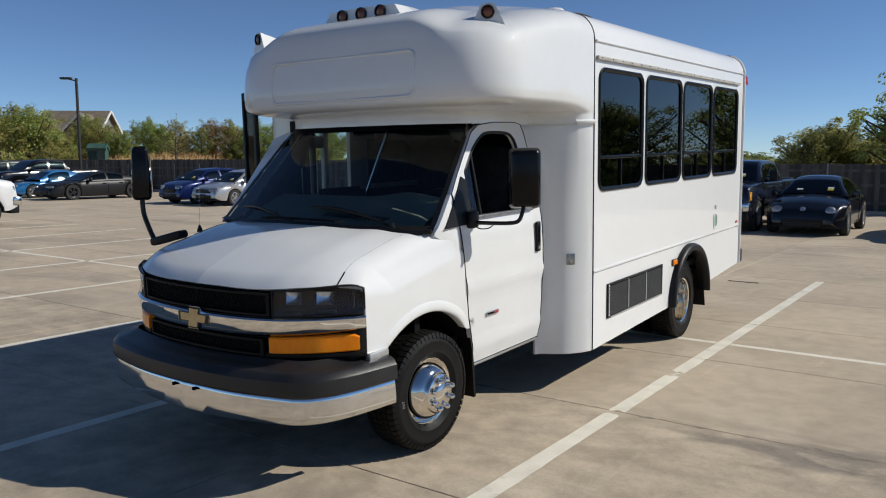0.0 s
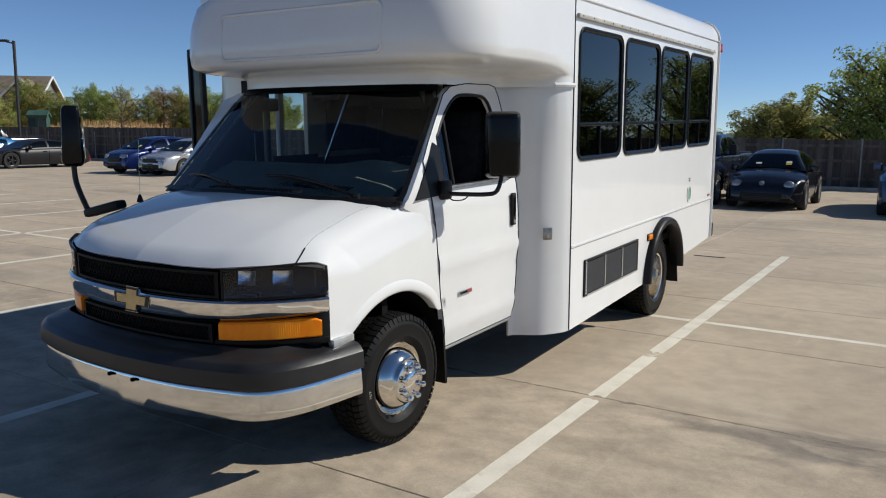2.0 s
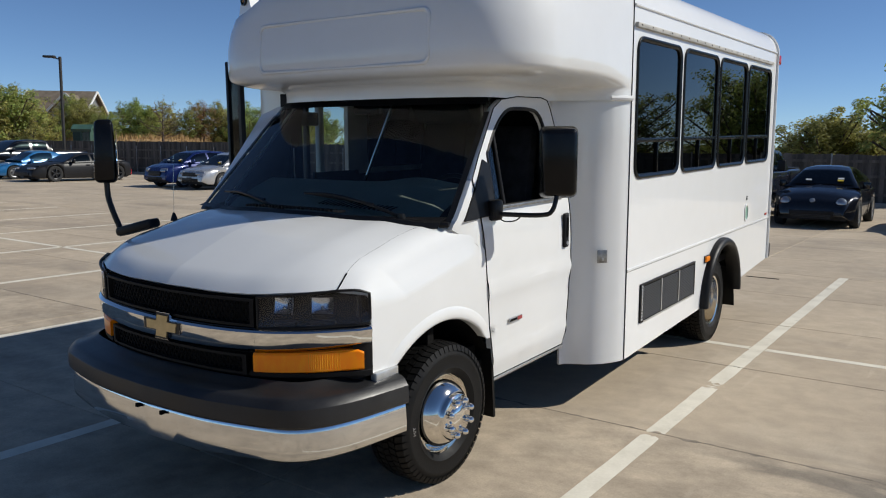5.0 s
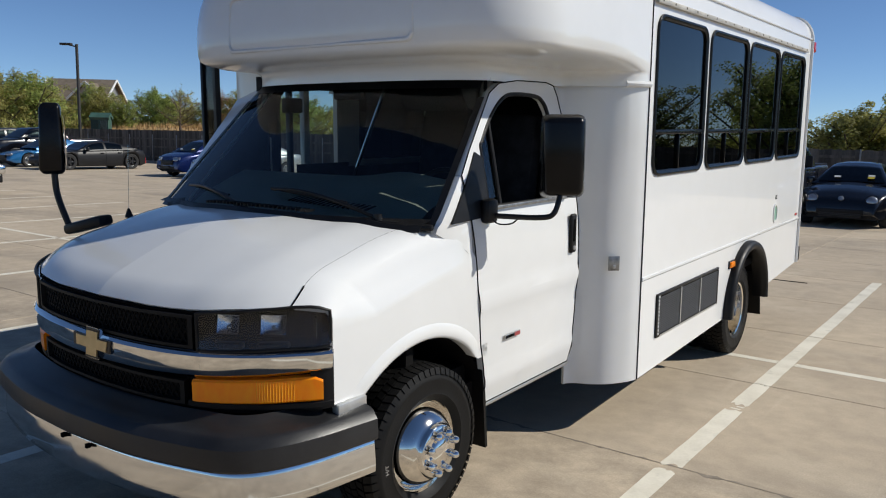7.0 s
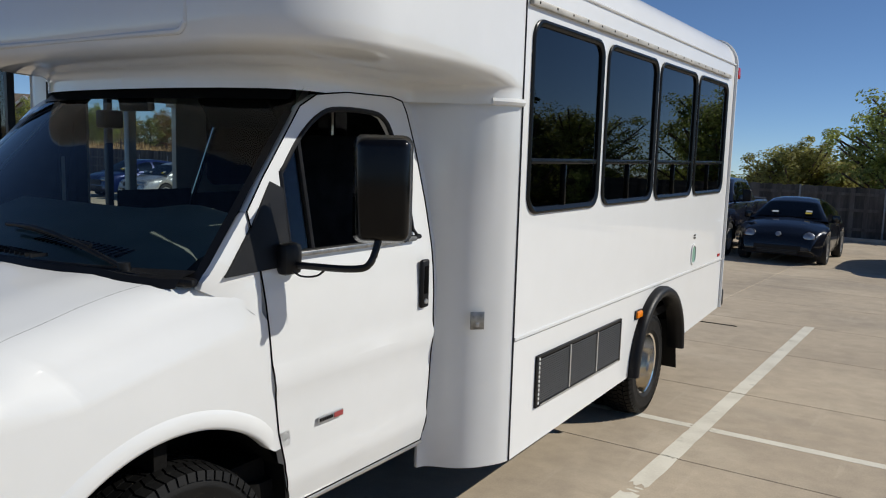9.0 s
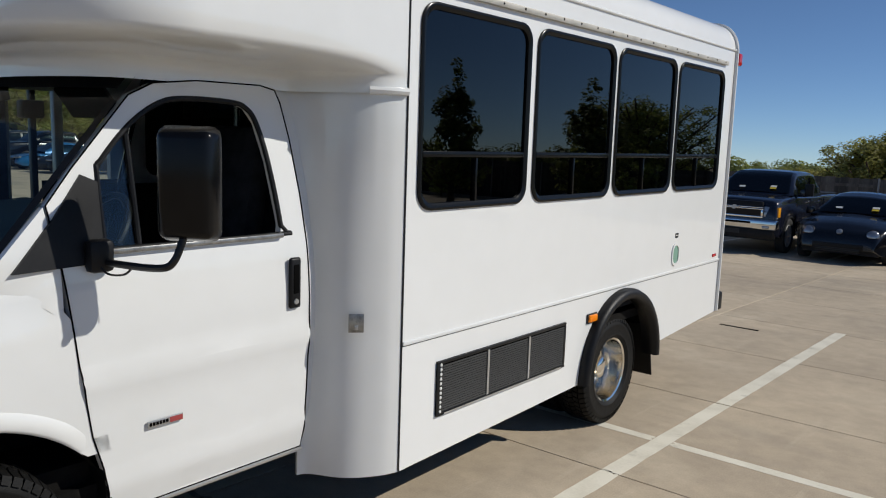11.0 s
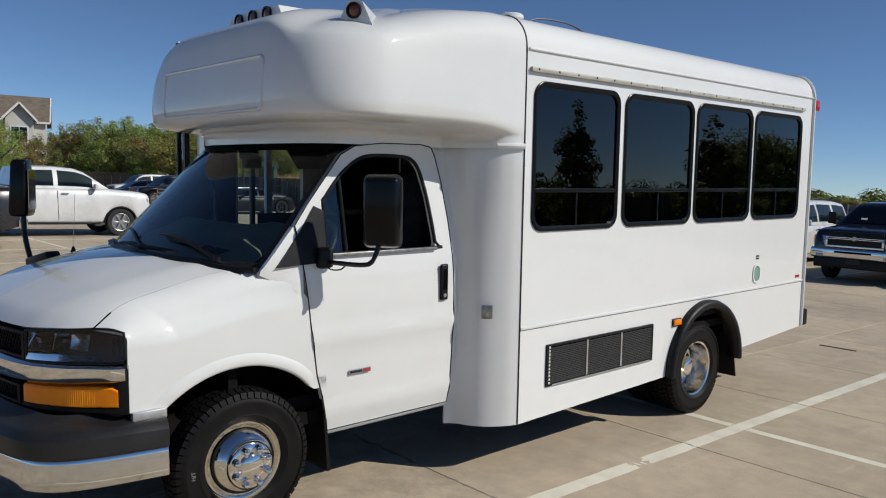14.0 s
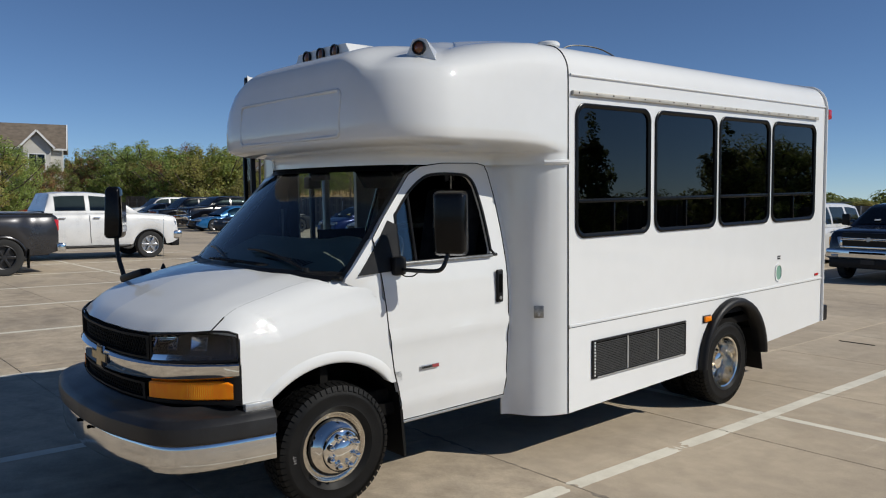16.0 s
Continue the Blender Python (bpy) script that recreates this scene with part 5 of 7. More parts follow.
# pale sweeping scuffs
scuff = nt.nodes.new("ShaderNodeTexNoise")
scuff.inputs["Scale"].default_value, scuff.inputs["Detail"].default_value, scuff.inputs["Distortion"].default_value = 1.7, 6, 0.6
scuff_map = nt.nodes.new("ShaderNodeMapping")
scuff_map.inputs["Scale"].default_value, scuff_map.inputs["Rotation"].default_value = (4.0, 0.45, 1), (0, 0, radians(28))
nt.links.new(geo.outputs["Position"], scuff_map.inputs["Vector"])
nt.links.new(scuff_map.outputs["Vector"], scuff.inputs["Vector"])
scr = nt.nodes.new("ShaderNodeMapRange")
scr.inputs["From Min"].default_value, scr.inputs["From Max"].default_value, scr.inputs["To Max"].default_value = 0.62, 0.80, 0.28
nt.links.new(scuff.outputs["Fac"], scr.inputs["Value"])
sc_m = nt.nodes.new("ShaderNodeMix")
sc_m.data_type = "RGBA"
sc_m.inputs["B"].default_value = (0.62, 0.54, 0.42, 1)
nt.links.new(scr.outputs["Result"], sc_m.inputs["Factor"])
nt.links.new(dm.outputs["Result"], sc_m.inputs["A"])
# the older slabs before the crumbled joint are blotched and pitted
older = calc("MULTIPLY_ADD", sep.outputs["Y"], -60.0, 80.5)
blotch = nt.nodes.new("ShaderNodeTexNoise")
blotch.inputs["Scale"].default_value, blotch.inputs["Detail"].default_value, blotch.inputs["Roughness"].default_value = 2.4, 14, 0.78
nt.links.new(geo.outputs["Position"], blotch.inputs["Vector"])
blotch_v = nt.nodes.new("ShaderNodeMapRange")
blotch_v.inputs["From Min"].default_value, blotch_v.inputs["From Max"].default_value = 0.32, 0.68
blotch_v.inputs["To Min"].default_value, blotch_v.inputs["To Max"].default_value = -0.34, 0.22
nt.links.new(blotch.outputs["Fac"], blotch_v.inputs["Value"])
aged = calc("ADD", calc("MULTIPLY", older, blotch_v.outputs["Result"]), 1.0)
gv = nt.nodes.new("ShaderNodeHueSaturation")
nt.links.new(calc("MULTIPLY", calc("MULTIPLY", gr.outputs["Result"], mr_.outputs["Result"]), aged), gv.inputs["Value"])
nt.links.new(sc_m.outputs["Result"], gv.inputs["Color"])
nt.links.new(gv.outputs["Color"], nt.nodes["Principled BSDF"].inputs["Base Color"])
JOINT = vary(mat("joint_filler", (0.2, 0.17, 0.135), 0.9), (0.19, 0.16, 0.125), (0.40, 0.345, 0.265), 1.5)
LINE = vary(mat("road_paint", (0.65, 0.63, 0.56), 0.7), (0.58, 0.535, 0.43), (0.74, 0.695, 0.58), 4, 8, contrast=(0.2, 0.6))
nt = LINE.node_tree
chip = nt.nodes.new("ShaderNodeTexNoise")
chip.inputs["Scale"].default_value, chip.inputs["Detail"].default_value = 7, 10
lg = nt.nodes.new("ShaderNodeNewGeometry")
nt.links.new(lg.outputs["Position"], chip.inputs["Vector"])
cr = nt.nodes.new("ShaderNodeMapRange")
cr.inputs["From Min"].default_value, cr.inputs["From Max"].default_value = 0.62, 0.74
cr.inputs["To Max"].default_value = 0.22
nt.links.new(chip.outputs["Fac"], cr.inputs["Value"])
clear = nt.nodes.new("ShaderNodeBsdfTransparent")
wear = nt.nodes.new("ShaderNodeMixShader")
nt.links.new(cr.outputs["Result"], wear.inputs["Fac"])
nt.links.new(nt.nodes["Principled BSDF"].outputs["BSDF"], wear.inputs[1])
nt.links.new(clear.outputs["BSDF"], wear.inputs[2])
nt.links.new(wear.outputs["Shader"], nt.nodes["Material Output"].inputs["Surface"])
DIRT = vary(mat("dry_soil", (0.2, 0.16, 0.1), 0.95), (0.15, 0.13, 0.07), (0.26, 0.21, 0.12), 0.3, bump=0.5, bump_scale=4)
DRYGRASS = vary(mat("dry_grass", (0.36, 0.24, 0.1), 0.95), (0.27, 0.17, 0.07), (0.50, 0.33, 0.15), 1.5)
FENCE_Y = 26.1
FENCE_TOP = [(-60, 2.0), (-34, 1.96), (0, 1.66), (20, 1.62)]

gbm = bmesh.new()
R = [0, 30, 60, 120, 300, 900, 2500]
rows = []
for r in R:
    row = []
    for i in range(48):
        a = 2 * math.pi * i / 48
        x, y = -15 + r * math.cos(a), 8 + r * math.sin(a)
        row.append(Vector((x, y, -0.06)))
    rows.append(row)
grid(rows, True, gbm)
bmesh.ops.remove_doubles(gbm, verts=gbm.verts, dist=1e-4)
tagged(part("ground", gbm, DIRT), "wide flat ground of dry soil and grass", "ground", kind="structure")
lot = tagged(part("pavement", box(-90, 60, -42, FENCE_Y - 0.9, -0.05, -0.006), JOINT), "tan concrete car park with jointed slabs", "pavement", kind="structure")
SX, SY = 4.6, 1.83
X0, Y0 = 0.2, 1.34
slab_mesh = finish(box(-SX / 2 + 0.0035, SX / 2 - 0.0035, -SY / 2 + 0.003, SY / 2 - 0.003, -0.05, 0, 0.004, 1), 0)
slab_mesh.materials.append(CONCRETE)
near, far = [], []
for i in range(-19, 13):
    for j in range(-24, 14):
        cx, cy = X0 + (i + 0.5) * SX, Y0 + (j + 0.5) * SY
        if cx < -89 or cy > FENCE_Y - 0.9 + SY / 2:
            continue
        (near if -22 < cx < 14 and -4.5 < cy < 26 else far).append((cx, cy))
far_bm = bmesh.new()
for cx, cy in far:
    box(cx - SX / 2 + 0.0035, cx + SX / 2 - 0.0035, cy - SY / 2 + 0.003, cy + SY / 2 - 0.003, -0.05, 0, bm=far_bm)
tagged(part("slab", far_bm, CONCRETE, lot, smooth=0), kind="stuff")
SLABS = near

crumble = random.Random(29)
edge_bm = bmesh.new()
prev = None
for i in range(120):
    x = -1.2 + 0.05 * i
    w0, w1 = 0.003 + crumble.random() ** 7 * 0.035, 0.003 + crumble.random() ** 7 * 0.035
    pair = (edge_bm.verts.new((x, Y0 - w0, 0.0005)), edge_bm.verts.new((x, Y0 + w1, 0.0005)))
    if prev:
        edge_bm.faces.new((prev[0], pair[0], pair[1], prev[1]))
    prev = pair
part("crumbled_joint", edge_bm, vary(mat("crumbled_mortar", (0.2, 0.17, 0.13), 0.95), (0.13, 0.11, 0.085), (0.32, 0.27, 0.21), 9), lot, smooth=0)
# Thin dark mark lying on the slabs.
part("dark_slit", box(0.43, 0.86, 8.03, 8.075, 0.0006, 0.004), GAP, lot)
lines = tagged(thing("parking_lines", "worn white painted parking lines on the concrete", "road marking"), kind="structure")


worn = random.Random(17)


def stripe(x0, x1, y0, y1, rag=0.02):
    """A painted bar with uneven edges and worn ends."""
    bm = bmesh.new()
    long_y = y1 - y0 > x1 - x0
    a0, a1, b0, b1 = (y0, y1, x0, x1) if long_y else (x0, x1, y0, y1)
    n = max(3, int((a1 - a0) / 0.12))
    side0 = [(a0 + (a1 - a0) * i / n, b0 + worn.uniform(-0.003, 0.003)) for i in range(n + 1)]
    side1 = [(a0 + (a1 - a0) * i / n, b1 + worn.uniform(-0.003, 0.003)) for i in range(n + 1)]
    end1 = [(a1 + worn.uniform(-rag, rag), b0 + (b1 - b0) * k / 7) for k in range(1, 7)]
    end0 = [(a0 + worn.uniform(-rag, rag), b1 - (b1 - b0) * k / 7) for k in range(1, 7)]
    loop = [(b, a, 0.0010) if long_y else (a, b, 0.0010) for a, b in side0 + end1 + side1[::-1] + end0]
    f = bm.faces.new([bm.verts.new(p) for p in loop])
    r = bmesh.ops.extrude_face_region(bm, geom=[f])
    for v in r["geom"]:
        if isinstance(v, bmesh.types.BMVert):
            v.co.z = 0.0003
    bmesh.ops.triangulate(bm, faces=[q for q in bm.faces if len(q.verts) > 4])
    part("stripe", bm, LINE, lines, smooth=0)


SPINE = 3.89
PITCH = 2.80
for k in range(-4, 16):
    x = 1.56 - PITCH * k
    if k == 0:
        for a, b in ((-1.7, 1.25), (1.348, 2.48), (2.62, 3.163), (3.175, 4.993), (5.007, 8.72)):
            stripe(x - 0.058, x + 0.058, a, b, 0.03 if b in (1.25, 2.48) or a == 2.62 else 0.006)
        for k2 in range(2):
            a = 2.505 + 0.05 * k2
            stripe(x - 0.05 + worn.uniform(0, 0.06), x + 0.05 - worn.uniform(0, 0.05), a, a + 0.022, 0.01)
    else:
        stripe(x - 0.055, x + 0.055, -1.7, SPINE - 0.05)
        stripe(x - 0.055, x + 0.055, SPINE + 0.05, 8.5)
    stripe(x - PITCH + 0.062, x - 0.062, SPINE - 0.045, SPINE + 0.045)
for k in range(-3, 26):
    x = 2.35 - PITCH * k
    stripe(x - 0.05, x + 0.05, 16.6, 21.8)
tagged(part("kerb", box(-90, 60, FENCE_Y - 0.9, FENCE_Y - 0.7, -0.05, 0.13, 0.02), vary(mat("kerb_concrete", (0.4, 0.37, 0.32), 0.9), (0.3, 0.27, 0.23), (0.45, 0.42, 0.37), 3)), "low concrete kerb below the fence", "kerb", kind="structure")

# ---- fence ----
WOODF = vary(mat("weathered_boards", (0.12, 0.105, 0.09), 0.9), (0.055, 0.047, 0.04), (0.16, 0.14, 0.12), 1.2, stretch=(4, 4, 0.5), bump=0.3, bump_scale=30)
nt = WOODF.node_tree
gi = nt.nodes.new("ShaderNodeNewGeometry")
hv = nt.nodes.new("ShaderNodeHueSaturation")
rg = nt.nodes.new("ShaderNodeMapRange")
rg.inputs["To Min"].default_value, rg.inputs["To Max"].default_value = 0.55, 1.25
nt.links.new(gi.outputs["Random Per Island"], rg.inputs["Value"])
nt.links.new(rg.outputs["Result"], hv.inputs["Value"])
bs = nt.nodes["Principled BSDF"].inputs["Base Color"]
nt.links.new(bs.links[0].from_socket, hv.inputs["Color"])
nt.links.new(hv.outputs["Color"], bs)
POST = vary(mat("galvanised_post", (0.3, 0.3, 0.3), 0.5, 0.7), (0.22, 0.22, 0.22), (0.38, 0.38, 0.38), 6)
fence = thing("fence", "long weathered grey-brown board fence with metal posts", "fence", kind="structure")
rng = random.Random(4)
boards, x = bmesh.new(), -90.0
while x < 62:
    w = 0.135
    top = lerp(FENCE_TOP, x) + rng.uniform(-0.02, 0.02)
    dy = rng.uniform(0, 0.018)
    box(x, x + w, FENCE_Y + dy, FENCE_Y + dy + 0.02, 0.02, top, bm=boards)
    x += w + rng.choice((0.0004, 0.0006, 0.001))
part("board", boards, WOODF, fence, smooth=0, kind="stuff")
for z in (0.35, 0.95, 1.45):
    part("rail", box(-90, 62, FENCE_Y - 0.045, FENCE_Y - 0.004, z - 0.045, z + 0.045), WOODF, fence)
post_mesh = finish(tube([(0, 0, 0), (0, 0, 1.70)], 0.03, 10), 40)
for i in range(62):
    p = part("post", post_mesh, POST, fence)
    p.location = (-89.2 + 2.44 * i, FENCE_Y - 0.08, 0)

# ---- slope, far woods ----
def rise(x, y):
    k = max(0.0, min(1.0, (-34 - x - 0.9 * max(0.0, y - FENCE_Y - 4)) / 12))
    d, e = max(0.0, min(1.0, (y - FENCE_Y - 1) / 11)), max(0.0, min(1.0, (y - FENCE_Y - 8) / 40))
    return k * (2.3 * d * d * (3 - 2 * d) + 1.0 * e * e * (3 - 2 * e)) + 0.02 * d


rows = []
for i in range(61):
    x = -170 + 4.2 * i
    rows.append([Vector((x, FENCE_Y + 0.3 + y, rise(x, FENCE_Y + y) + 0.12 * noise.noise((x * 0.2, y * 0.2, 0)) * min(1, y / 10) - 0.03)) for y in (0, 2, 4, 6, 8, 10, 12, 16, 22, 28, 36, 46, 60, 90)])
tagged(part("hillside", grid(rows), DRYGRASS), "gentle slope of dry golden grass behind the fence", "hillside", kind="structure")

BARK = vary(mat("bark", (0.12, 0.09, 0.065), 0.95), (0.07, 0.052, 0.038), (0.17, 0.13, 0.1), 6, bump=0.6, bump_scale=25)


def leafmat(name, low, high):
    m = vary(mat(name, high, 0.6), low, high, 1.2, contrast=(0.2, 0.8))
    nt = m.node_tree
    b = nt.nodes["Principled BSDF"]
    gi = nt.nodes.new("ShaderNodeNewGeometry")
    hv = nt.nodes.new("ShaderNodeHueSaturation")
    rg = nt.nodes.new("ShaderNodeMapRange")
    rg.inputs["To Min"].default_value, rg.inputs["To Max"].default_value = 0.65, 1.6
    nt.links.new(gi.outputs["Random Per Island"], rg.inputs["Value"])
    nt.links.new(rg.outputs["Result"], hv.inputs["Value"])
    oi = nt.nodes.new("ShaderNodeObjectInfo")
    hue = nt.nodes.new("ShaderNodeMapRange")
    hue.inputs["To Min"].default_value, hue.inputs["To Max"].default_value = 0.483, 0.512
    nt.links.new(oi.outputs["Random"], hue.inputs["Value"])
    nt.links.new(hue.outputs["Result"], hv.inputs["Hue"])
    nt.links.new(b.inputs["Base Color"].links[0].from_socket, hv.inputs["Color"])
    nt.links.new(hv.outputs["Color"], b.inputs["Base Color"])
    tl = nt.nodes.new("ShaderNodeBsdfTranslucent")
    nt.links.new(hv.outputs["Color"], tl.inputs["Color"])
    mx = nt.nodes.new("ShaderNodeMixShader")
    mx.inputs["Fac"].default_value = 0.58
    nt.links.new(b.outputs["BSDF"], mx.inputs[1])
    nt.links.new(tl.outputs["BSDF"], mx.inputs[2])
    nt.links.new(mx.outputs["Shader"], nt.nodes["Material Output"].inputs["Surface"])
    return m


GREEN = leafmat("green_leaves", (0.18, 0.24, 0.06), (0.38, 0.44, 0.13))
OLIVE = leafmat("olive_leaves", (0.21, 0.21, 0.055), (0.42, 0.39, 0.13))
RUST = leafmat("rusty_leaves", (0.19, 0.11, 0.045), (0.36, 0.21, 0.10))
DEEP = leafmat("deep_green_leaves", (0.12, 0.15, 0.042), (0.26, 0.29, 0.085))


def leaf_cloud(blobs, count, size, rng, heart=None):
    """Many small bent leaves in the given blobs (centre, radii)."""
    vs, fs = [], []
    for c, rad in blobs:
        for _ in range(count):
            d = Vector((rng.gauss(0, 0.5), rng.gauss(0, 0.5), rng.gauss(0, 0.5)))
            d *= min(1.0, 0.82 / max(0.01, d.length))
            p = Vector(c) + Vector((d.x * rad[0], d.y * rad[1], d.z * rad[2]))
            out = d.normalized() * 0.5 + (p - heart).normalized() * 0.5 if heart is not None else d.normalized()
            face = (out + Vector((rng.gauss(0, 0.4), rng.gauss(0, 0.4), 0.45 + rng.gauss(0, 0.4)))).normalized()
            a = face.cross(Vector((rng.gauss(0, 1), rng.gauss(0, 1), rng.gauss(0, 1)))).normalized() * size * rng.uniform(0.6, 1.3)
            b = face.cross(a).normalized() * a.length * 0.7
            n = len(vs)
            vs += [p - a, p + b, p + a, p - b]
            fs.append((n, n + 1, n + 2, n + 3))
    me = bpy.data.meshes.new("leaves")
    me.from_pydata([tuple(v) for v in vs], [], fs)
    return me


def tree(label, height, spread, crown_low, leaves, seed, limbs=26, count=70, size=0.07, slim=False, group="trees behind the fence"):
    """A tapered trunk with limbs, and a crown of leaves in uneven clumps."""
    rng = random.Random(seed)
    t = thing("tree", label, "tree", group=group)
    trunk = bmesh.new()
    lean = rng.uniform(-0.04, 0.04)
    main = [(lean * z, rng.uniform(-0.02, 0.02) * z, z) for z in (-0.1, 0.3, height * 0.25, height * 0.5, height * 0.8)]
    r0 = 0.024 * height + 0.025
    for k in range(len(main) - 1):
        tube([main[k], main[k + 1]], r0 * (1 - 0.22 * k), 8, trunk)
    blobs = []
    span = height - crown_low
    for i in range(limbs):
        f = (i + rng.uniform(0.2, 0.8)) / limbs
        z0 = max(0.12 * height, crown_low + span * (f * 0.86 - 0.12))
        env = (1 - f) ** 0.75 * 0.95 + 0.16 if slim else math.sin(math.pi * (0.22 + 0.70 * f)) ** 0.7
        a = 2.4 * i + rng.uniform(-0.5, 0.5)
        far = spread * env * rng.uniform(0.62, 1.15)
        foot = Vector((lean * z0, 0, z0))
        tip = foot + Vector((far * math.cos(a), far * math.sin(a), min(far * rng.uniform(0.25, 0.9), height * 1.03 - z0)))
        bend = foot.lerp(tip, 0.5) + Vector((0, 0, -0.12 * far))
        tube(smoothline([foot, bend, tip], 3), r0 * 0.18 + 0.006, 5, trunk, caps=False)
        for q in (0.35, 0.58, 0.8, 1.0):
            c = foot.lerp(tip, q) + Vector((rng.gauss(0, 0.09), rng.gauss(0, 0.09), rng.gauss(0, 0.07))) * spread
            s = spread * rng.uniform(0.15, 0.30) * (1.15 - 0.35 * q)
            blobs.append((c, (s, s, s * rng.uniform(0.6, 1.0))))
    for k in range(5):
        s = spread * rng.uniform(0.10, 0.20)
        blobs.append((Vector((lean * height + rng.gauss(0, 0.08) * spread, rng.gauss(0, 0.08) * spread, height * (0.80 + 0.045 * k))), (s, s, s * 1.2)))
    part("trunk", trunk, BARK, t)
    part("crown", leaf_cloud(blobs, count, size, rng, Vector((0, 0, crown_low + span * 0.4))), leaves, t, kind="stuff")
    return t


def put_tree(src, x, y, z, s, turn, sz=None):
    return copy_thing(src, pose(x, y, z, 0, 0, turn) @ Matrix.Diagonal((s, s, sz or s, 1)))


oak = tree("round olive-green tree behind the fence", 3.9, 1.75, 0.35, OLIVE, 11, 90, 95, 0.05)
oak.matrix_basis = pose(-2.3, 32.0, 0, 0, 0, 20) @ Matrix.Diagonal((1.15, 1.15, 0.90, 1))
put_tree(oak, -0.9, 33.8, 0, 1.0, 100, 0.85)
put_tree(oak, -3.2, 33.4, 0, 0.8, 210, 0.7)
elm = tree("broad green leafy tree with open crown", 5.4, 2.7, 1.0, GREEN, 5, 80, 90, 0.058)
elm.matrix_basis = pose(1.9, 29.0, 0, 0, 0, 30) @ Matrix.Diagonal((1.05, 1.05, 0.95, 1))
put_tree(elm, 7.3, 31.0, 0, 1.05, 150)
put_tree(elm, 14.0, 31.0, 0, 1.1, 250, 0.88)
scrub = tree("young olive and brown tree on the slope", 4.6, 2.1, 0.3, OLIVE, 23, 22, 80, 0.062)
scrub.matrix_basis = pose(-24, 40, rise(-24, 40), 0, 0, 0) @ Matrix.Diagonal((0.6, 0.6, 0.6, 1))
dark = tree("dense dark green tree on the slope", 5.6, 2.6, 0.3, DEEP, 31, 30, 85, 0.075)
dark.matrix_basis = pose(-62, 88, rise(-62, 88), 0, 0, 0) @ Matrix.Diagonal((0.6, 0.6, 0.6, 1))
mid = tree("dense mid-green tree on the slope", 5.0, 2.4, 0.3, GREEN, 37, 26, 80, 0.068)
mid.matrix_basis = pose(-30, 52, rise(-30, 52), 0, 0, 0) @ Matrix.Diagonal((0.6, 0.6, 0.6, 1))
rust = tree("autumn-brown tree on the slope", 4.4, 2.0, 0.3, RUST, 41, 20, 70, 0.06)
rust.matrix_basis = pose(-40, 56, rise(-40, 56), 0, 0, 0) @ Matrix.Diagonal((0.6, 0.6, 0.6, 1))
bare = tree("nearly bare brown shrub on the slope", 4.2, 1.9, 0.5, OLIVE, 53, 30, 9, 0.055)
a = radians(54.3)
bare.matrix_basis = pose(3.6 - 68 * math.sin(a), -3.7 + 68 * math.cos(a), rise(3.6 - 68 * math.sin(a), -3.7 + 68 * math.cos(a)) - 0.1, 0, 0, 30) @ Matrix.Scale(0.85, 4)
HEIGHT = {"scrub": 2.76, "dark": 3.36, "mid": 3.0, "rust": 2.64}
# how high the tree line stands, as a slope seen from the lot, by bearing
SKYLINE = [(44, 0.040), (50, 0.045), (52.2, 0.047), (53, 0.034), (55, 0.032), (56, 0.045), (57.3, 0.042), (58.0, 0.030), (59.2, 0.036), (59.8, 0.046), (60.4, 0.026), (62.0, 0.024), (62.5, 0.050), (63.2, 0.054), (65, 0.056), (67, 0.053), (69.6, 0.055), (72.4, 0.050), (73.9, 0.047), (74.6, 0.037), (76, 0.037), (76.4, 0.047), (78, 0.048), (80, 0.043), (95, 0.034)]
rng = random.Random(8)


def tree_row(first, last, step, near, deep, share, kinds):
    az = first
    while az < last:
        a = radians(az + rng.uniform(-0.25, 0.25))
        d = max(near, (FENCE_Y + 7.5) / max(0.12, math.cos(a))) + rng.uniform(0, deep)
        x, y = 3.8 - d * math.sin(a), -3.4 + d * math.cos(a)
        name, src = rng.choice(kinds)
        top = 1.74 + lerp(SKYLINE, math.degrees(a)) * d * share * rng.uniform(1.06, 1.24)
        base = rise(x, y) - 0.35
        k = max(0.25, (top - base) / HEIGHT[name])
        w = k * rng.uniform(0.85, 1.15)
        put_tree(src, x, y, base, w, rng.uniform(0, 360), k)
        az += step * rng.uniform(0.75, 1.25)


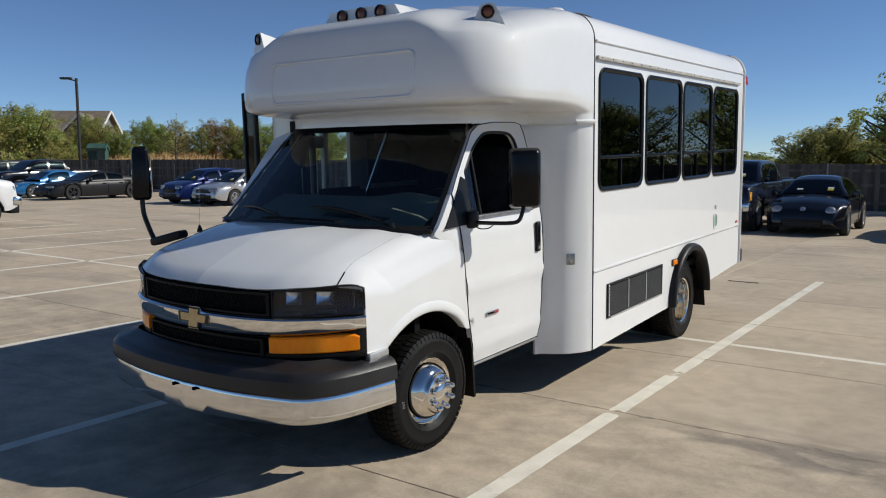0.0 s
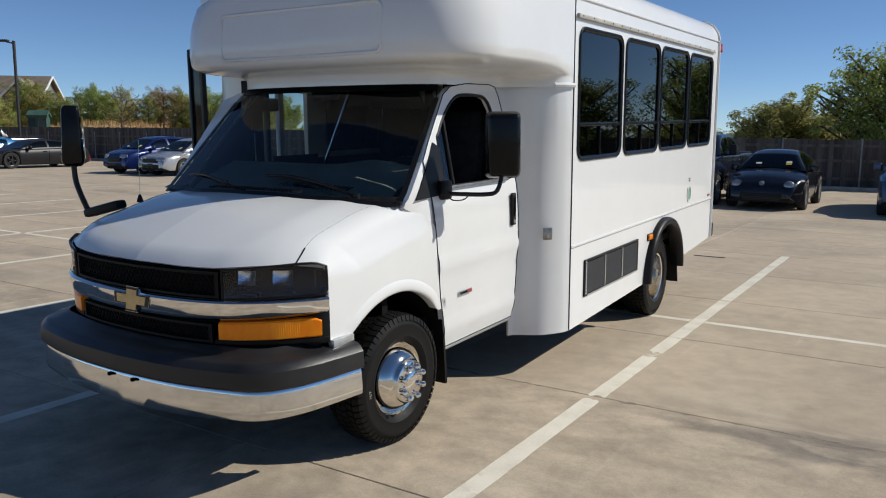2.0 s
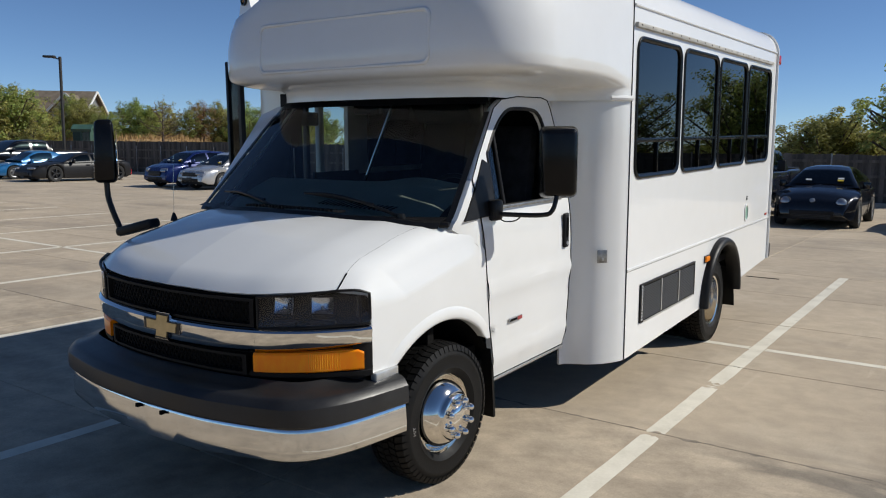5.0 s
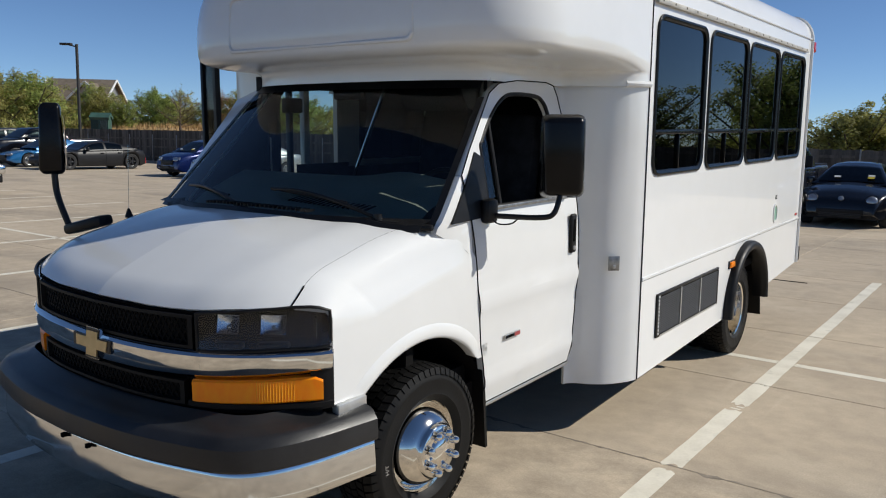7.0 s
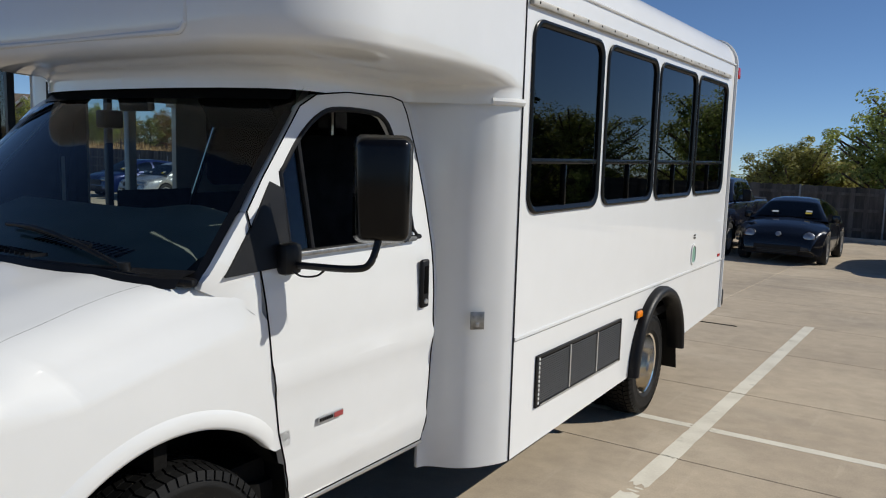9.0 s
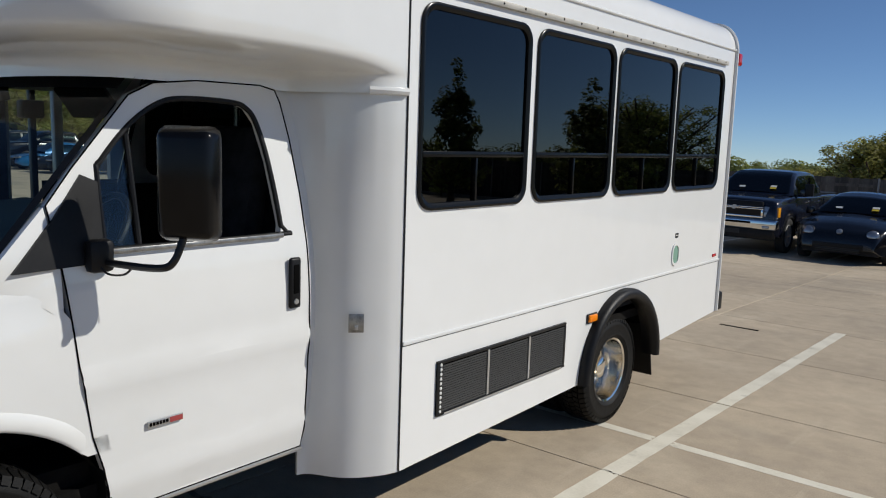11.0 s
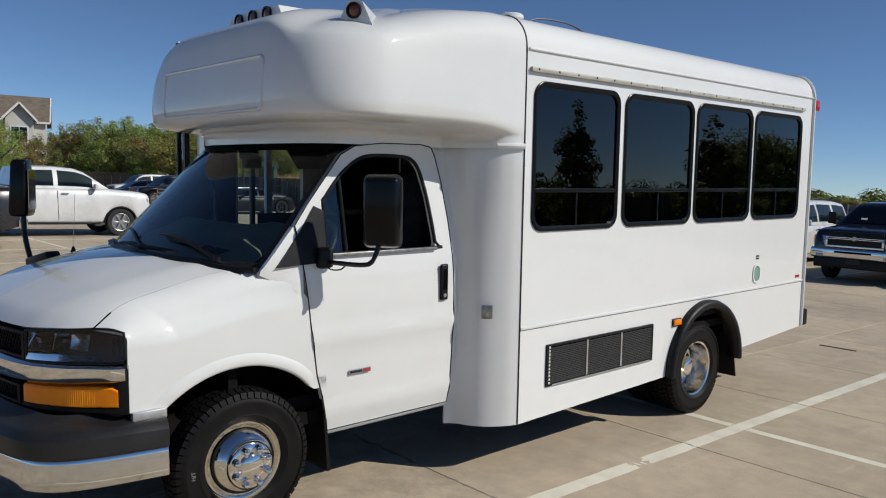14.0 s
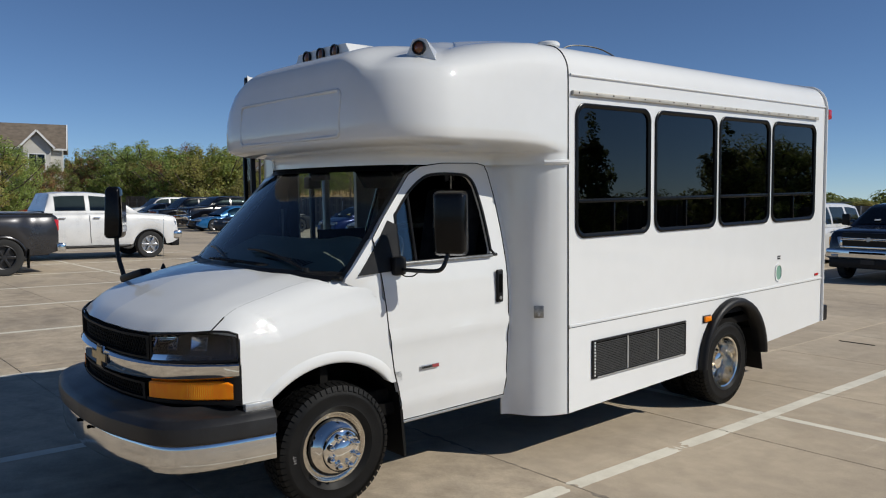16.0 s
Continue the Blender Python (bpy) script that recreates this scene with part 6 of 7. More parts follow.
KINDS = [("scrub", scrub), ("scrub", scrub), ("mid", mid), ("mid", mid), ("scrub", scrub), ("dark", dark), ("mid", mid)]
tree_row(44, 62, 1.25, 76, 8, 1.0, KINDS + [("rust", rust)])
tree_row(44, 58, 1.7, 84, 8, 0.9, KINDS)
tree_row(63.1, 92, 1.15, 58, 5, 1.0, KINDS + [("rust", rust)])
tree_row(63.4, 92, 1.35, 62, 10, 0.88, KINDS)
tree_row(63.2, 82, 1.6, 57, 2, 0.6, KINDS)
for az, d, slope, (name, src) in ((60.0, 84, 0.050, KINDS[2]), (59.3, 80, 0.047, KINDS[0]), (60.9, 82, 0.036, KINDS[0]), (61.7, 76, 0.026, KINDS[0]), (56.2, 82, 0.048, KINDS[2]),
                                  (54.6, 84, 0.045, KINDS[0]), (62.9, 74, 0.044, KINDS[0]), (63.6, 73, 0.055, KINDS[2]), (64.6, 76, 0.057, KINDS[0]), (65.6, 72, 0.057, KINDS[0]), (67.0, 74, 0.055, KINDS[2]),
                                  (58.2, 78, 0.032, KINDS[2]), (62.4, 63, 0.024, KINDS[0]), (77.2, 66, 0.060, KINDS[2]), (76.3, 80, 0.046, KINDS[2]), (78.6, 62, 0.060, KINDS[0]), (75.2, 84, 0.033, ("rust", rust)), (74.6, 88, 0.037, KINDS[5])):
    x, y = 3.8 - d * math.sin(radians(az)), -3.4 + d * math.cos(radians(az))
    base = rise(x, y) - 0.35 if y > FENCE_Y else 0
    k = (1.74 + slope * d * 1.12 - base) / HEIGHT[name]
    put_tree(src, x, y, base, k * 1.05, 40 * az, k)
for i in range(26):
    x, y = -60 + 3.4 * i + rng.uniform(-1, 1), 78 + rng.uniform(-8, 18)
    put_tree(rng.choice((mid, dark, oak, dark)), x, y, 0, rng.uniform(0.8, 1.05), rng.uniform(0, 360), rng.uniform(0.62, 0.85))
# trees on the open side, which the coach windows mirror
cone = tree("upright conical green tree beside the car park", 4.9, 1.45, 0.5, DEEP, 61, 40, 42, 0.07, slim=True, group="trees beside the car park")
cone.matrix_basis = pose(15.5, 20.0, 0)
put_tree(cone, 12.8, 24.5, 0, 1.2, 130, 0.95)
put_tree(mid, 11.1, 25.6, 0, 0.6, 250, 0.62)
for x, y, s, src in ((15.5, 29.3, 0.6, dark), (19, 17, 0.5, mid), (23, 20, 0.55, dark), (26, 14, 0.6, mid), (28, 9, 0.55, dark), (20, 25, 0.5, mid), (30, 22, 0.7, dark), (31, 3, 0.6, mid), (33, 16, 0.65, mid), (34, 27, 0.7, dark)):
    put_tree(src, x, y, 0, s, rng.uniform(0, 360))
wood = []
for i in range(120):
    a = radians(-60 + 2.1 * i)
    r = rng.uniform(3.5, 6)
    wood.append((Vector((-10 + 230 * math.cos(a), 20 + 230 * math.sin(a), r * 0.5)), (r * 1.2, r * 1.2, r * rng.uniform(0.6, 0.9))))
for i in range(90):
    r = rng.uniform(2.0, 3.4)
    wood.append((Vector((-170 + 3.7 * i, 150 + rng.uniform(-14, 14), r * 0.5)), (r * 1.1, r * 1.1, r * rng.uniform(0.7, 0.95))))
tagged(part("far_woods", leaf_cloud(wood, 480, 0.38, rng), DEEP), "far belt of dark green woods", "woods", kind="stuff")
tufts, fs = [], []
for i in range(26000):
    x, y = rng.uniform(-115, -30), FENCE_Y + 1 + 26 * rng.random() ** 1.6
    z = rise(x, y) - 0.05
    h, a = rng.uniform(0.2, 0.6), rng.uniform(0, 6.28)
    n = len(tufts)
    tufts += [(x - 0.035 * math.cos(a), y - 0.035 * math.sin(a), z), (x + 0.035 * math.cos(a), y + 0.035 * math.sin(a), z), (x + rng.uniform(-0.2, 0.2), y + rng.uniform(-0.1, 0.1), z + h)]
    fs.append((n, n + 1, n + 2))
me = bpy.data.meshes.new("tufts")
me.from_pydata(tufts, [], fs)
tagged(part("grass", me, DRYGRASS), "tall dry golden grass", "grass", kind="stuff")

# ---- houses, lamp post, shed ----
ROOFM = vary(mat("brown_shingles", (0.15, 0.12, 0.09), 0.9), (0.12, 0.096, 0.072), (0.20, 0.16, 0.12), 2, bump=0.4, bump_scale=12)
SIDE_L = vary(mat("pale_siding", (0.55, 0.53, 0.48), 0.8), (0.5, 0.48, 0.43), (0.6, 0.58, 0.53), 1)
SIDE_D = vary(mat("grey_blue_siding", (0.18, 0.19, 0.2), 0.8), (0.16, 0.17, 0.18), (0.2, 0.21, 0.22), 1)
TRIM = mat("white_trim", (0.75, 0.75, 0.73), 0.6)


def gable(bm, x0, x1, y0, y1, z0, z1, along="x", over=0.4):
    """A gable roof with thickness over a box."""
    own = bmesh.new()
    if along == "x":
        ym = (y0 + y1) / 2
        rows = [[Vector((x, y0 - over, z0 - 0.15)), Vector((x, ym, z1)), Vector((x, y1 + over, z0 - 0.15))] for x in (x0 - over, x1 + over)]
    else:
        xm = (x0 + x1) / 2
        rows = [[Vector((x0 - over, y, z0 - 0.15)), Vector((xm, y, z1)), Vector((x1 + over, y, z0 - 0.15))] for y in (y0 - over, y1 + over)]
    grid(rows, bm=own)
    thick(own, 0.18)
    return join(own, bm)


def gable_end(x0, x1, y0, y1, z0, z1, along, first):
    """One gable wall under the roof, with thickness."""
    own = bmesh.new()
    if along == "x":
        x, ym = (x0 + 0.02 if first else x1 - 0.14), (y0 + y1) / 2
        tri = [(x, y0, z0), (x, y1, z0), (x, ym, z1 - 0.1)]
        step = Vector((0.12, 0, 0))
    else:
        y, xm = (y0 + 0.02 if first else y1 - 0.14), (x0 + x1) / 2
        tri = [(x0, y, z0), (x1, y, z0), (xm, y, z1 - 0.1)]
        step = Vector((0, 0.12, 0))
    a = [own.verts.new(p) for p in tri]
    b = [own.verts.new(Vector(p) + step) for p in tri]
    own.faces.new(a)
    own.faces.new(b)
    for i in range(3):
        own.faces.new((a[i], a[(i + 1) % 3], b[(i + 1) % 3], b[i]))
    return own


def house_window(parent, x, y, z, w=1.0, h=1.4, face="y"):
    f = box(-w / 2 - 0.1, w / 2 + 0.1, -0.05, 0.02, -h / 2 - 0.1, h / 2 + 0.1)
    m = pose(x, y, z, 0, 0, 0 if face == "y" else 90)
    win = part("window", moved(f, m), TRIM, parent)
    for k in (-1, 1):
        part("pane", moved(box(k * w / 4 - w / 4 + 0.03, k * w / 4 + w / 4 - 0.03, -0.07, -0.052, -h / 2, h / 2), m), CARGLASS, win)


def house(label, m, w, d, eave, ridge, wing, wall_m, gable_m):
    """A two-storey house with a main roof and a front gable wing."""
    h = thing("house", label, "house", m)
    part("wall", box(-w / 2, w / 2, 0, d, -1, eave), wall_m, h)
    for first in (True, False):
        part("gable_wall", gable_end(-w / 2, w / 2, 0, d, eave - 0.02, ridge, "x", first), wall_m, h)
        part("eave_board", box(-w / 2 - 0.45, w / 2 + 0.45, -0.46 if first else d + 0.34, -0.34 if first else d + 0.46, eave - 0.36, eave - 0.16), TRIM, h)
        for s in (-1, 1):
            part("rake_board", moved(box(-0.06, 0.06, -0.1, 0.1, 0, math.hypot(d / 2 + 0.4, ridge - eave + 0.15)), Matrix.Translation(((-w / 2 - 0.45) if first else (w / 2 + 0.45), d / 2 + s * (d / 2 + 0.4), eave - 0.22)) @ pose(0, 0, 0, s * math.degrees(math.atan2(d / 2 + 0.4, ridge - eave + 0.15)), 0, 0)), TRIM, h)
    part("roof", gable(bmesh.new(), -w / 2, w / 2, 0, d, eave, ridge), ROOFM, h, "brown shingled roof")
    for x, ww, dd, rz in wing:
        part("wing_wall", box(x - ww / 2, x + ww / 2, -dd, 0.5, -1, eave), gable_m, h)
        part("wing_gable", gable_end(x - ww / 2, x + ww / 2, -dd, d / 2, eave - 0.02, rz, "y", True), gable_m, h)
        part("wing_roof", gable(bmesh.new(), x - ww / 2, x + ww / 2, -dd, d / 2, eave, rz, "y"), ROOFM, h)
        for s in (-1, 1):
            part("barge_board", moved(box(-0.1, 0.1, -0.06, 0.06, 0, math.hypot(ww / 2 + 0.4, rz - eave + 0.15)), Matrix.Translation((x + s * (ww / 2 + 0.4), -dd - 0.45, eave - 0.2)) @ pose(0, 0, 0, 0, -s * math.degrees(math.atan2(ww / 2 + 0.4, rz - eave + 0.15)), 0)), TRIM, h)
        for zz in (eave - 1.6, eave - 4.4):
            house_window(h, x, -dd - 0.03, zz, 1.5, 1.5)
    for x in (-w * 0.36, w * 0.1, w * 0.4):
        house_window(h, x, -0.03, eave - 1.6, 1.0, 1.4)
    return h


# ---- lamp post ----
DARKPOLE = mat("bronze_pole", (0.03, 0.026, 0.022), 0.5)
az = radians(60.3)
lamp = thing("street_lamp", "dark bronze car park lamp on a tall pole", "street lamp", pose(3.6 - 52 * math.sin(az), -3.7 + 52 * math.cos(az), 0))
part("pole", tube([(0, 0, -0.05), (0, 0, 6.75)], 0.085, 10), DARKPOLE, lamp)
part("lamp_arm", tube([(0, 0, 6.6), (-0.35, -0.25, 6.7)], 0.04, 8), DARKPOLE, lamp)
part("lamp_head", moved(box(-0.4, 0.25, -0.16, 0.16, -0.06, 0.06, 0.03), pose(-0.45, -0.3, 6.75, 0, 0, 35)), DARKPOLE, lamp)

a = radians(61.0)
house("two-storey house with brown roof and pale gables among trees", pose(3.6 - 96 * math.sin(a), -3.7 + 96 * math.cos(a), 1.55, 0, 0, 40), 6.6, 6.2, 3.9, 6.1, ((1.9, 3.0, 1.0, 5.6),), SIDE_D, SIDE_L)
a = radians(80.8)
house("long pale apartment house with brown roof and white gables", pose(4.6 - 95 * math.sin(a), -2.4 + 95 * math.cos(a), 0.6, 0, 0, 74), 20, 9, 6.6, 9.4, ((7.6, 2.6, 1.0, 8.3), (1.2, 3.4, 1.0, 8.9), (-5.4, 4.0, 1.2, 9.0)), SIDE_L, SIDE_L)
a = radians(59.2)
shed = thing("shed", "small dark green utility shed behind the fence", "shed", pose(3.6 - 71 * math.sin(a), -3.7 + 71 * math.cos(a), rise(3.6 - 71 * math.sin(a), -3.7 + 71 * math.cos(a)) + 0.1, 0, 0, 40) @ Matrix.Diagonal((0.85, 0.85, 1.3, 1)))
GREENM = vary(mat("green_metal", (0.05, 0.11, 0.085), 0.5), (0.035, 0.08, 0.065), (0.06, 0.13, 0.1), 2)
part("wall", box(-0.8, 0.8, -0.5, 0.5, -0.3, 1.35), GREENM, shed)
part("roof", gable(bmesh.new(), -0.8, 0.8, -0.5, 0.5, 1.45, 1.6, over=0.12), GREENM, shed)
part("door", box(-0.75, -0.1, -0.54, -0.5, 0.05, 1.25), mat("dark_green_metal", (0.02, 0.05, 0.04), 0.5), shed)
part("window", box(0.1, 0.7, -0.54, -0.5, 0.55, 1.2), CARGLASS, shed)

# ---- parked cars ----
CAR_RUB = mat("car_tyre", (0.018, 0.018, 0.018), 0.8)
ALLOY = vary(mat("alloy_rim", (0.5, 0.5, 0.5), 0.3, 0.9), (0.4, 0.4, 0.4), (0.55, 0.55, 0.55), 8)
DARKRIM = mat("dark_rim", (0.04, 0.04, 0.042), 0.35, 0.6)
HEADL = mat("headlamp_glass", (0.34, 0.35, 0.37), 0.14, 0.6, 0.8)
INNER = mat("car_interior", (0.02, 0.02, 0.022), 0.9)
YELLOW = mat("yellow_paper", (0.7, 0.5, 0.03), 0.7)
PAPER = mat("white_paper", (0.75, 0.75, 0.72), 0.7)


def wheel_meshes(r, w, spokes, rim_r):
    h = w / 2
    ty = finish(lathe([(rim_r, -h * 0.8), (r * 0.82, -h), (r * 0.95, -h * 0.95), (r, -h * 0.75), (r, h * 0.75), (r * 0.95, h * 0.95), (r * 0.82, h), (rim_r, h * 0.8)], 36), 40)
    bm = lathe([(rim_r, h * 0.8), (rim_r * 0.96, h * 0.86), (rim_r * 0.9, h * 0.8), (rim_r * 0.86, h * 0.1), (0.05, h * 0.1), (0.0, h * 0.1)], 36)
    for i in range(spokes):
        a = 360 * i / spokes
        join(moved(box(h * 0.35, h * 0.78, 0.02, rim_r * 0.92, -0.028, 0.028, 0.008), pose(0, 0, 0, a)), bm)
    join(lathe([(0.06, h * 0.3), (0.055, h * 0.82), (0.0, h * 0.85)], 14), bm)
    return ty, finish(bm, 40)


def table(pairs):
    return sorted(pairs)


def car(name, label, m, L, W, H, top, roof, color, r=0.33, wb=(0.85, 3.5), sill=0.24, glass_spans=(), rim=ALLOY, spokes=5, lamp=(0.66, 0.16, 0.34), grille=(0.5, 0.14, 0.9), tuck=0.26, chrome=False, open_bed=None, nose_pull=0.16, flare=0.0, rails=False, stickers=False, round_lamp=0.0, bulge=0.0, crown=0.018, truck=False, dual=0.0, tow_mirrors=False):
    """A car facing -y: its body is lofted along its length, with wheel arches cut into it, a glazed cabin, wheels, lamps, mirrors.
    top: (distance from the nose, height) of hood, belt and deck; roof: the same for the cabin."""
    c = thing(name, label, "pickup truck" if "pickup" in name else "car", m)
    hw = W / 2
    belt = lambda l: lerp(top, l)
    n = int(L / 0.055)

    def half(l):
        w = hw
        if l < 0.7:
            w *= 1 - nose_pull * (1 - l / 0.7) ** 2.2
        if l > L - 0.5:
            w *= 1 - 0.10 * (1 - (L - l) / 0.5) ** 2
        for a in wb:
            w += flare * math.exp(-((l - a) / 0.42) ** 2)
        w += dual * math.exp(-((l - wb[-1]) / 0.5) ** 4)
        return w

    rows = []
    arch = r * 1.16
    for i in range(n + 1):
        l = L * i / n
        w, zt = half(l), belt(l)
        zb = sill + (0.10 * (1 - l / 0.25) if l < 0.25 else 0) + (0.08 * (1 - (L - l) / 0.3) if L - l < 0.3 else 0)
        for a in wb:
            d = arch ** 2 - (l - a) ** 2
            if d > 0:
                zb = max(zb, min(zt - 0.08, r * 0.95 + math.sqrt(d)))
        hgt = zt - zb
        sec = [(w * 0.955, zb), (w * 0.985, zb + hgt * 0.12), (w, zb + hgt * 0.42), (w * 0.995, zb + hgt * 0.66), (w * 0.965, zt - 0.075 if hgt > 0.2 else zb + hgt * 0.8), (w * 0.925, zt - 0.028), (w * 0.84, zt - 0.004), (w * 0.5, zt + 0.012 + bulge * min(1, l / 0.5)), (0, zt + 0.02 + bulge * 1.35 * min(1, l / 0.5))]
        rows.append([Vector((x, l, z)) for x, z in sec] + [Vector((-x, l, z)) for x, z in reversed(sec[:-1])])
    bm = grid(rows)
    bm.verts.ensure_lookup_table()
    k = len(rows[0])
    bm.faces.new([bm.verts[i] for i in range(k)])
    bm.faces.new([bm.verts[len(bm.verts) - k + i] for i in range(k)])
    body = part("body", bm, color, c, smooth=48)
    part("underbody", box(-hw * 0.82, hw * 0.82, 0.2, L - 0.2, sill - 0.02, sill + 0.22), INNER, c)
    part("wheel_housing", box(-hw * 0.80, hw * 0.80, 0.35, L - 0.35, sill, max(0.5, r * 2.0)), INNER, c)
    # cabin
    l0, l1 = roof[0][0], roof[-1][0]
    steps = int((l1 - l0) / 0.06)

    def zr(l):
        return lerp(roof, l)

    def edge(l):
        f = max(0.0, min(1.0, (zr(l) - belt(l)) / max(0.05, H - belt(l))))
        return half(l) * 0.925 - tuck * f

    rows = []
    for i in range(steps + 1):
        l = l0 + (l1 - l0) * i / steps
        b, z, e, wb_ = belt(l) - 0.02, max(zr(l), belt(l) - 0.015), edge(l), half(l) * 0.925
        d = z - b
        sec = [(wb_, b), (wb_ * 0.6 + e * 0.4 + 0.012, b + d * 0.45), (e + 0.014, b + d * 0.86), (e - 0.03, b + d * 0.965), (e - 0.11, z - d * 0.0), (e * 0.5, z + crown * 0.72 * min(1, d * 3)), (0, z + crown * min(1, d * 3))]
        rows.append([Vector((x, l, zz)) for x, zz in sec] + [Vector((-x, l, zz)) for x, zz in reversed(sec[:-1])])
    bm = grid(rows)
    if abs(rows[-1][6].z - belt(l1)) > 0.2:
        bm.verts.ensure_lookup_table()
        k = len(rows[0])
        bm.faces.new([bm.verts[len(bm.verts) - k + i] for i in range(k)])
    part("cabin", bm, color, c, smooth=40)

    def side_pt(l, f, s):
        b, z, e, wb_ = belt(l) - 0.02, max(zr(l), belt(l) - 0.015), edge(l), half(l) * 0.925
        d = z - b
        pts = [(0, wb_), (0.45, wb_ * 0.6 + e * 0.4 + 0.012), (0.86, e + 0.014)]
        return Vector((s * (lerp(pts, f) + 0.007), l, b + d * f))

    for s in (1, -1):
        for a, b in glass_spans:
            q = [[side_pt(a + (b - a) * i / 8, f, s) for f in (0.14, 0.3, 0.45, 0.65, 0.84)] for i in range(9)]
            part("side_window", grid(q), CARGLASS, c)
    ws = [l for l, z in roof if z >= H - 0.12][0]

    def top_pt(l, u):
        z, e = max(zr(l), belt(l)), edge(l)
        return Vector((u * (e - 0.09), l - 0.006, z + crown * 0.9 * (1 - 0.6 * u * u) + 0.006))

    def pane(a, b, nm):
        q = [[top_pt(a + (b - a) * i / 8, -1 + 0.25 * j) for j in range(9)] for i in range(9)]
        part(nm, grid(q), CARGLASS, c, smooth=60)

    pane(l0 + 0.05, ws - 0.03, "windshield")
    rl = [l for l, z in roof if z >= H - 0.14][-1]
    if l1 - rl > 0.15:
        gap_ = 0.06 if l1 - rl > 0.25 else 0.025
        pane(rl + gap_, l1 - gap_, "rear_window")
    elif l1 > rl - 0.01:
        part("rear_window", box(-hw * 0.6, hw * 0.6, l1 - 0.002, l1 + 0.008, belt(l1) + 0.1, H - 0.12), CARGLASS, c)
    part("cabin_inside", box(-hw * 0.5, hw * 0.5, l0 + 0.5, l1 - 0.3, belt(l0) - 0.1, belt(l0) + 0.05), INNER, c)
    # wheels
    ty, rm = wheel_meshes(r, 0.22, spokes, r * 0.66)
    for a in wb:
        for s in (1, -1):
            w = part("wheel", ty, CAR_RUB, c)
            w.matrix_basis = pose(s * (half(a) - 0.115), a, r, 0, 0, 0 if s > 0 else 180)
            part("rim", rm, rim, w)
    # lamps, grille, bumper, mirrors, handles, plate
    hz, hh, lw = lamp
    for s in (1, -1):
        x = half(0.12) - lw / 2 - 0.03
        hl = box(-lw / 2, lw / 2, -0.05, 0.09, -hh / 2, hh / 2, min(hh, 0.1) * 0.35, 3)
        if round_lamp:
            eye = part("headlight", moved(lathe([(0.0, 0.05), (round_lamp * 0.5, 0.044), (round_lamp * 0.85, 0.025), (round_lamp, 0.0), (round_lamp, -0.08)], 24), pose(s * (hw - 0.27), 0.13, hz, 0, 0, -90 + s * 16) @ pose(0, 0, 0, 0, -14, 0)), HEADL, c, "round clear headlight")
            bowl = bmesh.new()
            bmesh.ops.create_uvsphere(bowl, u_segments=24, v_segments=14, radius=1)
            for v in bowl.verts:
                v.co = Vector((s * (hw - 0.245) + v.co.x * 0.25, 0.86 + v.co.y * 0.80, 0.47 + v.co.z * 0.345))
            for f in [q for q in bowl.faces if q.calc_center_median().z < 0.45]:
                bowl.faces.remove(f)
            part("front_fender", bowl, color, c, smooth=60)
            part("lamp_ring", moved(lathe([(round_lamp, 0.0), (round_lamp * 1.08, 0.004), (round_lamp * 1.1, -0.06)], 24), pose(s * (hw - 0.27), 0.13, hz, 0, 0, -90 + s * 16) @ pose(0, 0, 0, 0, -14, 0)), BLACKM, eye)
        elif truck:
            eye = part("headlight", moved(box(-0.16, 0.16, -0.03, 0.16, -0.13, 0.13, 0.03, 3), pose(s * (hw - 0.20), 0.06, 0.985, -6, 0, s * 12)), HEADL, c, "clear upright headlight")
            part("lamp_divider", moved(box(-0.15, 0.15, -0.036, -0.028, -0.008, 0.008), pose(s * (hw - 0.20), 0.06, 0.985, -6, 0, s * 12)), GREYP, eye)
            if tow_mirrors:
                part("corner_lamp", box(*sorted((s * (hw - 0.085), s * (hw - 0.02))), 0.06, 0.22, 0.87, 1.10, 0.015), AMBERB, eye)
        else:
            part("headlight", moved(hl, pose(s * x, 0.075, hz, -12, 0, s * 22)), HEADL, c, "clear headlight")
        mx = half(l0 + 0.45) + 0.07
        mir = part("side_mirror", box(*sorted((s * (mx - 0.09), s * (mx + 0.10))), l0 + 0.36, l0 + 0.47, belt(l0 + 0.4) - 0.02, belt(l0 + 0.4) + 0.15, 0.035, 3), color, c)
        if tow_mirrors:
            part("tow_mirror_head", box(*sorted((s * (mx + 0.02), s * (mx + 0.22))), l0 + 0.34, l0 + 0.44, belt(l0 + 0.4) + 0.0, belt(l0 + 0.4) + 0.30, 0.03, 3), BLACKP, mir)
        part("mirror_stalk", box(*sorted((s * (mx - 0.14), s * (mx - 0.05))), l0 + 0.40, l0 + 0.45, belt(l0 + 0.4) - 0.03, belt(l0 + 0.4) + 0.03), BLACKP, mir)
        part("tail_light", box(*sorted((s * (half(L) - 0.14), s * (half(L) + 0.005))), L - 0.10, L + 0.008, belt(L) - 0.32, belt(L) - 0.06, 0.01), RED, c)
        for a, b in glass_spans:
            l = b - 0.16
            part("door_handle", box(*sorted((s * half(l) * 0.985, s * (half(l) + 0.022))), l - 0.09, l + 0.09, belt(l) - 0.16, belt(l) - 0.125, 0.008), CHROME if chrome else color, c)
            part("door_gap", tube([(s * half(b) * 0.972, b + 0.03, belt(b) - 0.07), (s * (half(b) * 0.997 + 0.002), b + 0.03, belt(b) - 0.25), (s * (half(b) + 0.001), b + 0.02, sill + 0.30), (s * half(b) * 0.987, b, sill + 0.07)], 0.006, 5), GAP, c)
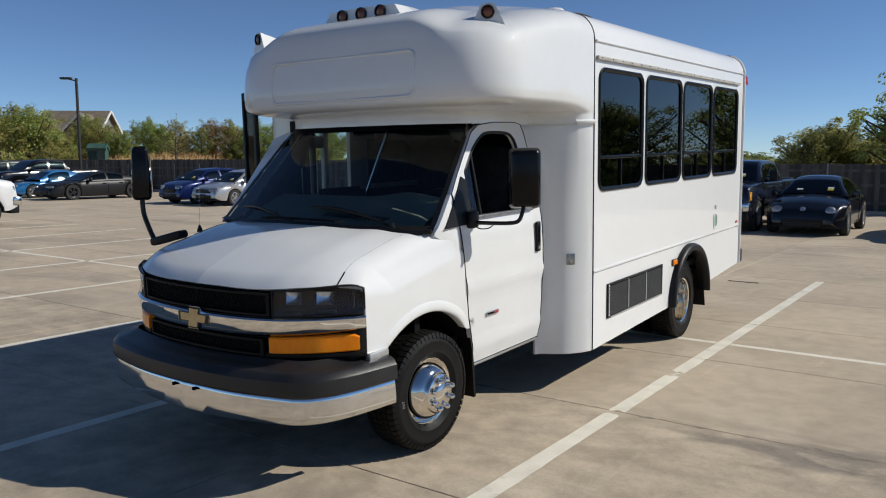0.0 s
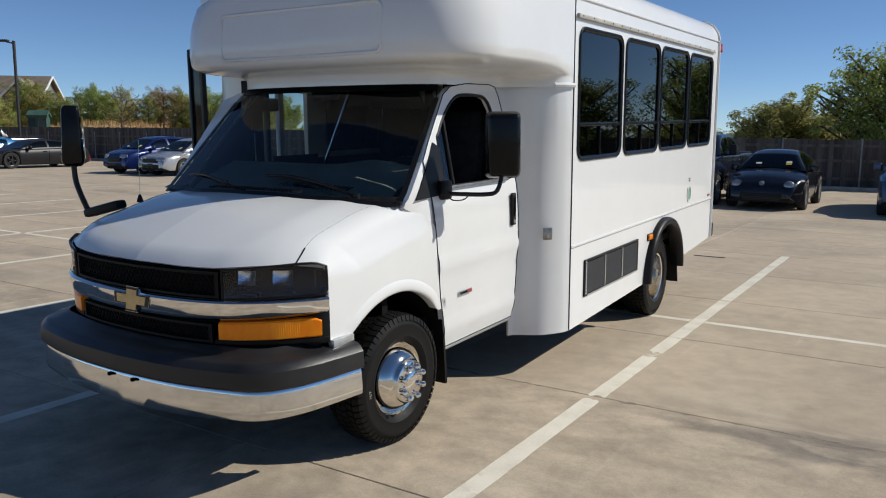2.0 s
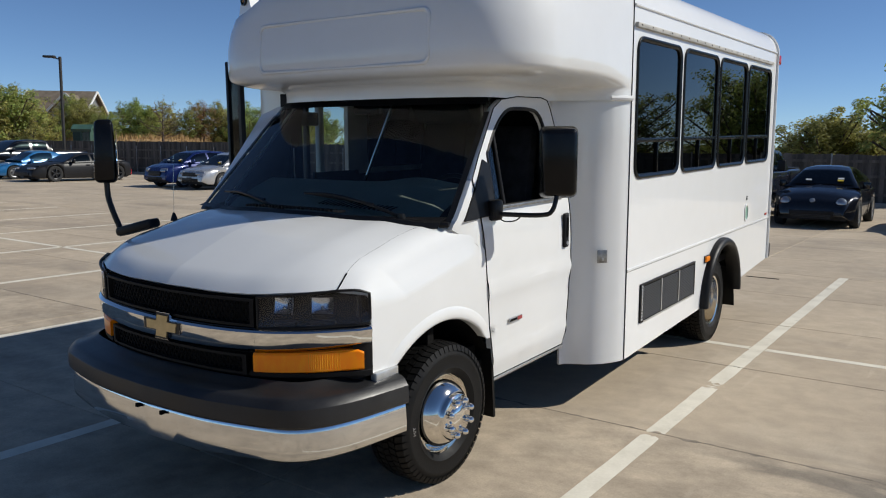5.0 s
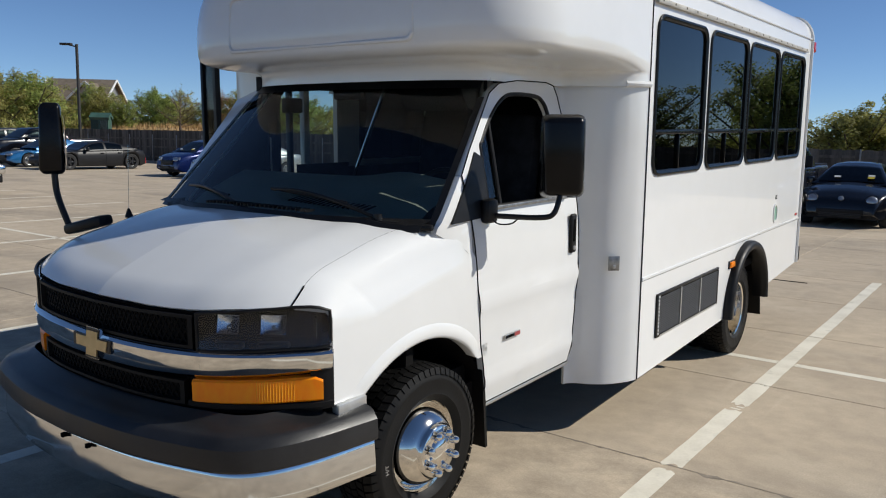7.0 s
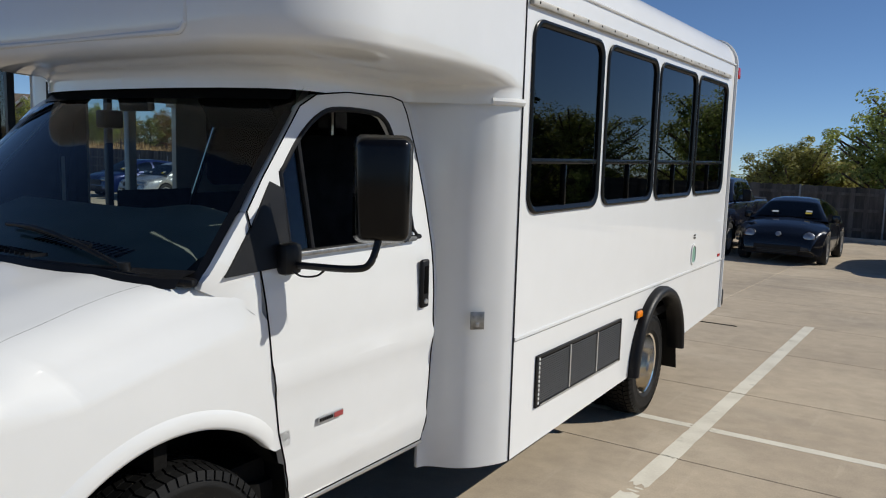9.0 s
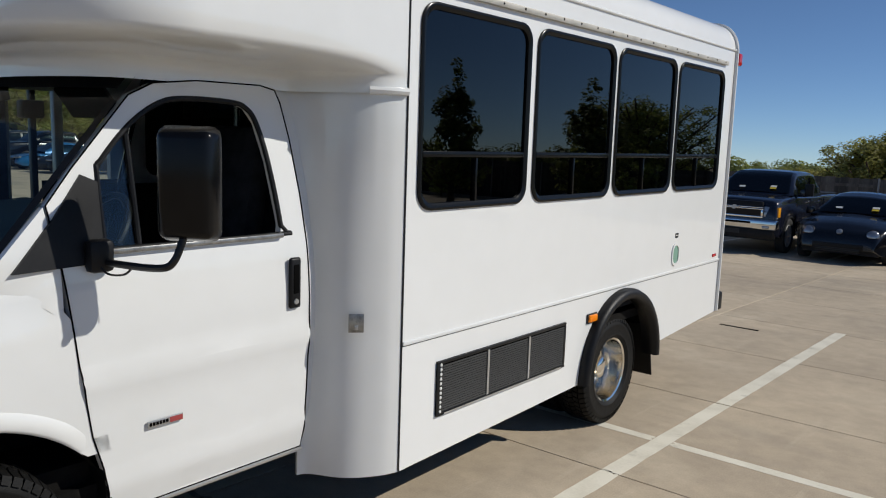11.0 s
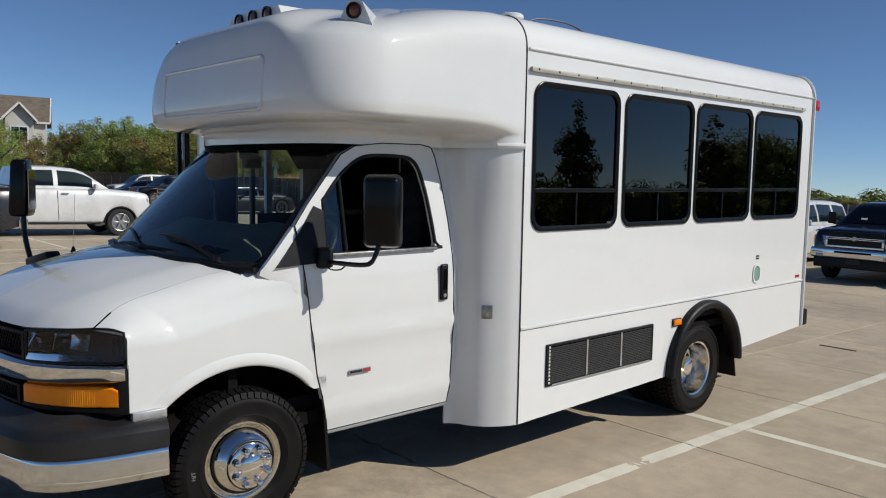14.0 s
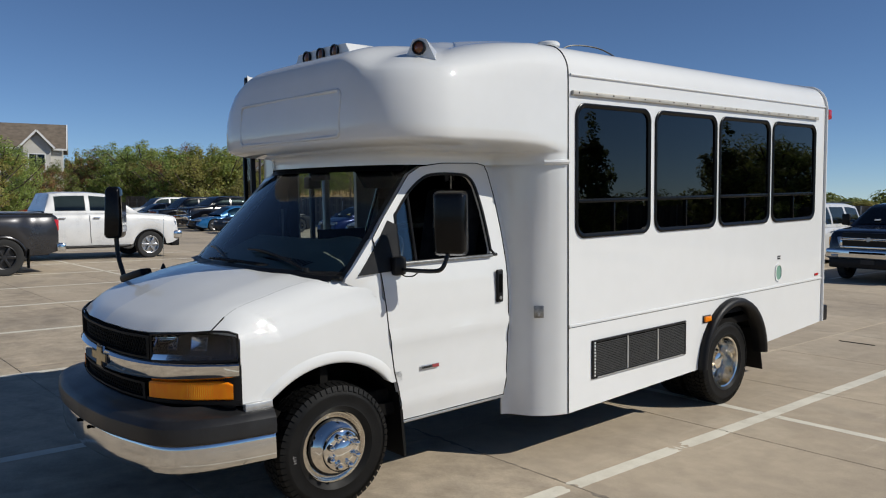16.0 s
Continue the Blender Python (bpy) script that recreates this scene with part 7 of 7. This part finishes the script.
    gz, gh, gw = grille
    if truck:
        g = part("grille", box(-hw * 0.64, hw * 0.64, -0.02, 0.06, 0.84, 1.22, 0.03), BLACKP, c, "black truck grille with chrome bars")
        for z0, z1 in ((1.03, 1.055), (1.065, 1.09), (0.84, 0.885)):
            part("grille_bar", box(-hw * 0.66, hw * 0.66, -0.05, -0.012, z0, z1, 0.008), CHROME, g)
        for s in (1, -1):
            part("grille_side", box(*sorted((s * hw * 0.61, s * hw * 0.66)), -0.048, -0.012, 0.886, 1.03, 0.008), CHROME, g)
            part("fog_lamp", box(*sorted((s * hw * 0.68, s * hw * 0.84)), -0.125, -0.09, 0.60, 0.67, 0.01), HEADL, c)
            part("running_board", tube([(s * (hw + 0.03), wb[0] + 0.6, 0.40), (s * (hw + 0.05), wb[0] + 0.8, 0.38), (s * (hw + 0.05), wb[1] - 1.0, 0.38), (s * (hw + 0.03), wb[1] - 0.8, 0.40)], 0.035, 8), ALU if tow_mirrors else BLACKP, c)
        part("grille_badge", plate_xz(bow_outline, -0.05, 1.06, 1.0, 0.012), PLAQUE, g)
        part("bumper", box(-hw * 0.99, hw * 0.99, -0.11, 0.16, 0.57, 0.815, 0.05, 3), CHROMEB, c, "chrome front bumper")
        part("bumper_slot", box(-hw * 0.42, hw * 0.42, -0.114, -0.09, 0.70, 0.75, 0.008), GAP, c)
        part("air_dam", box(-hw * 0.92, hw * 0.92, -0.05, 0.2, 0.34, 0.575, 0.03), BLACKP, c)
        part("plate_holder", box(-0.16, 0.16, -0.07, -0.045, 0.45, 0.56), GREYP, c)
        part("rear_bumper", box(-hw * 0.95, hw * 0.95, L - 0.05, L + 0.15, 0.50, 0.70, 0.03, 3), CHROMEB, c)
        bed = roof[-1][0]
        for s in (1, -1):
            part("bed_gap", box(*sorted((s * half(bed) * 0.99, s * (half(bed) + 0.004))), bed + 0.01, bed + 0.03, sill + 0.1, belt(bed + 0.1) - 0.07), GAP, c)
            for a in wb:
                lipz = [(s * (half(a + arch * math.cos(radians(q))) * 0.985), a + arch * math.cos(radians(q)), r * 0.95 + arch * math.sin(radians(q))) for q in range(0, 181, 12)]
                part("wheel_arch_lip", tube(lipz, 0.028, 6), BLACKP if not dual else color, c)
            part("mud_flap", box(*sorted((s * (half(wb[1]) - 0.26), s * (half(wb[1]) - 0.02))), wb[1] + r + 0.10, wb[1] + r + 0.115, 0.16, 0.60), RUBBER, c)
    else:
        g = part("grille", box(-gw / 2, gw / 2, -0.018, 0.05, gz - gh / 2, gz + gh / 2, 0.015), BLACKP, c, "dark front grille")
        for i in range(3):
            zz = gz - gh / 2 + gh * (i + 0.5) / 3
            part("grille_slat", box(-gw / 2 + 0.02, gw / 2 - 0.02, -0.026, -0.016, zz - 0.008, zz + 0.008), CHROME if chrome else GREYP, g)
        part("lower_intake", box(-hw * 0.55, hw * 0.55, -0.008, 0.05, sill + 0.10, sill + 0.22, 0.01), BLACKP, c)
    if round_lamp:
        part("front_badge", moved(lathe([(0.0, 0.012), (0.05, 0.012), (0.062, 0.004), (0.062, -0.02)], 20), pose(0, 0.065, 0.69, 0, 0, -90) @ pose(0, 0, 0, 0, -40, 0)), PLAQUE, c)
    elif not truck:
        part("licence_plate", box(-0.15, 0.15, -0.034, -0.027, gz - gh / 2 - 0.13, gz - gh / 2 - 0.03), GREYP, c)
    if chrome and not truck:
        part("bumper", box(-hw * 0.93, hw * 0.93, -0.06, 0.12, gz - gh / 2 - 0.20, gz - gh / 2 - 0.01, 0.035, 3), CHROMEB, c, "chrome bumper")
        part("rear_bumper", box(-hw * 0.95, hw * 0.95, L - 0.05, L + 0.13, 0.48, 0.66, 0.03, 3), CHROMEB, c)
    if open_bed:
        a, b = open_bed
        part("bed_cover", box(-hw * 0.86, hw * 0.86, a + 0.03, b, belt(a) + 0.005, belt(a) + 0.04, 0.012), BLACKP, c, "black bed cover")
    if rails:
        for s in (1, -1):
            part("roof_rail", tube([(s * (edge(l1 - 0.8) - 0.1), ws + 0.3, H + 0.03), (s * (edge(l1 - 0.8) - 0.1), rl - 0.1, H + 0.03)], 0.016, 6), BLACKP, c)
    if stickers:
        for x, mm, dz in ((0.42, YELLOW, 0.0), (0.42, PAPER, 0.07), (-0.32, PAPER, 0.01)):
            l = l0 + 0.16 + dz * 0.9
            p = top_pt(l, x / max(0.1, edge(l)))
            part("paper_sticker", moved(box(-0.07, 0.07, -0.003, 0.003, -0.03, 0.03), Matrix.Translation((x, l - 0.03, p.z + 0.02)) @ pose(0, 0, 0, -55)), mm, c)
    return c


BLK = paint("black_paint", (0.005, 0.005, 0.007), 0.0, 0.2)
NAVY = paint("navy_paint", (0.008, 0.010, 0.02), 0.0, 0.2)
CHAR = vary(mat("matte_charcoal_paint", (0.013, 0.013, 0.014), 0.42, 0, 0, 0.3), (0.010, 0.010, 0.011), (0.015, 0.015, 0.016), 2.0)
GREYT = paint("dark_grey_paint", (0.045, 0.045, 0.05), 0.5)
BLUE = paint("royal_blue_paint", (0.006, 0.018, 0.11), 0.3)
SKYB = paint("bright_blue_paint", (0.02, 0.15, 0.36), 0.2)
SILV = paint("silver_paint", (0.5, 0.51, 0.52), 0.5)
WCAR = paint("white_car_paint", (0.74, 0.74, 0.73))
CRVB = paint("steel_blue_paint", (0.05, 0.09, 0.17), 0.5)

SEDAN_T = [(0, 0.52), (0.04, 0.66), (0.14, 0.75), (0.5, 0.84), (1.05, 0.94), (1.6, 0.96), (3.6, 1.0), (4.1, 1.02), (4.5, 0.98), (4.6, 0.75)]
SEDAN_R = [(0.98, 0.94), (1.2, 1.05), (1.75, 1.36), (2.0, 1.44), (2.5, 1.48), (3.0, 1.45), (3.4, 1.34), (4.05, 1.02)]
HATCH_T = [(0, 0.5), (0.04, 0.72), (0.14, 0.82), (0.45, 0.92), (0.9, 1.0), (3.6, 1.06), (4.0, 1.06), (4.04, 0.8)]
HATCH_R = [(0.8, 0.99), (1.05, 1.13), (1.55, 1.42), (1.85, 1.49), (2.4, 1.52), (3.2, 1.47), (3.5, 1.4), (3.98, 1.06)]
BUG_T = [(0, 0.42), (0.03, 0.56), (0.12, 0.66), (0.35, 0.78), (0.75, 0.88), (1.15, 0.95), (3.2, 1.02), (3.8, 0.92), (4.15, 0.78), (4.28, 0.5)]
BUG_R = [(1.15, 0.98), (1.4, 1.16), (1.75, 1.38), (2.05, 1.46), (2.4, 1.49), (2.8, 1.46), (3.2, 1.34), (3.75, 0.95)]
GT_T = [(0, 0.42), (0.05, 0.56), (0.2, 0.66), (0.6, 0.78), (1.1, 0.86), (1.6, 0.89), (3.9, 0.95), (4.6, 0.96), (4.9, 0.88), (4.99, 0.6)]
GT_R = [(1.45, 0.88), (1.7, 0.98), (2.25, 1.25), (2.55, 1.32), (2.9, 1.33), (3.4, 1.29), (3.9, 1.16), (4.55, 0.96)]
TRUCK_T = [(0, 0.9), (0.02, 1.16), (0.08, 1.24), (0.3, 1.29), (1.35, 1.36), (3.7, 1.35), (3.78, 1.37), (5.78, 1.39), (5.85, 1.33)]
TRUCK_R = [(1.2, 1.36), (1.4, 1.50), (1.85, 1.82), (2.1, 1.91), (2.6, 1.95), (3.3, 1.94), (3.62, 1.90), (3.80, 1.40)]
SUV_T = [(0, 0.75), (0.03, 1.0), (0.12, 1.06), (0.5, 1.11), (1.3, 1.17), (4.9, 1.2), (5.1, 1.18), (5.15, 1.0)]
SUV_R = [(1.15, 1.16), (1.35, 1.3), (1.8, 1.72), (2.1, 1.84), (2.8, 1.9), (4.2, 1.89), (4.8, 1.82), (5.1, 1.2)]
CRV_T = [(0, 0.6), (0.03, 0.85), (0.12, 0.92), (0.5, 1.0), (1.0, 1.07), (4.2, 1.12), (4.5, 1.1), (4.55, 0.9)]
CRV_R = [(0.9, 1.06), (1.1, 1.18), (1.6, 1.56), (1.9, 1.65), (2.4, 1.69), (3.6, 1.66), (4.1, 1.56), (4.5, 1.12)]
SEDAN_G = ((1.42, 2.32), (2.42, 3.25))
TRUCK_G = ((1.66, 2.58), (2.70, 3.52))
SUV_G = ((1.6, 2.6), (2.72, 3.7), (3.85, 4.7))


def facing(x, y, turn=0):
    return pose(x, y, 0, 0, 0, turn)


# along the fence, noses out
car("compact_car", "glossy black rounded two-door compact with paper stickers, parked by the fence", facing(-0.20, 16.2) @ Matrix.Scale(0.935, 4), 4.28, 1.82, 1.49, BUG_T, BUG_R, BLK, 0.335, (0.86, 3.4), 0.22, ((1.5, 2.75),), ALLOY, 8, (0.64, 0.22, 0.24), (0.30, 0.10, 0.9), tuck=0.30, nose_pull=0.22, flare=0.06, stickers=True, round_lamp=0.125, bulge=0.05, crown=0.03)
car("pickup_truck", "black crew-cab pickup with chrome bumper and grille, parked by the fence", facing(-2.3, 16.25) @ Matrix.Scale(0.92, 4), 5.85, 2.0, 1.95, TRUCK_T, TRUCK_R, NAVY, 0.41, (0.98, 4.6), 0.40, TRUCK_G, ALLOY, 6, (0.98, 0.24, 0.36), (0.92, 0.30, 1.1), 0.2, True, (3.85, 5.75), 0.05, stickers=True, truck=True, tow_mirrors=True)
car("suv", "white large sport utility vehicle with dark windows", facing(-5.9, 18.4) @ Matrix.Scale(0.94, 4), 5.15, 2.0, 1.9, SUV_T, SUV_R, WCAR, 0.39, (0.95, 3.9), 0.34, SUV_G, ALLOY, 6, (0.9, 0.2, 0.36), (0.85, 0.25, 1.1), 0.2, True, None, 0.08, rails=True)
car("suv", "steel-blue compact sport utility vehicle parked by the fence", facing(3.05, 15.9) @ Matrix.Scale(0.94, 4), 4.55, 1.82, 1.68, CRV_T, CRV_R, CRVB, 0.35, (0.9, 3.5), 0.28, ((1.35, 2.25), (2.38, 3.2), (3.35, 4.05)), ALLOY, 5, (0.8, 0.18, 0.36), (0.72, 0.16, 0.8), 0.22)
car("sedan", "silver sedan parked by the fence", facing(-22.8, 16.5), 4.6, 1.8, 1.48, SEDAN_T, SEDAN_R, SILV, 0.33, (0.92, 3.6), 0.23, SEDAN_G, ALLOY, 5, (0.66, 0.15, 0.4), (0.6, 0.16, 0.9), stickers=True)
car("hatchback", "royal blue hatchback parked by the fence", facing(-25.2, 16.6), 4.04, 1.73, 1.52, HATCH_T, HATCH_R, BLUE, 0.32, (0.82, 3.35), 0.22, ((1.25, 2.1), (2.2, 3.0)), ALLOY, 5, (0.72, 0.16, 0.34), (0.58, 0.2, 0.8), stickers=True)
car("sports_sedan", "low matte charcoal four-door sports car parked by the fence", facing(-33.4, 15.4), 4.99, 1.98, 1.33, GT_T, GT_R, CHAR, 0.37, (1.0, 4.16), 0.17, ((1.95, 2.8), (2.9, 3.7)), DARKRIM, 5, (0.62, 0.10, 0.4), (0.38, 0.12, 1.1), nose_pull=0.2, flare=0.04)
car("coupe", "bright blue coupe parked by the fence", facing(-37.0, 15.5), 4.5, 1.8, 1.40, [(l * 0.9, z * 0.92) for l, z in GT_T], [(l * 0.9, z * 1.05) for l, z in GT_R], SKYB, 0.33, (0.9, 3.5), 0.2, ((1.75, 2.9),), ALLOY, 5, (0.62, 0.13, 0.38), (0.5, 0.14, 0.9))
car("pickup_truck", "black pickup with clear headlights, parked by the fence", facing(-40.0, 16.2), 5.85, 2.0, 1.95, TRUCK_T, TRUCK_R, BLK, 0.40, (0.98, 4.6), 0.40, TRUCK_G, ALLOY, 6, (0.98, 0.24, 0.36), (0.92, 0.30, 1.1), 0.2, True, (3.85, 5.75), 0.05, truck=True)
car("suv", "black sport utility vehicle in a row of parked cars", facing(-44.5, 16.2), 5.15, 1.98, 1.88, SUV_T, SUV_R, BLK, 0.39, (0.95, 3.9), 0.34, SUV_G, ALLOY, 6, (0.9, 0.2, 0.36), (0.85, 0.25, 1.1), 0.2, True, None, 0.08)
car("sedan", "dark sedan in a row of parked cars", facing(-48.5, 16.0), 4.6, 1.8, 1.46, SEDAN_T, SEDAN_R, NAVY, 0.33, (0.92, 3.6), 0.23, SEDAN_G)
car("suv", "white sport utility vehicle in a row of parked cars", facing(-52.5, 17.5), 5.15, 1.98, 1.95, SUV_T, SUV_R, WCAR, 0.39, (0.95, 3.9), 0.34, SUV_G, ALLOY, 6, (0.9, 0.2, 0.36), (0.85, 0.25, 1.1), 0.2, True, None, 0.08)
car("sedan", "red sedan in a row of parked cars", facing(-57.5, 11.0), 4.6, 1.8, 1.46, SEDAN_T, SEDAN_R, paint("red_paint", (0.3, 0.02, 0.02)), 0.33, (0.92, 3.6), 0.23, SEDAN_G)
car("sedan", "cream sedan in a row of parked cars", facing(-45.0, 9.2), 4.6, 1.8, 1.46, SEDAN_T, SEDAN_R, paint("cream_paint", (0.55, 0.5, 0.4)), 0.33, (0.92, 3.6), 0.23, SEDAN_G)
# in the middle row
car("pickup_truck", "white crew-cab pickup parked across the lot", facing(-20.0, 7.32, 180), 5.85, 2.0, 1.95, TRUCK_T, TRUCK_R, WCAR, 0.40, (0.88, 4.5), 0.42, TRUCK_G, ALLOY, 6, (0.98, 0.24, 0.36), (0.92, 0.30, 1.1), 0.2, True, None, 0.05, truck=True)
car("pickup_truck", "dark grey dual-wheel pickup with black bed cover", facing(-16.35, -3.3), 6.2, 2.1, 1.98, [(l * 1.06, z * 1.0) for l, z in TRUCK_T], [(l * 1.06, z * 1.015) for l, z in TRUCK_R], GREYT, 0.42, (1.0, 4.98), 0.44, [(a * 1.06, b * 1.06) for a, b in TRUCK_G], DARKRIM, 6, (1.0, 0.24, 0.36), (0.92, 0.30, 1.1), 0.2, True, (4.1, 6.1), 0.05, flare=0.02, truck=True, dual=0.13)

# ---- slabs of the pavement ----
for cx, cy in SLABS:
    s = part("slab", slab_mesh, CONCRETE, lot)
    s.location = (cx, cy, 0)
